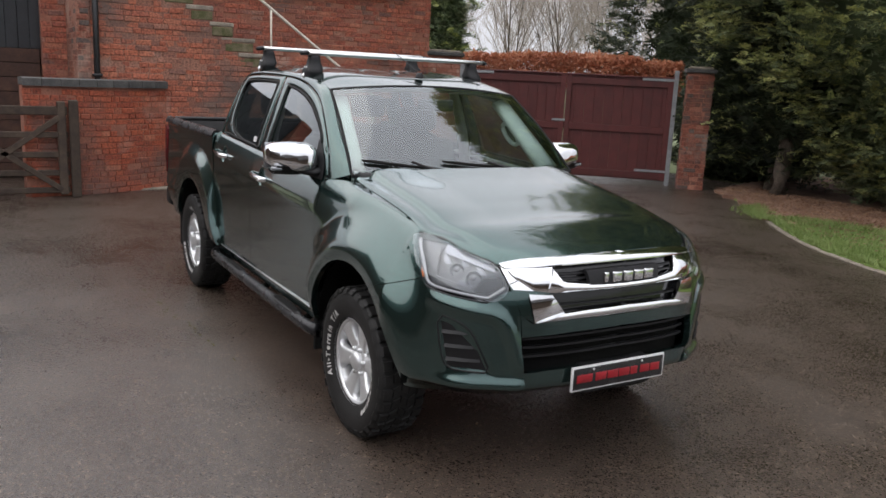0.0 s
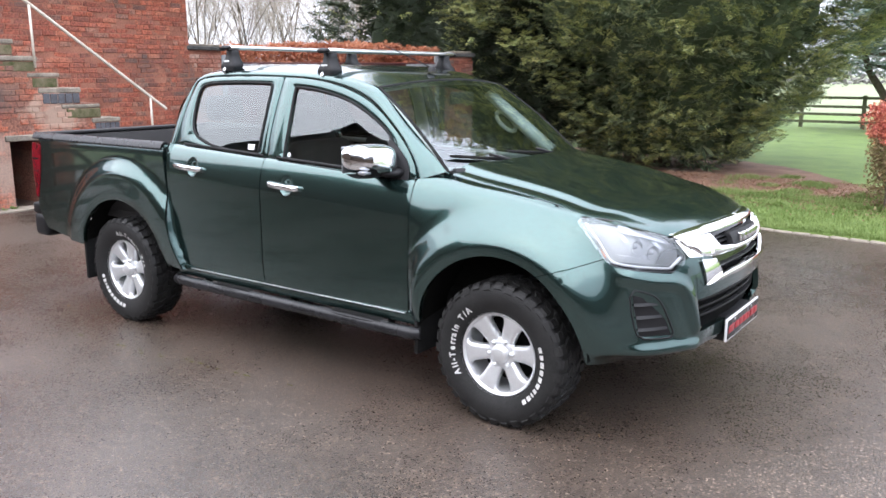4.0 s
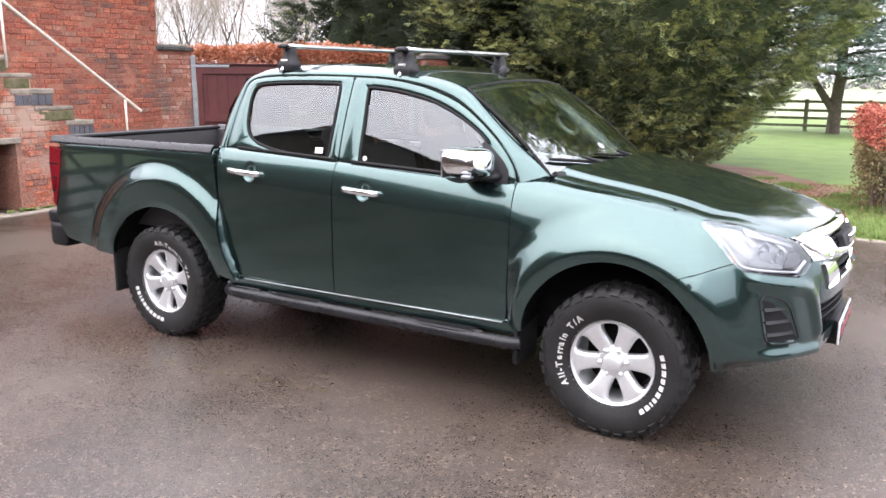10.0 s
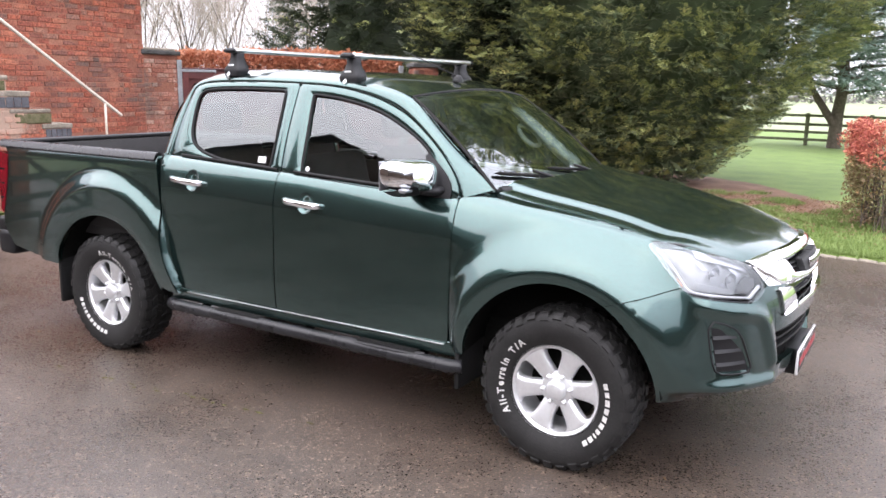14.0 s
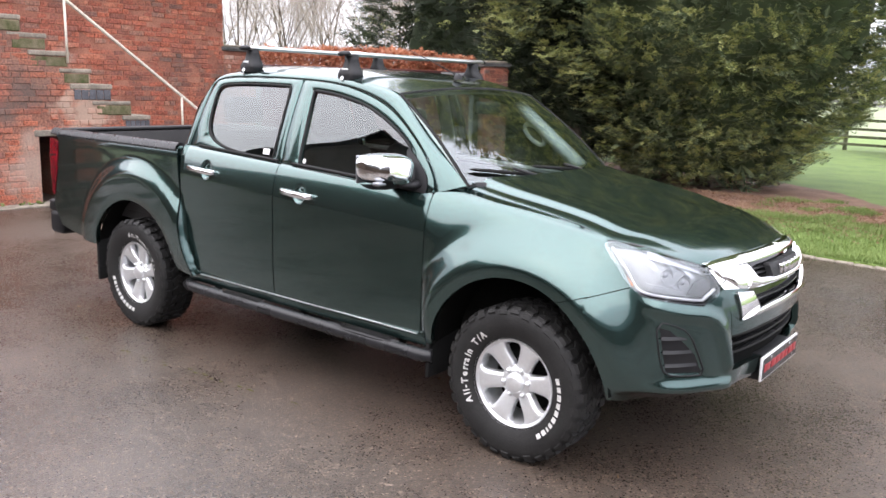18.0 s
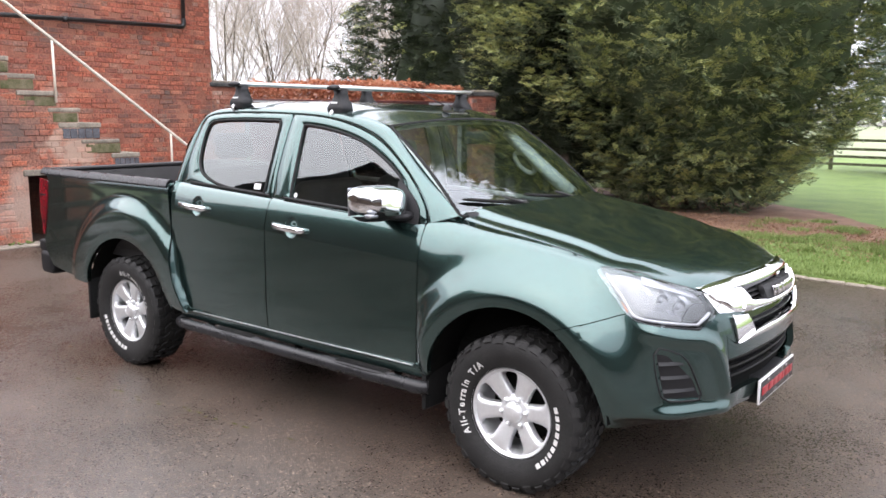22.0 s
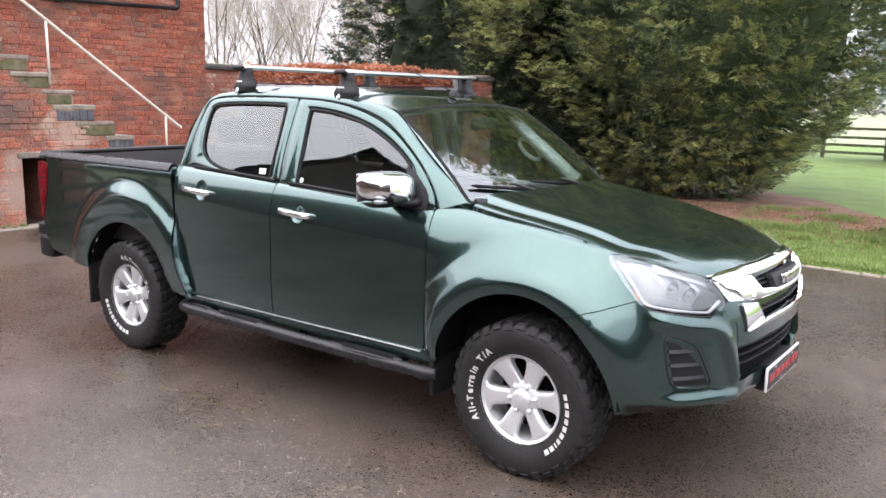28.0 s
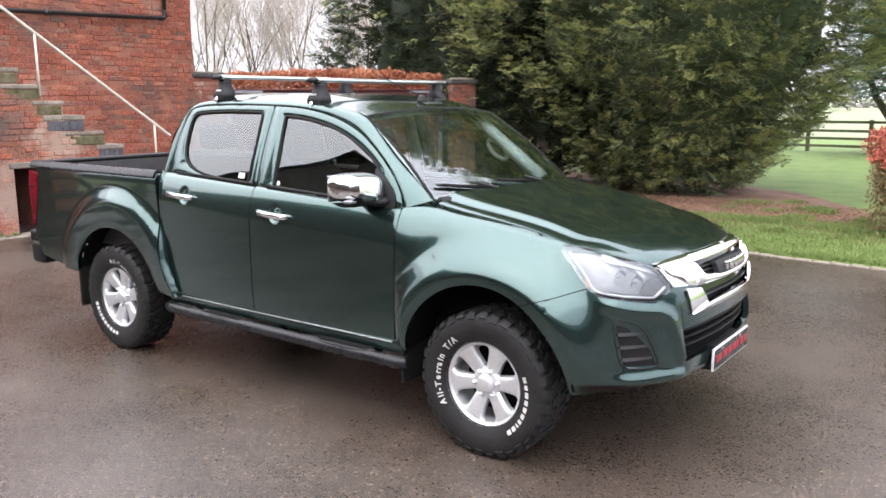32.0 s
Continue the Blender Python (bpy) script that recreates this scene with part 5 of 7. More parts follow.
def side_step(side):
    pts = [(-0.985, 0.86, 0.40), (-0.955, 0.915, 0.40), (-0.80, 0.925, 0.400), (0.0, 0.925, 0.396), (0.85, 0.925, 0.392), (1.02, 0.920, 0.391), (1.055, 0.895, 0.391)]
    s = part("side_step", tube_bm([(x, side * (y - 0.030), z - 0.006) for x, y, z in rounded(pts, 1)], 0.035, 14), STEP, truck, "black tubular side step")
    for x0, x1 in ((-0.66, -0.18), (0.36, 0.86)):
        pad = bmesh.new()
        sheet_bm([[(x, k) for x in np.linspace(x0, x1, 18)] for k in np.linspace(-1, 1, 7)],
                 lambda x, k, o=0.0: Vector((x, side * (0.892 + 0.030 * k * math.sqrt(max(0.02, 1 - abs((2 * x - x0 - x1) / (x1 - x0)) ** 3))), 0.419 + 0.008 * (1 - k * k) - 0.004 * (abs(k) > 0.9) + o)), 0.012, pad)
        tread = part("step_tread", pad, PLASTIC, s, "ribbed rubber tread")
        ribs = bmesh.new()
        for i in range(20):
            for k in range(4):
                x = x0 + 0.10 + (x1 - x0 - 0.16) * i / 19 + (0.006 if k % 2 else 0)
                y = side * (0.874 + 0.012 * k)
                b = bmesh.ops.create_cube(ribs, size=1.0)
                bmesh.ops.scale(ribs, vec=(0.011, 0.008, 0.005), verts=b["verts"])
                bmesh.ops.translate(ribs, vec=(x, y, 0.4275), verts=b["verts"])
        tagged(part("tread_ribs", ribs, RUBBER, tread, flat=True), kind="stuff")
    for x in (-0.75, 0.05, 0.80):
        part("step_bracket", tube_bm([(x, side * 0.885, 0.36), (x, side * 0.78, 0.40), (x, side * 0.62, 0.47)], 0.02, 8), UNDER, s)


def tyre_mesh():
    """A chunky all-terrain tyre about the y axis, outer wall towards -y."""
    prof = [(0.205, -0.088), (0.213, -0.100), (0.228, -0.108), (0.262, -0.122), (0.298, -0.127), (0.330, -0.124), (0.348, -0.116), (0.357, -0.104), (0.3605, -0.075), (0.362, -0.03), (0.362, 0.03), (0.3605, 0.075), (0.357, 0.104), (0.348, 0.116), (0.330, 0.124), (0.298, 0.127), (0.262, 0.122), (0.228, 0.108), (0.205, 0.088)]
    carcass = lathe_bm(prof, 96)
    bm = bmesh.new()

    def block(a0, a1, y0, y1, r0, r1, skew=0.0, step=0.0):
        vs = []
        for r in (r0, r1):
            sh = 0.0 if r == r0 else 0.10
            for a, y in ((a0 + sh * (a1 - a0), y0), (a1 - sh * (a1 - a0), y0), (a1 - sh * (a1 - a0) + skew, y1), (a0 + sh * (a1 - a0) + skew, y1)):
                vs.append(bm.verts.new((r * math.cos(a), y, r * math.sin(a))))
        for q in ((4, 5, 6, 7), (0, 1, 5, 4), (1, 2, 6, 5), (2, 3, 7, 6), (3, 0, 4, 7)):
            bm.faces.new([vs[i] for i in q])
    n = 34
    for k in range(n):
        a = 2 * math.pi * k / n
        w = 2 * math.pi / n
        long = k % 2
        for sgn in (-1, 1):
            block(a, a + w * 0.74, sgn * 0.066, sgn * (0.108 if long else 0.102), 0.356, 0.3715, 0.0)
            # shoulder lug that comes down the wall
            vs = []
            depth = 0.336 if long else 0.346
            for r, y in ((0.3705, 0.100), (0.360, 0.117), (depth, 0.1265), (depth - 0.006, 0.1245)):
                vs.append([bm.verts.new((r * math.cos(b), sgn * y, r * math.sin(b))) for b in (a + w * 0.06, a + w * 0.36, a + w * 0.42, a + w * 0.70)])
            for p, q in zip(vs, vs[1:]):
                for i in range(3):
                    bm.faces.new((p[i], p[i + 1], q[i + 1], q[i]))
        block(a + w * 0.1, a + w * 0.75, -0.058, -0.022, 0.358, 0.3715, 0.06)
        block(a + w * 0.5, a + w * 1.2, -0.016, 0.016, 0.358, 0.3715, -0.05)
        block(a + w * 0.2, a + w * 0.85, 0.022, 0.058, 0.358, 0.3715, 0.06)
    bmesh.ops.recalc_face_normals(bm, faces=bm.faces[:])
    return carcass, bm


def rim_meshes():
    barrel = lathe_bm([(0.213, -0.102), (0.216, -0.096), (0.210, -0.088), (0.203, -0.086), (0.198, -0.070), (0.192, -0.04), (0.188, 0.09), (0.205, 0.10)], 72)
    lip = lathe_bm([(0.216, -0.104), (0.2175, -0.100), (0.213, -0.097), (0.203, -0.094), (0.197, -0.088), (0.197, -0.080)], 72)
    spokes = bmesh.new()
    for k in range(6):
        a = radians(60 * k + 7)
        rows = []
        for r, hw, y in ((0.040, 0.024, -0.060), (0.070, 0.036, -0.068), (0.10, 0.0385, -0.075), (0.13, 0.041, -0.081), (0.16, 0.046, -0.086), (0.180, 0.056, -0.088), (0.198, 0.076, -0.088), (0.203, 0.086, -0.086)):
            sec = []
            for t, d in ((-1.0, 0.040), (-1.0, 0.010), (-0.86, 0.002), (-0.45, 0.0), (0.0, 0.0012), (0.45, 0.0), (0.86, 0.002), (1.0, 0.010), (1.0, 0.040)):
                x, z = r, hw * t
                if r > 0.19:
                    x = math.sqrt(max(r * r - z * z, 0))
                sec.append(spokes.verts.new((x * math.cos(a) - z * math.sin(a), y + d, x * math.sin(a) + z * math.cos(a))))
            rows.append(sec)
        for p, q in zip(rows, rows[1:]):
            for i in range(len(p) - 1):
                spokes.faces.new((p[i], p[i + 1], q[i + 1], q[i]))
    bmesh.ops.recalc_face_normals(spokes, faces=spokes.faces[:])
    hub = lathe_bm([(0.084, -0.045), (0.083, -0.060), (0.074, -0.067), (0.056, -0.070), (0.050, -0.072), (0.0, -0.072)], 40)
    cap = lathe_bm([(0.049, -0.068), (0.047, -0.086), (0.041, -0.094), (0.026, -0.099), (0.0, -0.100)], 36)
    disc = lathe_bm([(0.0, 0.02), (0.165, 0.02), (0.165, 0.035), (0.0, 0.035)], 40)
    return barrel, lip, spokes, hub, cap, disc


def wall_out(r):
    """How far the tyre's outer wall stands out at radius r, with the height of a letter."""
    return float(np.interp(r, (0.213, 0.228, 0.262, 0.298, 0.330), (0.100, 0.108, 0.122, 0.127, 0.124))) + 0.0018


def tyre_letters(wheel_parent):
    """Raised white words on the outer wall; the maker's name is plain bars."""
    def put(bm, x0, x1, z0, z1, ang, r):
        """A flat plate at radius r, letter x along the circle."""
        vs = []
        for x, z in ((x0, z0), (x1, z0), (x1, z1), (x0, z1)):
            rr = r + z
            aa = ang - x / r
            y = -wall_out(rr)
            vs.append(bm.verts.new((rr * math.cos(aa), y, rr * math.sin(aa))))
        bm.faces.new(vs)
    widths = [0.028, 0.024, 0.029, 0.026, 0.026, 0.026, 0.019, 0.010, 0.024, 0.024]
    x = 0.0
    total = sum(widths) + 0.011 * 9
    for w in widths:
        bar = bmesh.new()
        for j in range(3):
            put(bar, x - total / 2 + w * j / 3, x - total / 2 + w * (j + 1) / 3, -0.011, 0.011, radians(-16), 0.261)
        bmesh.ops.remove_doubles(bar, verts=bar.verts[:], dist=0.0003)
        part("sidewall_bar", bar, LETTER, wheel_parent, "plain raised white bar")
        x += w + 0.011
    text = "All-Terrain T/A"
    fd = bpy.data.curves.new("txt", "FONT")
    fd.size = 0.044
    fd.resolution_u = 2
    fd.offset = 0.0014
    x = 0.0
    adv = {"A": 0.031, "l": 0.0125, "-": 0.017, "T": 0.029, "e": 0.0245, "r": 0.0165, "a": 0.0245, "i": 0.0125, "n": 0.0255, " ": 0.02, "/": 0.016}
    adv = {k: v * 1.30 for k, v in adv.items()}
    total = sum(adv[c] for c in text)
    for ch in text:
        if ch != " ":
            fd.body = ch
            ob = new("txt", fd)
            bpy.context.view_layer.update()
            me = bpy.data.meshes.new_from_object(ob.evaluated_get(bpy.context.evaluated_depsgraph_get()))
            words = bmesh.new()
            vs = [words.verts.new((v.co.x + x - total / 2, 0.0, v.co.y - 0.015)) for v in me.vertices]
            me.calc_loop_triangles()
            for p in me.loop_triangles:
                words.faces.new([vs[i] for i in p.vertices])
            bmesh.ops.subdivide_edges(words, edges=words.edges[:], cuts=2, use_grid_fill=True)
            for v in words.verts:
                rr, aa = 0.261 + v.co.z, radians(168) - v.co.x / 0.261
                v.co = (rr * math.cos(aa), -wall_out(rr), rr * math.sin(aa))
            bpy.data.meshes.remove(me)
            bpy.data.objects.remove(ob)
            part("sidewall_letter", words, LETTER, wheel_parent, "raised white letter of All-Terrain T/A")
        x += adv[ch]
    bpy.data.curves.remove(fd)


def wheel():
    w = empty("wheel", "six-spoke silver alloy wheel with chunky all-terrain tyre")
    carcass, blocks = tyre_mesh()
    part("tyre", carcass, RUBBER, w, "black all-terrain tyre")
    tagged(part("tread", blocks, RUBBER, w, "chunky tread blocks of the tyre", flat=True), kind="stuff")
    barrel, lip, spokes, hub, cap, disc = rim_meshes()
    part("rim", barrel, ALLOY, w)
    part("rim_lip", lip, ALLOY, w)
    part("spokes", spokes, ALLOY, w, "six silver spokes")
    part("hub", hub, ALLOY, w)
    part("hub_cap", cap, ALLOY, w)
    part("brake_disc", disc, UNDER, w)
    for k in range(6):
        a = radians(60 * k + 7)
        x, z = 0.066 * math.cos(a), 0.066 * math.sin(a)
        nut = lathe_bm([(0.0115, -0.055), (0.0115, -0.080), (0.008, -0.086), (0.0, -0.087)], 6)
        ob = part("wheel_nut", nut, ALLOY, w)
        ob.location = (x, 0, z)
    tyre_letters(w)
    return w


def underside():
    part("chassis", box_bm(-2.45, -0.62, 0.40, 2.15, 0.62, 0.60, 0.03), UNDER, truck)
    part("floor_pan", box_bm(-1.04, -0.80, 0.46, 1.02, 0.80, 0.54, 0.02), UNDER, truck)
    part("engine_bay", box_bm(1.02, -0.60, 0.50, 2.20, 0.60, 0.98, 0.04), UNDER, truck)
    part("bed_floor", box_bm(-2.66, -0.74, 0.70, -1.09, 0.74, 0.78, 0.01), LINER, truck)
    part("bed_bulkhead", box_bm(-1.118, -0.745, 0.76, -1.090, 0.745, 1.262, 0.006), LINER, truck)
    part("tailgate", box_bm(-2.735, -0.70, 0.66, -2.665, 0.70, 1.262, 0.02), PAINT, truck)
    part("tailgate_liner", box_bm(-2.678, -0.735, 0.76, -2.645, 0.735, 1.255, 0.008), LINER, truck)
    part("tailgate_cap", box_bm(-2.76, -0.76, 1.258, -2.640, 0.76, 1.285, 0.010), PLASTIC, truck, "black plastic cap on the tailgate")
    for side in (-1, 1):
        part("sill", box_bm(-0.98, side * 0.835 - 0.02, 0.42, 1.03, side * 0.835 + 0.02, 0.495, 0.008), PAINT, truck)
        part("sill_strip", box_bm(-0.84, side * 0.862 - 0.004, 0.476, 0.95, side * 0.862 + 0.004, 0.4815, 0.001), BARE, truck, "bright edge along the sill")
        for cx, nm in ((1.535, 0), (-1.5475, 1)):
            ln = bmesh.new()
            sheet_bm([[(a, k) for a in np.linspace(4, 186, 30)] for k in np.linspace(0, 1, 5)],
                     lambda a, k, o=0.0: Vector((cx + (0.490 + 0.018 * nm + 0.012 * k) * math.cos(radians(a)), side * (0.865 - 0.42 * k), 0.390 + (0.498 + 0.012 * k) * math.sin(radians(a)))), 0.0, ln)
            part("arch_liner", ln, UNDER, truck)
            part("axle_stub", tube_bm([(1.5475 * (1 - 2 * nm), side * 0.70, 0.372), (1.5475 * (1 - 2 * nm), side * 0.40, 0.372)], 0.06, 12), UNDER, truck)
            fx = cx - 0.50
            flap = box_bm(fx - 0.012, side * 0.75 - 0.13, 0.235 if nm else 0.27, fx + 0.012, side * 0.75 + 0.125, 0.60, 0.006)
            part("mud_flap", flap, SEAL, truck, "black rubber mud flap")
    for side in (-1, 1):
        bm = box_bm(-2.93, -0.17, 0.47, -2.66, 0.17, 0.655, 0.045, 4)
        for v in bm.verts:
            v.co.y += side * 0.66
            v.co.x += 0.10 * smooth(0.72, 0.84, abs(v.co.y)) * (1 if v.co.x < -2.76 else 0.2)
        part("rear_bumper", bm, PLASTIC, truck, "black rear bumper end")
        part("bumper_step", box_bm(-2.845, side * 0.70 - 0.12, 0.645, -2.70, side * 0.70 + 0.11, 0.735, 0.018), PLASTIC, truck)
    part("rear_bumper_bar", box_bm(-2.84, -0.45, 0.50, -2.66, 0.45, 0.66, 0.03), CHROME, truck)


def roof_bars():
    for bx, up in ((0.185, -0.012), (-0.665, 0.018)):
        bar = part("roof_bar", tube_bm([(bx, y, 1.875 + up) for y in np.linspace(-0.615, 0.645, 9)], 0.038, 16, True, 0.36), BARE, truck, "silver aerofoil roof bar")
        for side in (-1, 1):
            part("end_cap", tube_bm([(bx, side * 0.628 + 0.015, 1.875 + up), (bx, side * 0.650 + 0.015, 1.874 + up), (bx, side * 0.668 + 0.015, 1.870 + up)], [0.040, 0.039, 0.028], 14, True, 0.38), PLASTIC, bar, "black end cap")
            foot = bmesh.new()
            rows = []
            for y, z, hx, hy in ((0.570, 1.864, 0.036, 0.034), (0.568, 1.838, 0.030, 0.038), (0.568, 1.805, 0.040, 0.046), (0.572, 1.785, 0.058, 0.054), (0.578, 1.765, 0.070, 0.054), (0.582, 1.752, 0.068, 0.050), (0.590, 1.728, 0.058, 0.040)):
                rows.append([foot.verts.new((bx + math.copysign(abs(math.cos(a)) ** 0.6, math.cos(a)) * hx, side * (y + math.copysign(abs(math.sin(a)) ** 0.6, math.sin(a)) * hy), z + up)) for a in np.linspace(0, 2 * math.pi, 21)[:-1]])
            for a, b in zip(rows, rows[1:]):
                for i in range(20):
                    foot.faces.new((a[i], a[(i + 1) % 20], b[(i + 1) % 20], b[i]))
            foot.faces.new(rows[0])
            bmesh.ops.recalc_face_normals(foot, faces=foot.faces[:])
            part("bar_foot", foot, PLASTIC, bar, "black clamp foot")
            part("foot_badge", box_bm(bx - 0.022, side * 0.624 - 0.003, 1.786 + up, bx + 0.022, side * 0.624 + 0.003, 1.796 + up, 0.001), WHITE, bar)
            part("clamp_strap", tube_bm([(bx - 0.01, side * 0.622, 1.752 + up), (bx - 0.012, side * 0.637, 1.735 + up), (bx - 0.012, side * 0.634, 1.715 + up)], 0.010, 8), BARE, bar, "bright clamp hook")
    ant = part("aerial_base", lathe_bm([(0.028, 0.0), (0.024, 0.02), (0.012, 0.035), (0.0, 0.036)], 16), PLASTIC, truck, "black roof aerial")
    ant.matrix_local = pose(0.50, 0.0, 1.742, 90, 0, 0)
    part("aerial_rod", tube_bm([(0.50, 0, 1.765), (0.30, 0, 1.845), (0.12, 0, 1.91)], [0.004, 0.003, 0.002], 6), PLASTIC, truck)


def interior():
    part("dashboard", sheet_bm([[(y, k) for y in np.linspace(-0.70, 0.70, 16)] for k in np.linspace(0, 1, 8)],
                               lambda y, k, o=0.0: Vector((1.20 - 0.44 * k + 0.10 * (1 - (y / 0.7) ** 2) * (1 - k), y, 1.175 - 0.03 * k - 0.20 * max(0, k - 0.7) / 0.3 + 0.025 * math.exp(-((y + 0.37) / 0.18) ** 2) * smooth(0.4, 0.8, k))), 0.05), PLASTIC, truck, "dark dashboard")
    st = part("steering_wheel", lathe_bm([(0.190 + 0.016 * math.cos(a), 0.016 * math.sin(a)) for a in np.linspace(0, 2 * math.pi, 11)[:-1]], 32, True), PLASTIC, truck, "black steering wheel")
    st.matrix_local = pose(0.66, -0.37, 1.10, 0, 0, 90) @ pose(0, 0, 0, 28, 0, 0)
    for x, z0, nm in ((0.12, 0.62, "front"), (-0.72, 0.66, "rear")):
        for y in (-0.37, 0.37):
            seat = empty("seat", "dark cloth car seat with headrest")
            seat.parent = truck
            part("cushion", box_bm(x - 0.10, y - 0.25, z0, x + 0.42, y + 0.25, z0 + 0.16, 0.05), CLOTH, seat)
            bk = part("backrest", box_bm(-0.07, -0.25, 0.0, 0.07, 0.25, 0.62, 0.05), CLOTH, seat)
            bk.matrix_local = pose(x - 0.10, y, z0 + 0.10, 0, -14, 0)
            hr = part("headrest", box_bm(-0.05, -0.14, 0.0, 0.05, 0.14, 0.17, 0.04), CLOTH, seat)
            hr.matrix_local = pose(x - 0.275, y, z0 + 0.755, 0, -10, 0)
    for side in (-1, 1):
        # inner skin of pillar and a grab handle
        a, b = Vector((0.985, side * 0.668, 1.235)), Vector((0.555, side * 0.575, 1.605))
        part("pillar_trim", tube_bm([a, a.lerp(b, 0.33), a.lerp(b, 0.66), b], [0.085, 0.080, 0.074, 0.07], 12, True, 0.5), TRIM, truck, "pale grey pillar trim")
        off = Vector((-0.030, -side * 0.030, -0.045))
        ring = [a.lerp(b, 0.62 + 0.15 * math.cos(k)) + off + Vector((-0.025, 0.0, -0.030)) * math.sin(k) for k in np.linspace(0, 2 * math.pi, 25)]
        grab = part("grab_handle", tube_bm(ring, 0.014, 8, False), TRIM, truck, "pale grey grab handle")
        # dark disc added so the opening inside the handle reads dark
        gap = bmesh.new()
        middle = a.lerp(b, 0.62) + off + Vector((0, 0, 0))
        shell = [[gap.verts.new(middle + (p - middle) * t + Vector((0, side * d, 0))) for p in ring[:-1]] for t, d in ((0.95, 0.0), (0.70, 0.010), (0.10, 0.014))]
        for p, q in zip(shell, shell[1:]):
            for i in range(24):
                gap.faces.new((p[i], p[(i + 1) % 24], q[(i + 1) % 24], q[i]))
        part("handle_gap_disc", gap, CLOTH, grab, "dark dished disc that darkens the handle's opening")
        part("centre_pillar_trim", tube_bm([(-0.11, side * 0.745, 1.16), (-0.11, side * 0.715, 1.36), (-0.11, side * 0.655, 1.56), (-0.11, side * 0.60, 1.69)], [0.060, 0.055, 0.050, 0.05], 10, True, 0.5), TRIM, truck, "pale grey trim of the pillar between the doors")
        part("sill_trim", tube_bm([(-0.95, side * 0.755, 1.225), (0.0, side * 0.765, 1.205), (0.90, side * 0.755, 1.165)], 0.020, 8, True, 0.8), TRIM, truck, "pale grey trim along the window sill")
        part("door_card", box_bm(-0.98, side * 0.775 - 0.01, 0.55, 0.98, side * 0.775 + 0.01, 1.17, 0.008), PLASTIC, truck)
    part("rear_view_mirror", box_bm(0.71, -0.12, 1.555, 0.735, 0.12, 1.625, 0.012), PLASTIC, truck)
    part("parcel_wall", box_bm(-1.035, -0.72, 0.6, -1.020, 0.72, 1.27, 0.004), CLOTH, truck)
    part("window_sticker", sheet_bm([[(x, z) for x in (-0.312, -0.255)] for z in (1.280, 1.313)], lambda x, z, o=0.0: glasshouse(x, z, -1, -0.006), 0.0), WHITE, truck, "pale sticker in the rear side window", flat=True)
    part("round_sticker", fan_bm([(0.047 + 0.014 * math.cos(a), 1.268 + 0.014 * math.sin(a)) for a in np.linspace(0, 6.2, 13)], lambda x, z: glasshouse(x, z, -1, -0.006), 2), WHITE, truck, "small round sticker in the front side window")


def show_plate():
    p = empty("number_plate", "black show plate with red bars and white border")
    p.parent = truck
    x = 2.475
    part("plate_border", box_bm(x - 0.012, -0.272, 0.450, x, 0.272, 0.564, 0.004), WHITE, p, "white plate border")
    part("plate_face", box_bm(x - 0.006, -0.263, 0.459, x + 0.0025, 0.263, 0.555, 0.002), PLATE, p)
    for y0, y1 in ((-0.246, -0.158), (-0.140, -0.078), (-0.072, -0.010), (-0.004, 0.058), (0.064, 0.105), (0.122, 0.178), (0.184, 0.240)):
        part("plate_bar", box_bm(x - 0.004, y0, 0.489, x + 0.0045, y1, 0.526, 0.001), PLATERED, p)
    for y in (-0.155, 0.130):
        part("plate_screw", tube_bm([(x, y, 0.545), (x + 0.004, y, 0.545)], 0.006, 8), WHITE, p)
    part("plate_holder", box_bm(2.38, -0.20, 0.43, x - 0.010, 0.20, 0.556, 0.01), PLASTIC, p)


underside()
for sd in (-1, 1):
    for kind in ("front_door", "rear_door"):
        door_panel(sd, kind)
    fender(sd)
    bumper(sd)
    bed_side(sd)
    tail_light(sd)
    headlight(sd)
    wing_top(sd)
    cab_shell(sd)
    mirror(sd)
    side_step(sd)
hood()
roof()
windscreen()
chrome_grille()
roof_bars()
interior()
show_plate()
first = wheel()
first.parent = truck
first.matrix_basis = pose(1.5475, -0.782, 0.371)
for hx, side, spin in ((-1.5475, -1, 113), (1.5475, 1, 10), (-1.5475, 1, 40)):
    copy_thing(first, pose(hx, side * 0.782, 0.371, 0, 0, 180 if side > 0 else 0) @ pose(0, 0, 0, 0, spin, 0))

# ---- the yard: ground ----
KERB = [(16.0, 4.7), (6.0, 5.0), (2.4, 5.27), (1.2, 5.42), (0.0, 5.72), (-1.1, 6.2), (-2.3, 7.15), (-3.6, 8.2), (-4.85, 8.95)]


def wobble(x, y, k=1.0, seed=0.0):
    return noise.noise(Vector((x * k, y * k, seed)))


def sheet_poly(name, grid, z, material, label, category, rough=0.0, seed=1.0):
    bm = bmesh.new()
    sheet_bm(grid, lambda x, y, o=0.0: Vector((x, y, z + rough * wobble(x, y, 1.3, seed) + rough * 0.5 * wobble(x, y, 5.0, seed) + o)), 0.06, bm)
    return tagged(part(name, bm, material), label, category, kind="structure")


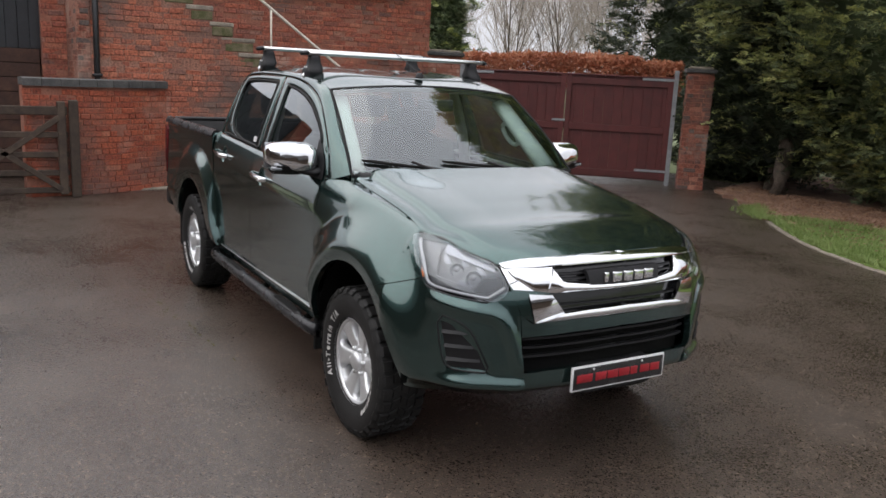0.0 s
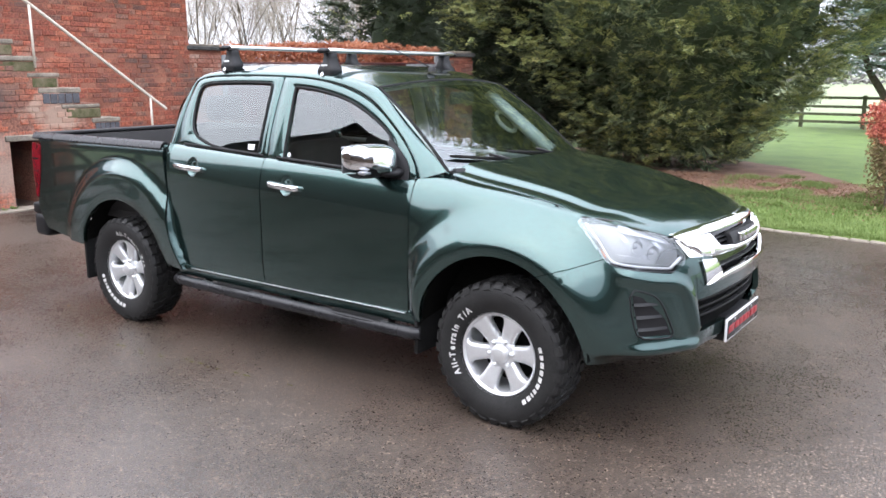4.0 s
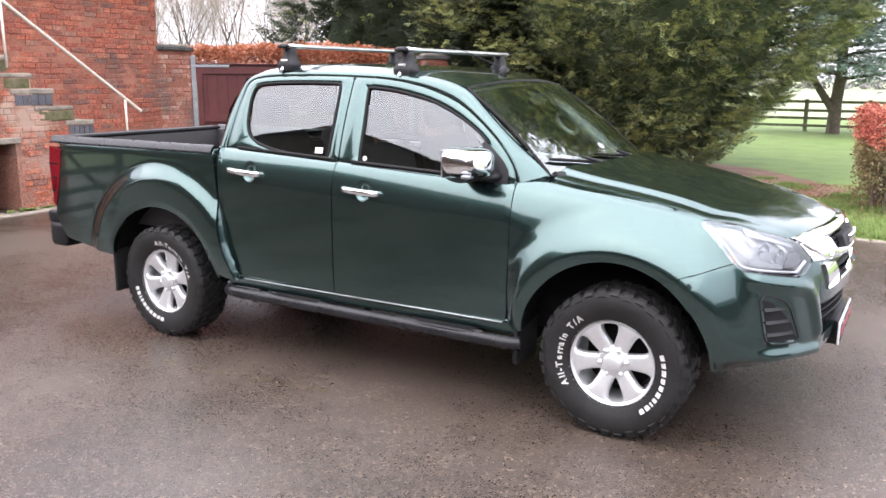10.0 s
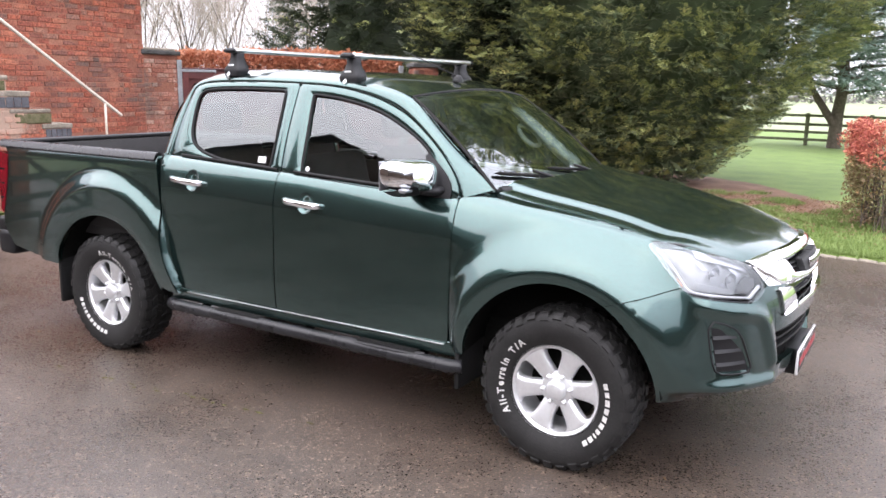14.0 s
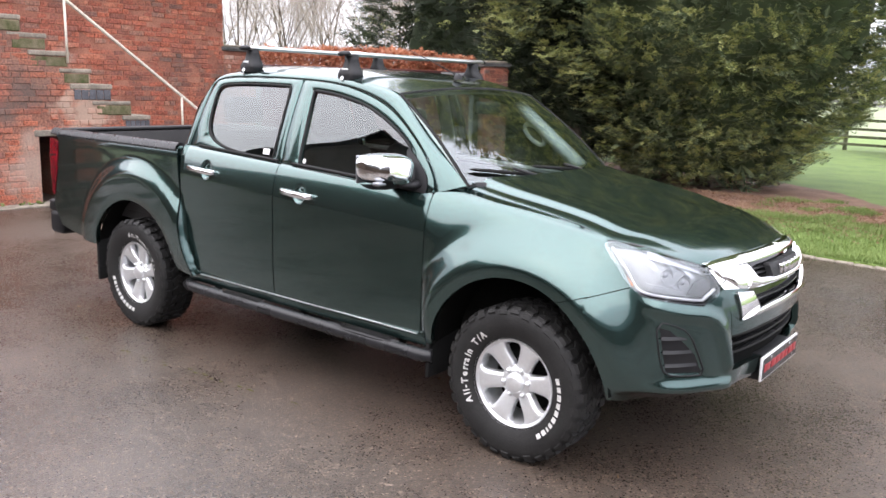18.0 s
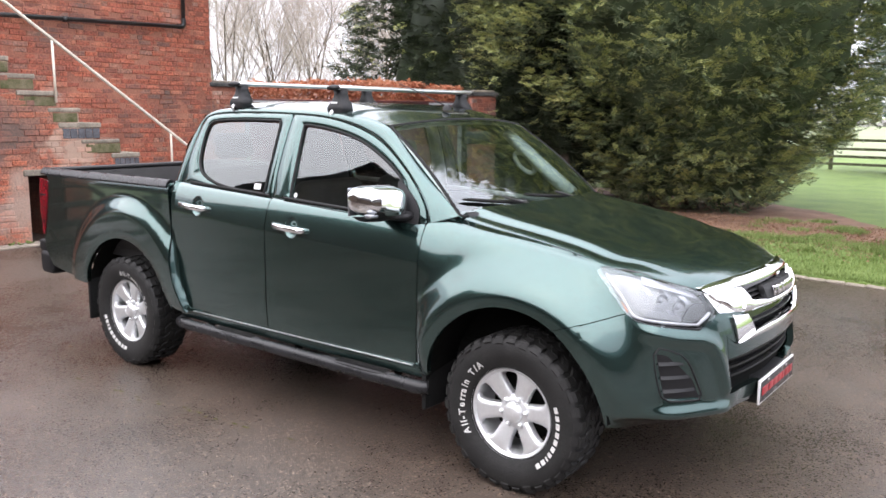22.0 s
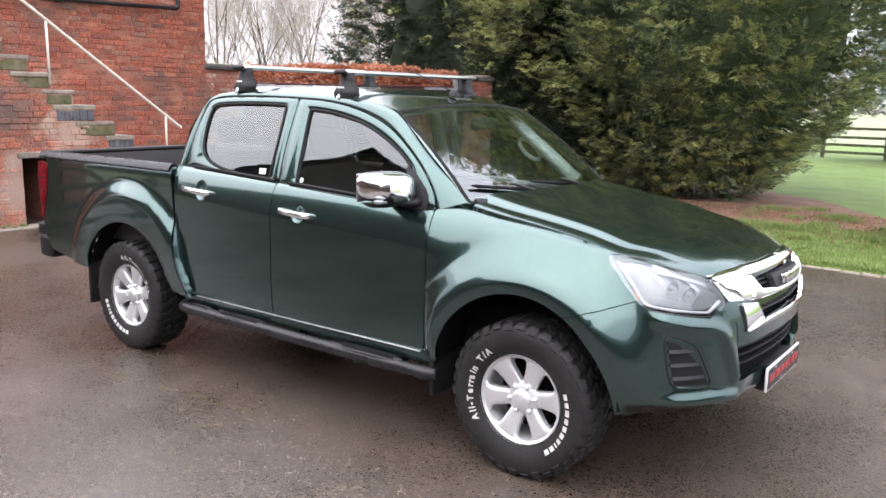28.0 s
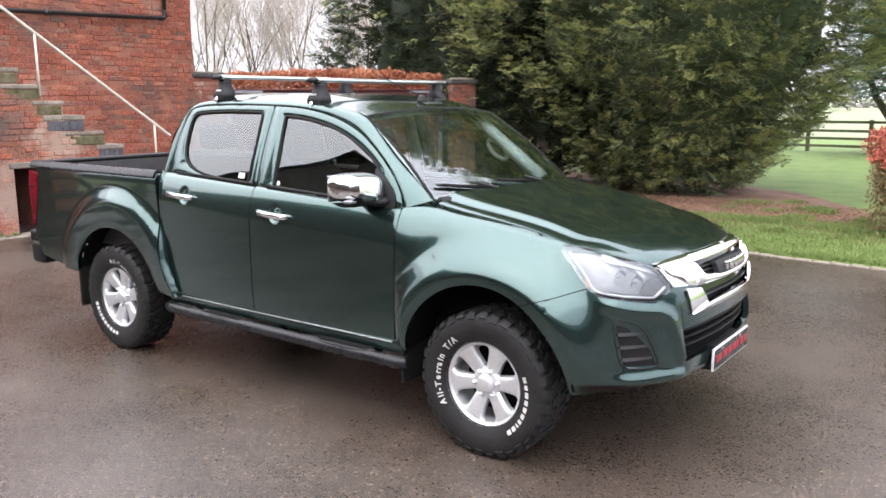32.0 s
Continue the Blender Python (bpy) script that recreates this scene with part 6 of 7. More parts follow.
tagged(part("ground", sheet_bm([[(x, y) for x in np.linspace(-900, 900, 7)] for y in np.linspace(-900, 900, 7)], lambda x, y, o=0.0: Vector((x, y, -0.03 + o)), 0.0), HAZYFIELD), "green winter pasture reaching the horizon, paled for distant mist", "ground", kind="structure")
tagged(part("driveway", sheet_bm([[(x, y) for x in np.linspace(-11.0, 18.0, 30)] for y in np.linspace(-12.0, 10.4, 26)], lambda x, y, o=0.0: Vector((x, y, 0.0 + o)), 0.02), TARMAC), "damp worn tarmac yard with pale chippings", "driveway", kind="structure")
lawn_front = along(rounded(KERB, 2), 90)
sheet_poly("lawn", coons(lawn_front, [(16.0, 34.0), (-9.0, 34.0)], [(16.0, 4.7), (16.0, 34.0)], [(-4.85, 8.95), (-9.0, 34.0)], 90, 60), 0.030, GRASS, "short winter lawn beside the drive", "lawn", 0.012)
MULCH_EDGE = [(-4.86, 8.93), (-3.62, 8.10), (-2.75, 7.42), (-2.30, 7.06), (-2.15, 7.38), (-1.6, 7.60), (-0.5, 7.72), (0.5, 7.80), (1.3, 7.75), (1.9, 8.1)]
mfront = [(x + 0.10 * wobble(x, y, 3.1, 4), y + 0.14 * wobble(x, y, 2.7, 7) + 0.05 * wobble(x, y, 11, 2)) for x, y in along(rounded(MULCH_EDGE, 2), 110)]
sheet_poly("litter_bed", coons(mfront, [(-6.5, 13.5), (-2.0, 13.0), (0.2, 11.6), (1.7, 9.4)], [mfront[0], (-6.5, 13.5)], [mfront[-1], (1.7, 9.4)], 110, 40), 0.048, MULCH, "reddish-brown needle litter under the conifers", "flower bed", 0.02, 3.0)


def scatter(name, count, where, blade, material, label, category, seed, parent=None):
    """Many small leaf shapes in one mesh; blade(rng, place) gives a list of polygons."""
    rng = random.Random(seed)
    verts, faces = [], []
    made = 0
    while made < count:
        p = where(rng)
        if p is None:
            continue
        for poly in blade(rng, p):
            n = len(verts)
            verts.extend(poly)
            faces.append(tuple(range(n, n + len(poly))))
        made += 1
    ob = raw_part(name, verts, faces, material, parent)
    return tagged(ob, label, category, kind="stuff")


KERB_LINE = along(rounded(KERB, 2), 300)


def kerb_y(x):
    return min(KERB_LINE, key=lambda p: abs(p[0] - x))[1]


KERB_TABLE = {round(k * 0.05, 2): kerb_y(k * 0.05) for k in range(-100, 330)}


def on_lawn(rng):
    x = rng.uniform(-2.35, 6.5)
    y0 = KERB_TABLE[round(round(x / 0.05) * 0.05, 2)]
    y = y0 + rng.random() ** 1.6 * 3.6 + 0.02
    ym = 7.55 + 0.10 * math.sin(x * 2.0) if x < 1.6 else 30
    if y > ym + rng.uniform(-0.35, 0.35):
        return None
    return x, y


def grass_blade(rng, p):
    out = []
    for _ in range(2):
        a, lean, h, w = rng.uniform(0, 6.28), rng.uniform(0.2, 1.0), rng.uniform(0.025, 0.065), rng.uniform(0.003, 0.006)
        x, y = p[0] + rng.uniform(-0.02, 0.02), p[1] + rng.uniform(-0.02, 0.02)
        dx, dy = math.cos(a), math.sin(a)
        out.append([(x - dy * w, y + dx * w, 0.025), (x + dy * w, y - dx * w, 0.025), (x + dx * h * lean, y + dy * h * lean, 0.03 + h)])
    return out


scatter("grass", 30000, on_lawn, grass_blade, BLADE, "short green grass blades along the drive", "grass", 11)


def litter_piece(rng, p):
    a, l, w = rng.uniform(0, 6.28), rng.uniform(0.02, 0.05), rng.uniform(0.006, 0.018)
    dx, dy, z = math.cos(a), math.sin(a), p[2] if len(p) > 2 else 0.068
    return [[(p[0] - dx * l, p[1] - dy * l, z), (p[0] + dy * w, p[1] - dx * w, z + 0.012), (p[0] + dx * l, p[1] + dy * l, z + 0.004), (p[0] - dy * w, p[1] + dx * w, z)]]


def small_leaf(rng, p):
    return [[tuple(p[k] + (v[k] - p[k]) * 0.45 if k < 2 else v[k] for k in range(3)) for v in poly] for poly in litter_piece(rng, p)]


def in_bed(rng):
    x, y = rng.uniform(-4.9, 1.9), rng.uniform(7.4, 9.8)
    return (x, y) if y > lerp_table(x, [p[0] for p in MULCH_EDGE], [p[1] for p in MULCH_EDGE]) + 0.05 else None


def ragged_edge(rng):
    x, y = rng.uniform(-3.2, 3.4), rng.uniform(6.9, 10.2)
    edge = lerp_table(min(x, 1.9), [p[0] for p in MULCH_EDGE], [p[1] for p in MULCH_EDGE])
    near = math.exp(-((y - edge) / 0.22) ** 2)
    patch = smooth(0.05, 0.45, noise.noise(Vector((x * 1.7, y * 1.7, 6.0)))) * smooth(-0.6, 0.6, x)
    return (x, y) if rng.random() < max(near * 0.75, patch) else None


def tuft(rng, p):
    out = []
    for poly in grass_blade(rng, p) + grass_blade(rng, p):
        out.append([(x, y, z + 0.028) for x, y, z in poly])
    return out


scatter("grass_tufts", 7000, ragged_edge, tuft, BLADE, "ragged grass tufts growing into the needle litter", "grass", 14)


def strewn(rng):
    x, y = rng.uniform(-2.4, 3.2), rng.gauss(7.5, 0.55)
    return (x, y, 0.062) if KERB_TABLE[round(round(x / 0.05) * 0.05, 2)] + 0.1 < y < 9.5 else None


scatter("strewn_leaves", 2600, strewn, small_leaf, LITTER, "brown leaves strewn over the lawn edge", "leaves", 16)
scatter("fallen_leaves", 9000, in_bed, small_leaf, LITTER, "fallen brown leaves and needles on the bed", "leaves", 13)
scatter("yard_leaves", 26, lambda r: (r.uniform(-6, 6), r.uniform(-3.5, 4.5), 0.006), small_leaf, DEADLEAF, "a few small fallen leaves on the tarmac", "leaves", 15)

# low kerb stones between tarmac and lawn
kerb = empty("kerb", "low weathered edging stones along the lawn", "kerb", kind="structure")
line = along(rounded(KERB[1:], 2), 62)
stone_me = []
for v in range(3):
    bm = box_bm(-0.092, -0.035, -0.05, 0.092, 0.035, 0.042, 0.012, 1)
    me = bpy.data.meshes.new("kerb_stone")
    bm.to_mesh(me)
    bm.free()
    me.materials.append(STONE)
    stone_me.append(me)
rk = random.Random(3)
for a, b in zip(line, line[1:]):
    if a[0] < -2.3:
        continue
    o = new("kerb_stone", rk.choice(stone_me))
    o.parent = kerb
    o.matrix_local = pose((a[0] + b[0]) / 2, (a[1] + b[1]) / 2 - 0.02, rk.uniform(-0.030, -0.018), 0, rk.uniform(-2, 2), math.degrees(math.atan2(b[1] - a[1], b[0] - a[0])) + rk.uniform(-2, 2))
    o.scale = (math.dist(a, b) / 0.19, 1, 1)

# short mossy dashes in a tarmac joint
moss = []
rm = random.Random(17)
for k in range(26):
    x = -1.5 + 0.075 * k + rm.uniform(-0.02, 0.02)
    if rm.random() < 0.45:
        continue
    y, l, w = -1.30 + 0.10 * (x + 1.5) + rm.gauss(0, 0.012), rm.uniform(0.01, 0.035), rm.uniform(0.003, 0.008)
    moss.append(((x - l, y - w, 0.004), (x, y - w * 1.4, 0.004), (x + l, y - w * 0.4, 0.004), (x + l * 0.6, y + w, 0.004), (x - l * 0.7, y + w, 0.004)))
mv, mf = [], []
for poly in moss:
    mf.append(tuple(range(len(mv), len(mv) + len(poly))))
    mv.extend(poly)
tagged(raw_part("moss", mv, mf, MOSSGREEN), "flecks of yellow-green moss in a tarmac joint", "moss", kind="stuff")

# ---- brick work ----
BL, BH, BD, J = 0.218, 0.066, 0.10, 0.010


def brick_mesh(length, rng, material):
    """One brick, face towards +x, with worn, uneven arrises."""
    h, l, c = BH / 2, length / 2, 0.006
    vs = [(-BD, -l, -h), (-BD, l, -h), (-BD, l, h), (-BD, -l, h), (-c, -l, -h), (-c, l, -h), (-c, l, h), (-c, -l, h)]
    vs += [(0, -l + c, -h + c), (0, l - c, -h + c), (0, l - c, h - c), (0, -l + c, h - c)]
    vs = [(x + rng.uniform(-1, 1) * 0.0015, y + rng.uniform(-1, 1) * 0.003, z + rng.uniform(-1, 1) * 0.0025) for x, y, z in vs]
    fs = [(8, 9, 10, 11), (4, 5, 9, 8), (5, 6, 10, 9), (6, 7, 11, 10), (7, 4, 8, 11), (0, 1, 5, 4), (1, 2, 6, 5), (2, 3, 7, 6), (3, 0, 4, 7)]
    return vs, fs


def brick_courses(y0, y1, z0, z1, inside, rng, headers=0.28):
    """Places (y, z, length) of bricks in uneven courses."""
    out = []
    k = 0
    z = z0
    while z + BH <= z1:
        y = y0 - rng.uniform(0, BL)
        while y < y1:
            l = BL if rng.random() > headers else 0.104
            l *= rng.uniform(0.82, 1.12)
            a, b = max(y, y0), min(y + l, y1)
            if b - a > 0.04 and inside((a + b) / 2, z + BH / 2, b - a):
                out.append(((a + b) / 2, z + BH / 2, b - a))
            y += l + J
        z += BH + J
    return out


def lay(parent, name, places, x_face, single, material, seed, put=None):
    """Lays bricks: those in single() become pieces of their own, the rest one joined part."""
    rng = random.Random(seed)
    variants = {}
    verts, faces = [], []
    count = 0
    for y, z, l in places:
        out = rng.uniform(-0.006, 0.007) - (rng.uniform(0.008, 0.022) if rng.random() < 0.12 else 0)
        z += 0.016 * noise.noise(Vector((y * 0.55, z * 0.4, seed))) + 0.006 * noise.noise(Vector((y * 2.3, z * 2.0, seed + 5)))
        m = put(y, z, out) if put else pose(x_face + out, y, z, rng.uniform(-2.2, 2.2), rng.uniform(-5, 5), rng.uniform(-3, 3))
        if single(y, z) and count < 300:
            key = (round(l, 2), rng.randrange(3))
            if key not in variants:
                vs, fs = brick_mesh(key[0], rng, material)
                me = bpy.data.meshes.new(name)
                me.from_pydata(vs, [], fs)
                me.materials.append(material)
                variants[key] = me
            o = new(name, variants[key])
            o.parent, o.matrix_local = parent, m
            count += 1
        else:
            vs, fs = brick_mesh(l, rng, material)
            n = len(verts)
            verts += [tuple(m @ Vector(v)) for v in vs]
            faces += [tuple(i + n for i in f) for f in fs]
    if verts:
        tagged(raw_part("brickwork", verts, faces, material, parent), kind="stuff")
    return count


rb = random.Random(21)
# barn wall behind the stair: x = -8.3
wall = tagged(empty("wall_barn"), "old red brick barn wall with lime mortar", "wall", kind="structure")
wb = bmesh.new()
for y0, y1, z0, z1 in ((-1.35, 5.0, 0, 4.7), (-4.3, -3.8, 0, 3.28)):
    b = box_bm(-8.75, y0, z0, -8.3070, y1, z1)
    me = bpy.data.meshes.new("t")
    b.to_mesh(me)
    b.free()
    wb.from_mesh(me)
    bpy.data.meshes.remove(me)
part("mortar_bed", wb, MORTAR, wall, flat=True)
places = brick_courses(-1.35, 5.0, 0.9, 4.6, lambda y, z, l: True, rb)
lay(wall, "brick", places, -8.30, lambda y, z: y > 3.0 and 1.2 < z < 2.75, BRICK, 22)
places = brick_courses(-4.3, -3.8, 0.0, 3.28, lambda y, z, l: True, rb)
lay(wall, "brick", places, -8.30, lambda y, z: False, BRICK, 23)

# barn doorway: dark sheet above, old boards below
barn_door = tagged(empty("door_barn"), "barn doorway with black sheet above brown boards", "door", kind="structure")
for k in range(16):
    y = -3.78 + 0.153 * k
    part("sheet_rib", box_bm(-8.52, y, 1.86, -8.49 + (0.012 if k % 2 else 0), y + 0.150, 3.28, 0.006), DOORBLACK, barn_door, flat=True)
for k in range(9):
    z = 0.02 + 0.205 * k
    part("board", box_bm(-8.50, -3.78, z, -8.46, -1.37, z + 0.196, 0.006), BROWNBOARD, barn_door, flat=True)

# near-black panel added so no daylight shows between the boards
part("gap_blackout", box_bm(-8.62, -3.80, 0.0, -8.56, -1.35, 3.28), UNDER, barn_door, flat=True)

# stone stair along the wall
stair = tagged(empty("stair"), "worn outside stair of brick with mossy stone treads", "stairs", kind="structure")
SX, RISE, GO = -7.15, 0.208, 0.29
LIFT = 0.078
STEPS = [(RISE * (k + 1) + LIFT, 2.84 + GO * (4 - k)) for k in range(15)]


def stair_end(z):
    """How far the stair's mass reaches along y at height z."""
    k = int(max(0, math.ceil((z - LIFT) / RISE - 1e-6)) - 1)
    return STEPS[min(max(k, 0), 14)][1] if z < STEPS[-1][0] else -9


core = bmesh.new()
for k, (z, y) in enumerate(STEPS):
    segs = [(-0.85, y)]
    foot = 0.0 if k == 0 else z - RISE
    if foot < 0.86:
        segs = [(-0.85, 1.24), (1.68, y)]
    for y0, y1 in segs:
        if y1 - y0 < 0.05:
            continue
        b = box_bm(-8.305, y0, foot, SX - 0.007, y1 - 0.012, z)
        me = bpy.data.meshes.new("t")
        b.to_mesh(me)
        b.free()
        core.from_mesh(me)
        bpy.data.meshes.remove(me)
part("mortar_core", core, STAIRMORTAR, stair, flat=True)
# deep shade of the opening is put into this near-black panel
part("recess_shade_panel", box_bm(-8.30, 1.10, 0.0, -8.26, 1.70, 0.9), UNDER, stair, flat=True)


def in_stair(y, z, l):
    if 1.22 < y + l / 2 and y - l / 2 < 1.70 and z < 0.88:
        return False
    return y + l / 2 < stair_end(z + BH / 2) + 0.01 - 0.30


places = brick_courses(-0.85, 4.0, 0.005, 3.12, in_stair, rb, 0.33)
lay(stair, "brick", places, SX, lambda y, z: 0.2 < y < 2.9 and 0.2 < z < 2.3, STAIRBRICK, 24)
rs = random.Random(8)
for k, (z, y) in enumerate(STEPS):
    ln = rs.uniform(0.36, 0.60)
    part("tread", box_bm(-8.30, y - ln, z - 0.062, SX + rs.uniform(0.0, 0.016), y + rs.uniform(-0.02, 0.02), z + rs.uniform(-0.012, 0.010), 0.014, 2), STONE, stair, "worn stone tread", flat=True)
    if k in (4, 6):
        n = 5
        for j in range(n):
            w = (ln - 0.06) / n
            part("end_brick", box_bm(SX - 0.1, y - ln + 0.05 + j * w, z - 0.200, SX + 0.006, y - ln + 0.05 + (j + 1) * w - 0.008, z - 0.068, 0.005, 1), BLUEBRICK, stair, flat=True)
    else:
        part("riser_stone", box_bm(-8.30, y - ln + rs.uniform(0.02, 0.07), z - 0.200, SX + rs.uniform(-0.004, 0.014), y - rs.uniform(0.0, 0.03), z - 0.068, 0.012, 1), MOSS if k > 3 else STONE, stair, "mossy riser stone", flat=True)
part("lintel", box_bm(SX - 0.5, 1.17, 0.865, SX + 0.012, 1.76, 0.945, 0.012, 1), STONE, stair, "pale stone lintel over a dark recess", flat=True)
part("end_pier", box_bm(-8.3, -1.02, 0, SX - 0.006, -0.856, 3.6), STAIRMORTAR, stair, flat=True)
lay(stair, "pier_brick", brick_courses(-1.02, -0.85, 1.35, 3.55, lambda y, z, l: True, rb, 0.6), SX, lambda y, z: True, DARKSHADEBRICK, 26)
lay(stair, "pier_brick", brick_courses(-8.28, SX - 0.01, 1.35, 3.55, lambda y, z, l: True, rb, 0.3), 0, lambda y, z: False, DARKSHADEBRICK, 27, lambda y, z, out: pose(y, -1.02 - out, z, 0, 0, -90))
# weeds at the foot
def weed(rng, p):
    out = []
    for _ in range(7):
        a, l = rng.uniform(0, 6.28), rng.uniform(0.02, 0.07)
        dx, dy = math.cos(a), math.sin(a)
        out.append([(p[0], p[1], 0), (p[0] + dx * l * 0.5 - dy * 0.014, p[1] + dy * l * 0.5 + dx * 0.014, l * 0.7), (p[0] + dx * l, p[1] + dy * l, l * 0.8), (p[0] + dx * l * 0.5 + dy * 0.014, p[1] + dy * l * 0.5 - dx * 0.014, l * 0.7)])
    return out


scatter("weeds", 46, lambda r: (SX + r.uniform(0.03, 0.14), r.choice((r.gauss(1.66, 0.07), r.gauss(2.15, 0.1), r.uniform(0.2, 2.6))), 0), weed, BLADE, "small green weeds at the foot of the stair", "weeds", 31)
tagged(part("foot_slab", box_bm(SX, -0.8, -0.02, SX + 0.26, 3.9, 0.018, 0.01, 1), STONE, flat=True), "low stone footing along the stair", "footing", kind="structure")

# cream handrail
rail = tagged(empty("stair_rail"), "cream-painted pipe handrail beside the stair", "handrail")
RX, SLOPE = -7.10, 0.713
rail_z = lambda y: 1.21 + (3.59 - y) * SLOPE  # noqa: E731
part("handrail", tube_bm([(RX, 3.59, rail_z(3.59)), (RX, 1.6, rail_z(1.6)), (RX, -0.8, rail_z(-0.8))], 0.021, 10, False), CREAM, rail)
for y, zb in ((3.33, 0.83), (1.63, 1.80), (-0.05, 2.95)):
    part("rail_post", tube_bm([(RX, y, rail_z(y)), (RX - 0.01, y + 0.01, zb)], 0.016, 8), CREAM, rail)

# black waste pipe on the barn wall
pipe = tagged(empty("drain_pipe"), "black iron drain pipe on the barn wall", "pipe")
part("pipe_run", tube_bm([(-8.22, -1.3, 2.90), (-8.22, 1.38, 2.965), (-8.22, 4.33, 3.045)], 0.034, 10), PIPE, pipe)
part("pipe_bend", tube_bm(rounded([(-8.22, 4.30, 3.045), (-8.22, 4.43, 3.048), (-8.22, 4.43, 3.18)], 2), 0.038, 10), PIPE, pipe)
part("downpipe", tube_bm([(-8.22, 4.43, 3.15), (-8.22, 4.43, 4.7)], 0.034, 10), PIPE, pipe)
yard_pipe = tagged(empty("rainwater_pipe"), "black iron rainwater pipe beside the stair pier", "pipe")
part("pipe_run", tube_bm([(SX + 0.05, -0.79, 0.0), (SX + 0.05, -0.79, 4.2)], 0.040, 10), PIPE, yard_pipe)
for z in (1.55, 2.75):
    part("pipe_bracket", box_bm(SX - 0.002, -0.85, z - 0.02, SX + 0.10, -0.73, z + 0.02, 0.006, 1), PIPE, yard_pipe)
for y, z in ((0.3, 2.94), (2.4, 2.99)):
    part("pipe_collar", tube_bm([(-8.22, y, z), (-8.22, y + 0.08, z + 0.002)], 0.042, 10), PIPE, pipe)

# ---- gate pillars and the maroon gate ----
GA, GB = Vector((-8.30, 5.74, 0)), Vector((-5.72, 8.62, 0))
gdir = (GB - GA).normalized()


def pillar(name, cx, cy, yaw, w, d, h, label, seed, mat):
    p = tagged(empty(name), label, "pillar", kind="structure")
    base = pose(cx, cy, 0, 0, 0, yaw)
    core = part("mortar_core", box_bm(-d / 2 + 0.009, -w / 2 + 0.009, 0, d / 2 - 0.009, w / 2 - 0.009, h), MORTAR, p, flat=True)
    core.matrix_local = base
    rng = random.Random(seed)
    for face, (span, dep) in enumerate(((w, d), (d, w), (w, d), (d, w))):
        turn = pose(0, 0, 0, 0, 0, 90 * face)
        places = brick_courses(-span / 2, span / 2, 0.004, h, lambda y, z, l: True, rng, 0.4)
        me_put = lambda y, z, out, turn=turn, dep=dep: base @ turn @ pose(dep / 2 + out, y, z)  # noqa: E731
        lay(p, "brick", places, 0, lambda y, z, face=face: face in (0, 3), mat, seed + face, me_put)
    c = part("coping", box_bm(-d / 2 - 0.04, -w / 2 - 0.04, h, d / 2 + 0.04, w / 2 + 0.04, h + 0.07, 0.012, 1), COPING, p, "dark stone coping", flat=True)
    c.matrix_local = base
    c = part("coping", box_bm(-d / 2 + 0.02, -w / 2 + 0.02, h + 0.07, d / 2 - 0.02, w / 2 - 0.02, h + 0.11, 0.012, 1), STONE, p, flat=True)
    c.matrix_local = base
    return p


pillar("pillar_1", -8.58, 5.365, 0, 0.72, 0.50, 2.12, "patched pale brick gate pillar with stone coping", 41, PATCHBRICK)
pillar("pillar_2", -5.35, 8.80, 48, 0.44, 0.44, 2.02, "brick gate pillar toned dark for tree shade, with broken coping", 45, DARKSHADEBRICK)

gyaw = math.degrees(math.atan2(gdir.y, gdir.x))
glen = (GB - GA).length
gate = tagged(empty("yard_gate"), "closed maroon boarded double gate with galvanised hinges", "gate")
gate.matrix_world = pose(GA.x, GA.y, 0, 0, 0, gyaw)
for leaf in (0, 1):
    x0 = 0.040 + leaf * (glen / 2 - 0.038)
    w = glen / 2 - 0.045
    lf = empty("gate_leaf")
    lf.parent = gate
    n = 11
    for k in range(n):
        part("board", box_bm(x0 + w * k / n, 0.0, 0.08, x0 + w * (k + 1) / n - 0.0008, 0.024, 1.90, 0.004, 1), REDWOOD, lf, flat=True)
    for z in (0.16, 0.98, 1.80):
        part("rail", box_bm(x0 - 0.005, -0.040, z - 0.06, x0 + w + 0.005, -0.003, z + 0.06, 0.006, 1), REDWOOD, lf, flat=True)
    for x in (x0, x0 + w - 0.10):
        part("stile", box_bm(x, -0.044, 0.08, x + 0.10, -0.002, 1.92, 0.006, 1), REDWOOD, lf, flat=True)
    part("top_cap", box_bm(x0 - 0.01, -0.05, 1.90, x0 + w + 0.01, 0.035, 1.925, 0.006, 1), REDWOOD, lf, flat=True)
    hx0, hx1 = (x0 - 0.05, x0 + 0.55) if leaf == 0 else (x0 + w - 0.55, x0 + w + 0.05)
    for z in (1.875, 0.25):
        part("hinge_strap", box_bm(hx0, -0.058, z - 0.022, hx1, -0.046, z + 0.022, 0.004, 1), GALV, lf, "galvanised strap hinge", flat=True)
part("gate_latch", box_bm(glen / 2 - 0.22, -0.07, 1.06, glen / 2 + 0.02, -0.046, 1.10, 0.004, 1), GALV, gate, "galvanised bolt", flat=True)
for x, nm in ((0.0, 1), (glen, 2)):
    p = part("gate_post", box_bm(x - 0.045, -0.05, 0, x + 0.035, 0.04, 2.05, 0.006, 1), GALV, gate, "galvanised steel post", flat=True)

# ---- curved low wall and field gate by the barn door ----
low = tagged(empty("wall_low"), "low curved red brick wall with dark coping", "wall", kind="structure")
ARC = along(rounded([(-6.50, -1.75), (-6.56, -1.15), (-6.72, -0.62), (-6.98, -0.15), (-7.14, 0.12)], 3), 200)
arc_len = sum(math.dist(a, b) for a, b in zip(ARC, ARC[1:]))


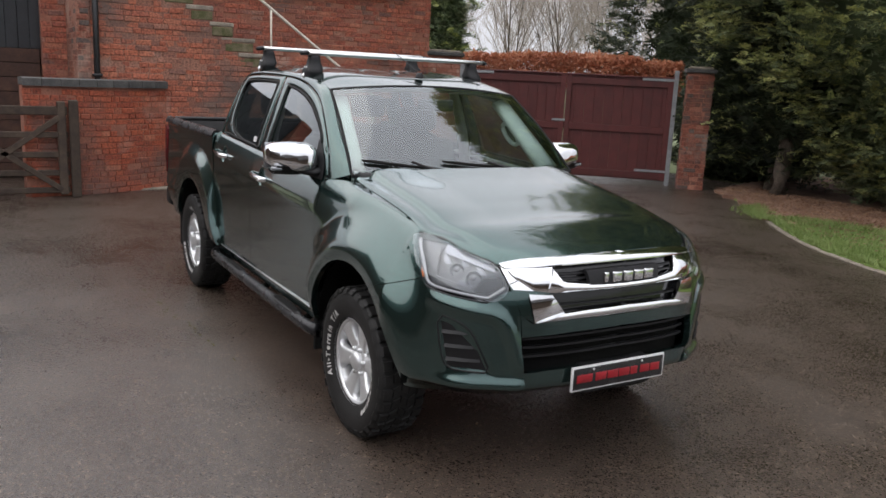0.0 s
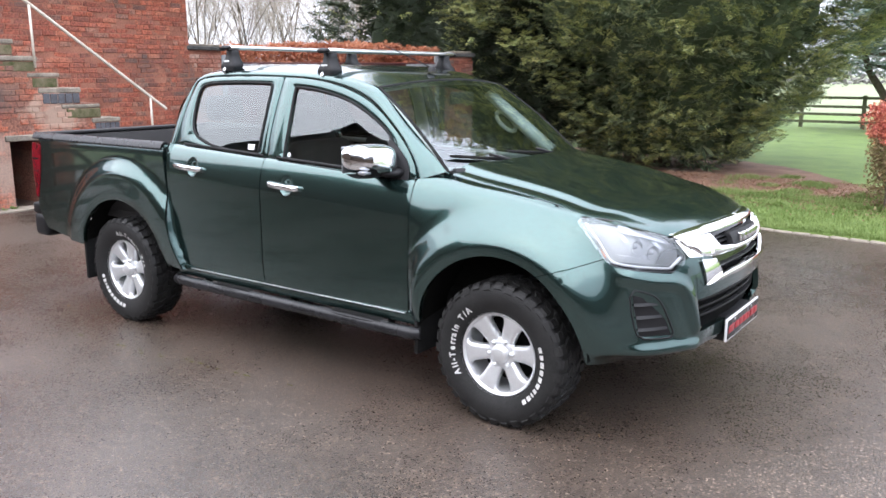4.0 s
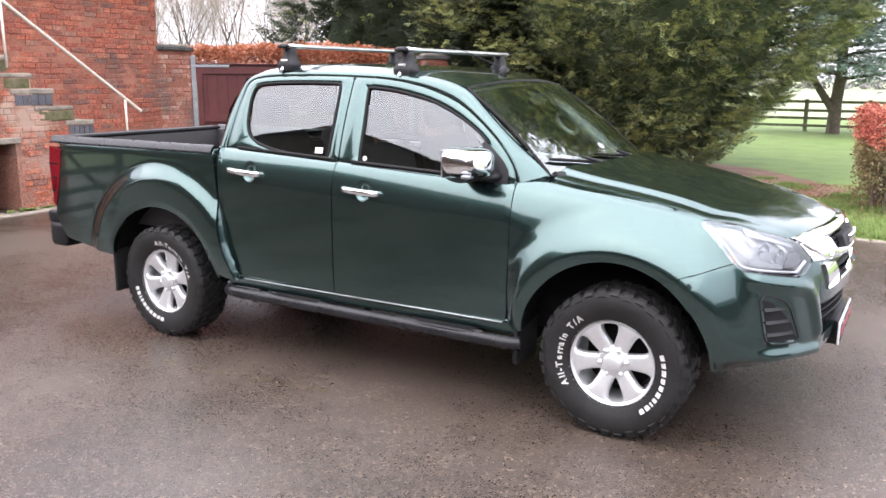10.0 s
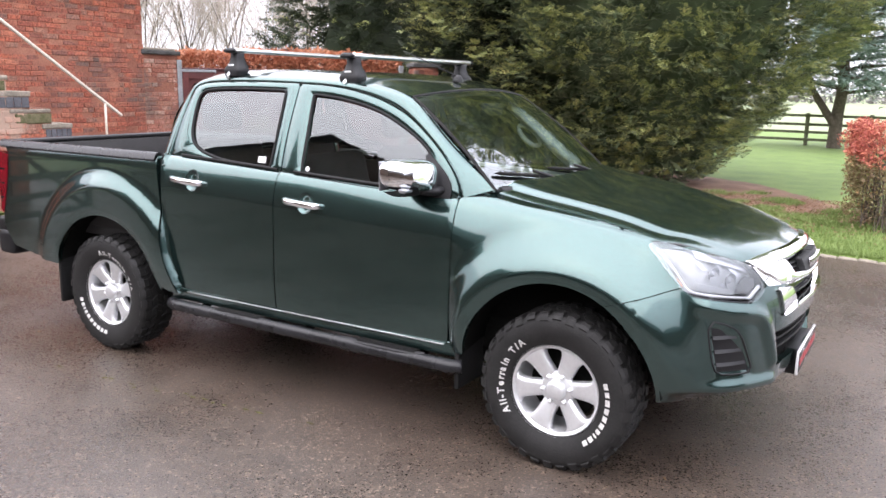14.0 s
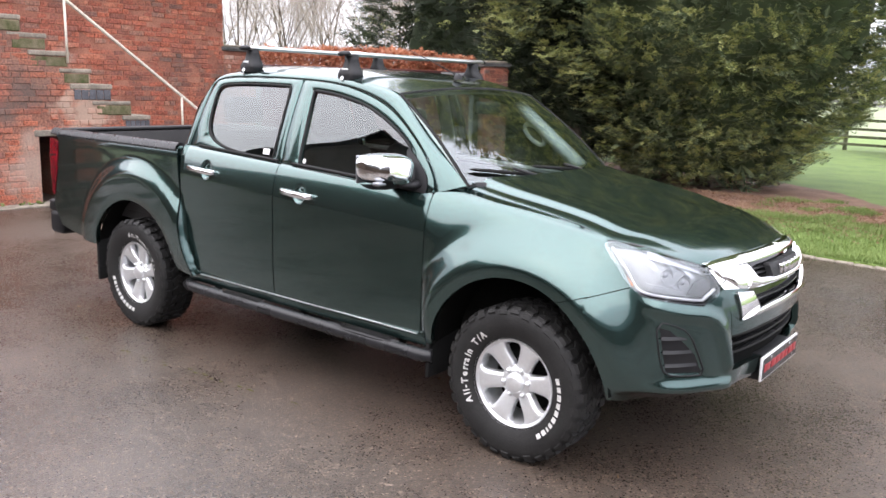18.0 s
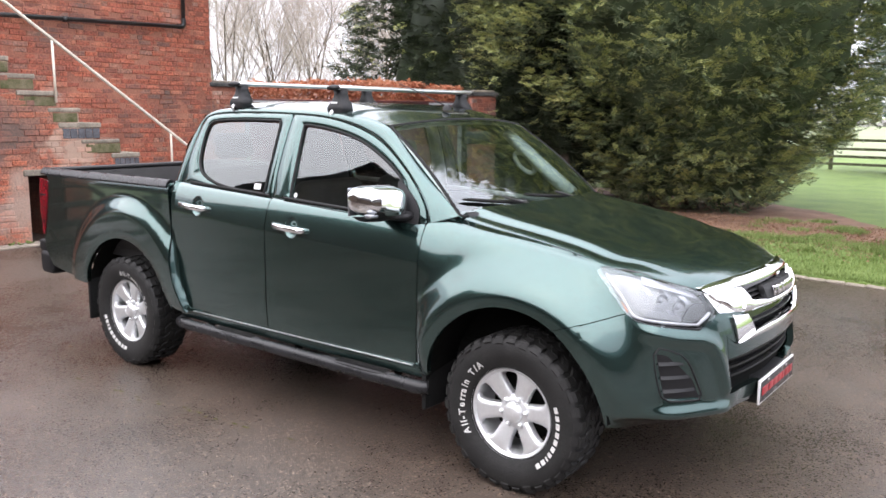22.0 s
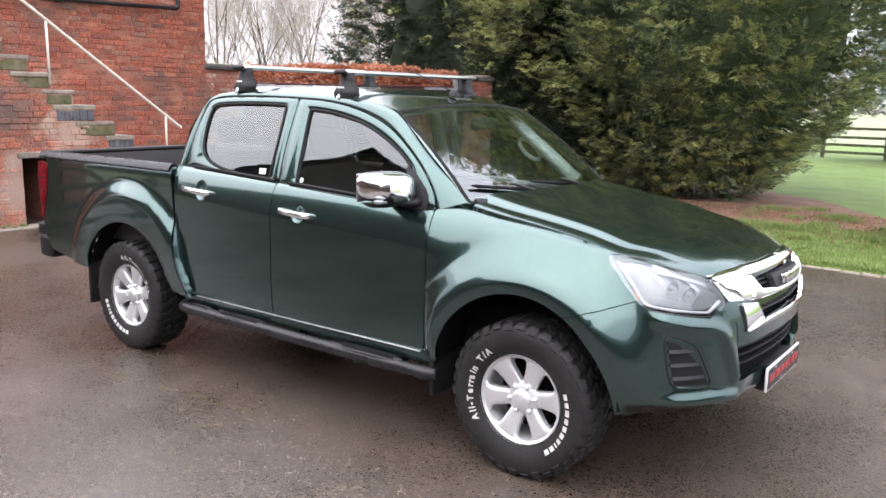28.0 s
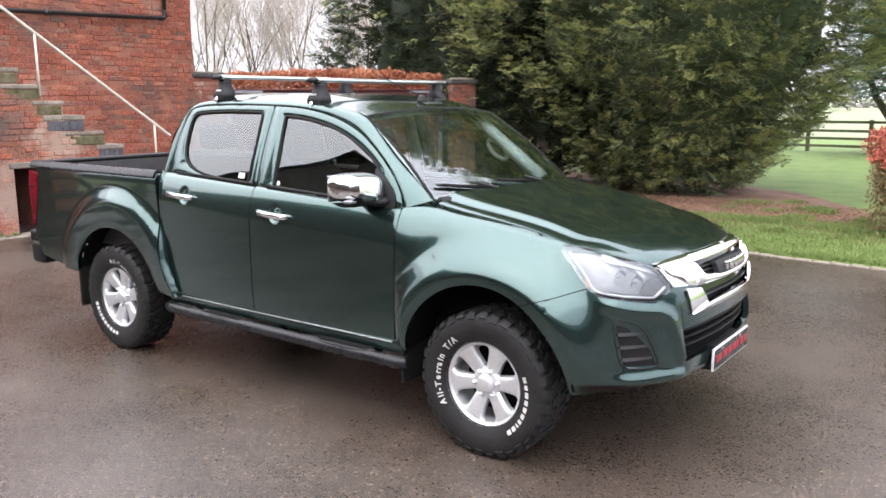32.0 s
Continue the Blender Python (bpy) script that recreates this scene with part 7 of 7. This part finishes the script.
def on_arc(d):
    t = min(max(d / arc_len, 0), 1) * 199
    i = min(int(t), 198)
    a, b = ARC[i], ARC[i + 1]
    f = t - i
    return a[0] + (b[0] - a[0]) * f, a[1] + (b[1] - a[1]) * f, math.atan2(b[1] - a[1], b[0] - a[0])


def arc_pose(y, z, out):
    x, yy, a = on_arc(y)
    return pose(x, yy, z, 0, 0, math.degrees(a) - 90) @ pose(out, 0, 0)


bm = bmesh.new()
sheet_bm([[(d, z) for d in np.linspace(0, arc_len, 24)] for z in (0.0, 0.7, 1.40)], lambda d, z, o=0.0: Vector(on_arc(d)[:2] + (z,)) + Vector((-math.sin(on_arc(d)[2]), math.cos(on_arc(d)[2]), 0)) * (0.010 - o), 0.21, bm)
part("mortar_core", bm, MORTAR, low, flat=True)
lay(low, "brick", brick_courses(0.0, arc_len, 0.004, 1.40, lambda y, z, l: True, random.Random(6), 0.5), 0, lambda y, z: True, BRICKRED, 51, arc_pose)
for k in range(9):
    d0, d1 = arc_len * k / 9, arc_len * (k + 1) / 9 - 0.008
    bm = sheet_bm([[(d, w) for d in np.linspace(d0, d1, 4)] for w in (0.04, -0.02, -0.12, -0.22, -0.28)],
                  lambda d, w, o=0.0: Vector(on_arc(d)[:2] + (1.49 + 0.012 * (w < 0.03 and w > -0.27) + o,)) + Vector((math.sin(on_arc(d)[2]), -math.cos(on_arc(d)[2]), 0)) * w, 0.09)
    part("coping_stone", bm, COPING, low, flat=True)

fgate = tagged(empty("field_gate"), "weathered grey timber field gate, closed", "gate")
GX = -6.42
for k, z in enumerate((0.10, 0.32, 0.55, 0.80, 1.10)):
    part("gate_bar", box_bm(GX - 0.012, -4.25, z - (0.055 if k == 4 else 0.038), GX + 0.014, -1.26, z + (0.055 if k == 4 else 0.038), 0.008, 1), OLDWOOD, fgate, flat=True)
for y in (-4.22, -1.33):
    part("gate_stile", box_bm(GX - 0.035, y - 0.05, 0.04, GX + 0.035, y + 0.05, 1.22, 0.010, 1), OLDWOOD, fgate, flat=True)
for y0, z0, y1, z1 in ((-4.2, 0.10, -2.75, 1.10), (-1.35, 0.10, -2.72, 1.10), (-1.36, 1.02, -2.6, 0.12)):
    b = part("gate_brace", box_bm(-0.011, -math.dist((y0, z0), (y1, z1)) / 2, -0.036, 0.011, math.dist((y0, z0), (y1, z1)) / 2, 0.036, 0.006, 1), OLDWOOD, fgate, flat=True)
    b.matrix_local = pose(GX + 0.028, (y0 + y1) / 2, (z0 + z1) / 2, math.degrees(math.atan2(z1 - z0, y1 - y0)))
tagged(part("gate_post", box_bm(GX - 0.06, -1.24, 0, GX + 0.05, -1.13, 1.24, 0.012, 1), OLDWOOD, flat=True), "square weathered timber gate post", "gate post")

# ---- barns across the yard, met in reflections, and one added block ----
gable = tagged(empty("gabled_barn"), "dark timber barn whose gable faces the yard", "barn")
gb = bmesh.new()
front = [gb.verts.new(v) for v in ((-12.8, -9.6, 0), (-3.8, -9.6, 0), (-3.8, -9.6, 4.3), (-8.3, -9.6, 7.5), (-12.8, -9.6, 4.3))]
rear = [gb.verts.new((v.co.x, -11.5, v.co.z)) for v in front]
gb.faces.new(front)
gb.faces.new(rear[::-1])
for i in range(5):
    gb.faces.new((front[i], rear[i], rear[(i + 1) % 5], front[(i + 1) % 5]))
bmesh.ops.recalc_face_normals(gb, faces=gb.faces[:])
part("barn_wall", gb, OLDWOOD, gable, flat=True)
for xa, xb in ((-13.2, -8.3), (-3.4, -8.3)):
    gr = bmesh.new()
    gr.faces.new([gr.verts.new(v) for v in ((xa, -9.3, 4.02), (xb, -9.3, 7.62), (xb, -11.6, 7.62), (xa, -11.6, 4.02))])
    bmesh.ops.solidify(gr, geom=gr.faces[:], thickness=0.10)
    part("barn_roof", gr, SLATE, gable, flat=True)
part("barn_door", box_bm(-9.6, -9.62, 0, -7.0, -9.57, 2.6, 0.01), BROWNBOARD, gable, flat=True)
barn = tagged(empty("barn_opposite"), "long dark timber barn with a slate roof across the yard", "barn")
# length is made up, so the doors mirror no green pasture
part("barn_wall", box_bm(-22.0, -18.0, 0, 18.0, -12.0, 2.8), OLDWOOD, barn, flat=True)
bm = bmesh.new()
for q in (((-22.3, -11.7, 2.7), (18.3, -11.7, 2.7), (18.3, -15.0, 5.4), (-22.3, -15.0, 5.4)), ((-22.3, -15.0, 5.4), (18.3, -15.0, 5.4), (18.3, -18.3, 2.7), (-22.3, -18.3, 2.7))):
    bm.faces.new([bm.verts.new(v) for v in q])
bmesh.ops.solidify(bm, geom=bm.faces[:], thickness=0.12)
part("barn_roof", bm, SLATE, barn, flat=True)
# no known building: added to keep bright sky out of the truck's reflections
wing = tagged(empty("barn_wing"), "unseen dark pitched-roof block added to cut sky reflections", "barn")
part("barn_wall", box_bm(17.0, -11.6, 0, 22.0, 2.5, 2.6), OLDWOOD, wing, flat=True)
bm = bmesh.new()
for q in (((16.7, -11.6, 2.5), (16.7, 2.8, 2.5), (19.5, 2.8, 4.4), (19.5, -11.6, 4.4)), ((19.5, -11.6, 4.4), (19.5, 2.8, 4.4), (22.3, 2.8, 2.5), (22.3, -11.6, 2.5))):
    bm.faces.new([bm.verts.new(v) for v in q])
bmesh.ops.solidify(bm, geom=bm.faces[:], thickness=0.12)
part("barn_roof", bm, SLATE, wing, flat=True)
for k in range(5):
    x = -7.0 + 4.4 * k
    part("barn_door", box_bm(x, -12.03, 0, x + 2.2, -11.97, 2.4, 0.01), OLDWOOD, barn, flat=True)

# ---- trees, hedges, fence ----
def limb_mesh(segments, sides=5):
    """Tapered prisms for a list of (a, b, ra, rb)."""
    verts, faces = [], []
    for a, b, ra, rb in segments:
        a, b = Vector(a), Vector(b)
        d = (b - a).normalized()
        u = d.cross(Vector((0.3, 0.1, 1))).normalized()
        v = u.cross(d)
        n = len(verts)
        for p, r in ((a, ra), (b, rb)):
            verts += [tuple(p + (u * math.cos(t) + v * math.sin(t)) * r) for t in (2 * math.pi * k / sides for k in range(sides))]
        faces += [(n + k, n + (k + 1) % sides, n + sides + (k + 1) % sides, n + sides + k) for k in range(sides)]
    return verts, faces


def bare_tree(x, y, h, seed, spread=0.5, fine=5):
    """A leafless winter tree: trunk, forking limbs and thin twigs."""
    rng = random.Random(seed)
    tree = tagged(empty("bare_tree", at=(x, y, 0)), "leafless winter tree beyond the gate, fine twigs paled for mist", "tree", "bare trees beyond the gate")
    trunk, twigs = [], []

    def grow(p, d, length, r, level):
        steps = 4 if level < 3 else 3
        for k in range(steps):
            d2 = (d + Vector((rng.gauss(0, 0.12), rng.gauss(0, 0.12), rng.gauss(0.07, 0.06)))).normalized()
            q = p + d2 * length / steps
            (trunk if level < 2 else twigs).append((tuple(p), tuple(q), r, r * 0.82))
            r *= 0.82
            if level < fine:
                for _ in range(2 if level < 2 else 1):
                    side = Vector((rng.gauss(0, 1), rng.gauss(0, 1), rng.uniform(-0.1, 0.6))).normalized()
                    grow(q, (d2 * (1 - spread) + side * spread).normalized(), length * rng.uniform(0.42, 0.68), max(r * 0.6, 0.0075), level + 1)
            p, d = q, d2
    grow(Vector((0, 0, 0)), Vector((0, 0, 1)), h * 0.50, h * 0.0050, 0)
    v, f = limb_mesh(trunk, 6)
    raw_part("trunk", v, f, BARK, tree, is_smooth=True)
    v, f = limb_mesh(twigs, 3)
    tagged(raw_part("fine_branching", v, f, TWIG, tree), kind="stuff")
    return tree


rt = random.Random(4)
for k in range(28):
    along_row, deep = -7.5 + 15.0 * k / 27 + rt.uniform(-0.5, 0.5), rt.uniform(0, 14)
    bare_tree(-20.5 + 0.70 * along_row - 0.72 * deep, 19.0 + 0.71 * along_row + 0.70 * deep, rt.uniform(8.5, 12.5), 60 + k, rt.uniform(0.34, 0.46), 4)


def spray(rng, p, d, size, out):
    """A flat fan of pointed leaflets at p that points along d."""
    side = d.cross(Vector((rng.gauss(0, 0.35), rng.gauss(0, 0.35), 1))).normalized()
    for a in (-0.62, 0.0, 0.62):
        e = (d * math.cos(a) + side * math.sin(a)).normalized()
        w = d.cross(e)
        w = (side * math.cos(a) - d * math.sin(a)) * size * 0.10
        l = size * rng.uniform(0.7, 1.1) * (1 - 0.25 * abs(a))
        lift = Vector((0, 0, rng.uniform(-0.25, 0.15) * size))
        m = p + e * l * 0.5
        out.append((tuple(p), tuple(m + w), tuple(p + e * l + lift), tuple(m - w)))


def plume(rng, p, d, length, out):
    """A feathery frond at p along d: short pointed leaflets in two rows and one at the tip."""
    side = d.cross(Vector((rng.gauss(0, 0.45), rng.gauss(0, 0.45), 1))).normalized()
    flat = side.cross(d)
    n = 6
    for k in range(n):
        t = (k + 0.4) / n
        base = p + d * length * t - flat * 0.10 * length * t * t
        l = length * (0.34 - 0.16 * t) * rng.uniform(0.8, 1.25)
        for sg in (-1, 1):
            e = (d * 0.72 + side * sg * 0.75 + flat * rng.gauss(0, 0.22)).normalized()
            w = e.cross(flat).normalized() * l * 0.19
            m = base + e * l * 0.5
            out.append((tuple(base), tuple(m + w), tuple(base + e * l), tuple(m - w)))
    base = p + d * length * 0.82 - flat * 0.08 * length
    w = side * length * 0.05
    out.append((tuple(base), tuple(base + d * length * 0.1 + w), tuple(base + d * length * 0.26), tuple(base + d * length * 0.1 - w)))


def polys_to(name, polys, material, parent):
    verts, faces = [], []
    for poly in polys:
        n = len(verts)
        verts.extend(poly)
        faces.append(tuple(range(n, n + len(poly))))
    return tagged(raw_part(name, verts, faces, material, parent), kind="stuff")


def conifer(name, cx, cy, table, boughs, seed, label, size=0.13, front=None, sprays=34, core=0.70, squash=1.0, trunk_r=0.16, trunks=((0, 0),), bright=0.6, leaf=YEW):
    """A broad clipped-looking conifer: boughs of drooping sprays round a dark heart. table: heights and radii."""
    rng = random.Random(seed)
    tree = tagged(empty(name, at=(cx, cy, 0)), label, "tree")
    hs, rs = [a for a, _ in table], [b for _, b in table]
    top = hs[-1]
    polys, tips = [], []
    made = 0
    while made < boughs:
        z = rng.uniform(hs[0], 6.5) if rng.random() < 0.68 else rng.uniform(6.5, top)
        th = rng.uniform(0, 6.28)
        if front is not None and math.cos(th - front) < -0.35 and rng.random() < 0.7:
            continue
        r = lerp_table(z, hs, rs)
        if rng.random() > r / max(rs) + 0.25:
            continue
        r *= 1 + 0.15 * noise.noise(Vector((math.cos(th) * 2.2, math.sin(th) * 2.2, z * 1.1 + seed))) + 0.11 * noise.noise(Vector((th * 6, z * 2.6, seed)))
        r += rng.gauss(-0.06, 0.16)
        made += 1
        o = Vector((math.cos(th), math.sin(th) * squash, 0))
        d = (o + Vector((rng.gauss(0, 0.25), rng.gauss(0, 0.25), rng.uniform(-0.25, 0.40)))).normalized()
        tip = Vector((o.x * r, o.y * r, z))
        length = rng.uniform(0.4, 0.85)
        side = d.cross(Vector((0, 0, 1))).normalized()
        for _ in range(sprays):
            t, dz = rng.random() ** 0.6, rng.gauss(0, 0.050)
            q = tip - d * length * (1 - t) + side * rng.gauss(0, 0.17) * (1.25 - t) + Vector((0, 0, dz - 0.10 * (1 - t)))
            e = (d + side * rng.gauss(0, 0.50) + Vector((0, 0, rng.gauss(0.05, 0.30)))).normalized()
            # paler leaf outside and on top: young tips, and painted light on boughs
            plume(rng, q - e * size, e, 2.0 * size * rng.uniform(0.7, 1.3), tips if t > 0.45 and dz > -0.03 and rng.random() < bright else polys)
    polys_to("crown", polys, leaf, tree)
    polys_to("young_lit_growth", tips, TIPS, tree)
    # dark heart that closes the view through the crown
    bm = bmesh.new()
    rows = []
    for z in np.linspace(hs[0] + 0.1, top * 0.97, 22):
        r = lerp_table(float(z), hs, rs) * (core + 0.22 * smooth(5.0, 7.0, z))
        rows.append([bm.verts.new((r * (1 + 0.16 * noise.noise(Vector((math.cos(a) * 3, math.sin(a) * 3, z)))) * math.cos(a), r * squash * (1 + 0.16 * noise.noise(Vector((math.cos(a) * 3, math.sin(a) * 3, z)))) * math.sin(a), z)) for a in np.linspace(0, 2 * math.pi, 33)[:-1]])
    for a, b in zip(rows, rows[1:]):
        for i in range(32):
            bm.faces.new((a[i], a[(i + 1) % 32], b[(i + 1) % 32], b[i]))
    # ragged inner boughs that cover the heart
    inner = []
    for _ in range(1800):
        z = rng.uniform(hs[0], min(top, 8.0)) if rng.random() < 0.8 else rng.uniform(hs[0], top)
        a, r = rng.uniform(0, 6.28), lerp_table(z, hs, rs) * (core + 0.22 * smooth(5.0, 7.0, z)) * rng.uniform(0.96, 1.10)
        q = Vector((r * math.cos(a), r * squash * math.sin(a), z))
        for _ in range(3):
            e = Vector((math.cos(a) + rng.gauss(0, 0.6), math.sin(a) + rng.gauss(0, 0.6), rng.gauss(0, 0.45))).normalized()
            spray(rng, q + Vector((rng.gauss(0, 0.1), rng.gauss(0, 0.1), rng.gauss(0, 0.1))), e, rng.uniform(0.22, 0.42), inner)
    polys_to("inner_foliage", inner, leaf, tree)
    part("inner_growth", bm, leaf, tree)
    for dx, dy in trunks:
        part("trunk", tube_bm([(dx, dy, -0.02), (dx + 0.03, dy, 0.4), (dx * 0.9, dy * 0.9, 1.2), (dx * 0.6, dy * 0.6, 2.6), (0, 0, top * 0.7)], [trunk_r * 1.35, trunk_r, trunk_r * 0.85, trunk_r * 0.6, 0.04], 10), BARK, tree)
    return tree


conifer("yew_tree", -2.05, 10.95, [(0.22, 1.45), (0.5, 1.70), (1.0, 2.15), (1.6, 2.65), (2.3, 3.25), (3.0, 3.95), (4.0, 4.45), (5.0, 4.9), (6.5, 5.4), (8.0, 5.65), (10.0, 5.5), (12.0, 5.0), (14.0, 4.0), (16.0, 2.4), (17.3, 0.2)], 3300, 71, "broad dark green conifer with yellow-green tips beside the drive", 0.088, -1.2, 17, 0.64, 0.95, 0.17, ((0.1, -0.4), (-0.5, -0.3)), 0.9)
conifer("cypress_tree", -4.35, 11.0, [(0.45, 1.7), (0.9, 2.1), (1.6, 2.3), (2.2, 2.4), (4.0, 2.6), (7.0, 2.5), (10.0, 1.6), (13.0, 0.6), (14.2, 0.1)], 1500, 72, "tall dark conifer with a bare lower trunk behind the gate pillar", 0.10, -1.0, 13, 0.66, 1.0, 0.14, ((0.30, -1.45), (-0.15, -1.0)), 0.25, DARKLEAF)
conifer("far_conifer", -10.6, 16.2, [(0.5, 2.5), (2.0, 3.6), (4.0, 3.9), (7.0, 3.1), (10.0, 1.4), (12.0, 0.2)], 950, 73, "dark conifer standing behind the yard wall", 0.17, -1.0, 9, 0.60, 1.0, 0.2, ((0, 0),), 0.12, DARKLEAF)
conifer("evergreen_tree", -21.0, 12.6, [(0.5, 0.8), (3.0, 1.15), (6.0, 1.05), (9.0, 0.2)], 160, 75, "rounded evergreen far behind the barn", 0.24, -0.5, 9, 0.45, 1.0, 0.2)


def cedar(x, y, seed):
    rng = random.Random(seed)
    tree = tagged(empty("cedar_tree", at=(x, y, 0)), "blue-green cedar with level boughs before the fence", "tree")
    segs, polys = [], []
    p = Vector((0, 0, -0.05))
    r = 0.21
    for k in range(9):
        q = Vector((0.10 * math.sin(k * 1.3), 0.08 * math.cos(k), 0.95 * (k + 1)))
        segs.append((tuple(p), tuple(q), r, r * 0.88))
        r *= 0.88
        p = q
    segs.append(((-0.05, 0, 0.75), (-0.75, 0.1, 1.75), 0.13, 0.10))
    segs.append(((-0.75, 0.1, 1.75), (-1.15, 0.1, 2.9), 0.10, 0.07))
    for k in range(70):
        z = 1.7 + 6.8 * (k / 70) ** 0.9
        th = k * 2.39996 + rng.uniform(-0.3, 0.3)
        reach = (4.6 - 0.38 * z) * rng.uniform(0.55, 1.05)
        d = Vector((math.cos(th), math.sin(th), 0.12))
        a = Vector((0, 0, z))
        n = 7
        for i in range(n):
            b = Vector((d.x * reach * (i + 1) / n, d.y * reach * (i + 1) / n, z + 0.35 * math.sin((i + 1) / n * 1.6) - 0.30 * ((i + 1) / n) ** 2 + rng.gauss(0, 0.03)))
            segs.append((tuple(a), tuple(b), 0.055 * (1 - i / n) + 0.012, 0.055 * (1 - (i + 1) / n) + 0.010))
            if i > 0:
                side = d.cross(Vector((0, 0, 1))).normalized()
                for _ in range(44):
                    w = rng.gauss(0, 0.42) * (1.15 - 0.6 * i / n)
                    q = a.lerp(b, rng.random()) + side * w + Vector((0, 0, rng.gauss(-0.04, 0.13) - 0.10 * abs(w)))
                    e = (d * 0.6 + side * math.copysign(0.8, w) + Vector((0, 0, rng.gauss(-0.10, 0.25)))).normalized()
                    spray(rng, q, e, rng.uniform(0.14, 0.30), polys)
            a = b
    v, f = limb_mesh(segs, 7)
    raw_part("trunk", v, f, BARK, tree, is_smooth=True)
    polys_to("crown", polys, CEDAR, tree)


# added backing: closes the view under the cypress with dark foliage
conifer("evergreen_backing", -6.6, 11.6, [(0.05, 1.3), (0.8, 1.8), (1.6, 1.6), (2.4, 0.9), (2.9, 0.1)], 520, 76, "low dark evergreen foliage added as backing behind the gate pillar", 0.12, -0.6, 10, 0.6, 0.8, 0.06, ((0, 0),), 0.1, DARKLEAF)
cedar(0.05, 23.9, 81)


def leafy_hedge(name, count, where, material, label, seed, size, twigs=0, twig_box=None, low_leaf=None):
    rng = random.Random(seed)
    h = tagged(empty(name), label, "hedge")
    polys = []
    for _ in range(count):
        p, up = where(rng)
        d = Vector((rng.gauss(0, 1), rng.gauss(0, 1), rng.gauss(0.3, 0.7))).normalized()
        side = d.cross(Vector((rng.gauss(0, 1), rng.gauss(0, 1), rng.gauss(0, 1)))).normalized()
        s = size * rng.uniform(0.6, 1.3)
        p = Vector(p)
        polys.append((tuple(p), tuple(p + d * s * 0.5 + side * s * 0.30), tuple(p + d * s), tuple(p + d * s * 0.5 - side * s * 0.30)))
    if low_leaf is None:
        polys_to("foliage", polys, material, h)
    else:
        cut = [(poly, poly[0][2] + 0.22 * noise.noise(Vector(poly[0]) * 3.0)) for poly in polys]
        polys_to("upper_foliage", [q for q, z in cut if z > 0.86], material, h)
        polys_to("lower_foliage", [q for q, z in cut if z <= 0.86], low_leaf, h)
    segs = []
    for _ in range(twigs):
        (x0, y0, z0), (x1, y1, z1) = twig_box
        a = Vector((rng.uniform(x0, x1), rng.uniform(y0, y1), z0))
        b = a + Vector((rng.gauss(0, 0.07), rng.gauss(0, 0.07), (z1 - z0) * rng.uniform(0.35, 0.62)))
        c = b + Vector((rng.gauss(0, 0.07), rng.gauss(0, 0.07), (z1 - z0) * rng.uniform(0.2, 0.45)))
        segs += [(tuple(a), tuple(b), 0.010, 0.007), (tuple(b), tuple(c), 0.007, 0.003)]
    if segs:
        v, f = limb_mesh(segs, 4)
        tagged(raw_part("stem_growth", v, f, BARK, h), kind="stuff")
    return h


back = Vector((-gdir.y, gdir.x, 0))


def behind_gate(rng):
    t, w = rng.uniform(-0.02, 1.03), rng.random()
    q = GA + gdir * glen * t + back * (0.25 + 0.75 * w)
    top = 2.16 + 0.10 * noise.noise(Vector((t * 7, w * 2, 3))) + 0.06 * noise.noise(Vector((t * 25, w * 6, 1))) + 0.10 * math.sin(min(t, 1) * 3.14)
    return (q.x, q.y, top - rng.random() ** 1.7 * 0.6), 1


leafy_hedge("beech_hedge", 17000, behind_gate, BEECH, "copper-leaved clipped hedge behind the maroon gate", 91, 0.065)


def in_red(rng):
    x, y = rng.uniform(1.92, 5.2), rng.uniform(7.05, 8.7)
    top = 1.33 + 0.12 * noise.noise(Vector((x * 2.5, y * 2.5, 5))) - 0.30 * smooth(2.30, 1.90, x)
    face = rng.random()
    z = top - rng.random() ** 1.7 * 1.25
    if face < 0.42:
        y = 7.05 + abs(rng.gauss(0, 0.10)) + 0.12 * noise.noise(Vector((x * 3, z * 3, 8))) + 0.25 * smooth(0.5, 0.1, z)
    elif face < 0.66:
        x = 1.93 + abs(rng.gauss(0, 0.12)) + 0.18 * noise.noise(Vector((y * 3, z * 3, 9))) + 0.20 * smooth(0.5, 0.1, z)
    if z < 0.50 and rng.random() < 0.40:
        z += 0.6
    return (x, y, z), 1


leafy_hedge("red_hedge", 26000, in_red, REDLEAF, "red and orange autumn hedge with bare brown base", 92, 0.042, 520, ((2.10, 7.2, 0.0), (5.0, 8.5, 1.18)), OLIVELEAF)

# post and rail fence
fence = tagged(empty("fence"), "grey-green timber post and rail fence across the lawn", "fence")
FY = 24.7
for k in range(-12, 9):
    x = -0.86 + 1.83 * k
    part("fence_post", box_bm(x - 0.06, FY - 0.05, -0.05, x + 0.06, FY + 0.05, 1.06, 0.012, 1), FENCEWOOD, fence, flat=True)
    for z in (0.22, 0.46, 0.70, 0.98):
        part("fence_rail", box_bm(x - 0.915, FY - 0.085, z - 0.042, x + 0.905, FY - 0.050, z + 0.042, 0.006, 1), FENCEWOOD, fence, flat=True)


def far_line(rng):
    x = rng.uniform(-160, 160)
    z = rng.random() ** 1.4 * (4.5 + 2.5 * noise.noise(Vector((x * 0.05, 0, 2))) + 1.5 * noise.noise(Vector((x * 0.3, 0, 4))))
    return (x, 150 + rng.uniform(-3, 3), z), 1


leafy_hedge("far_hedgerow", 16000, far_line, FARTWIG, "distant bare hedgerow across the fields", 93, 0.9)
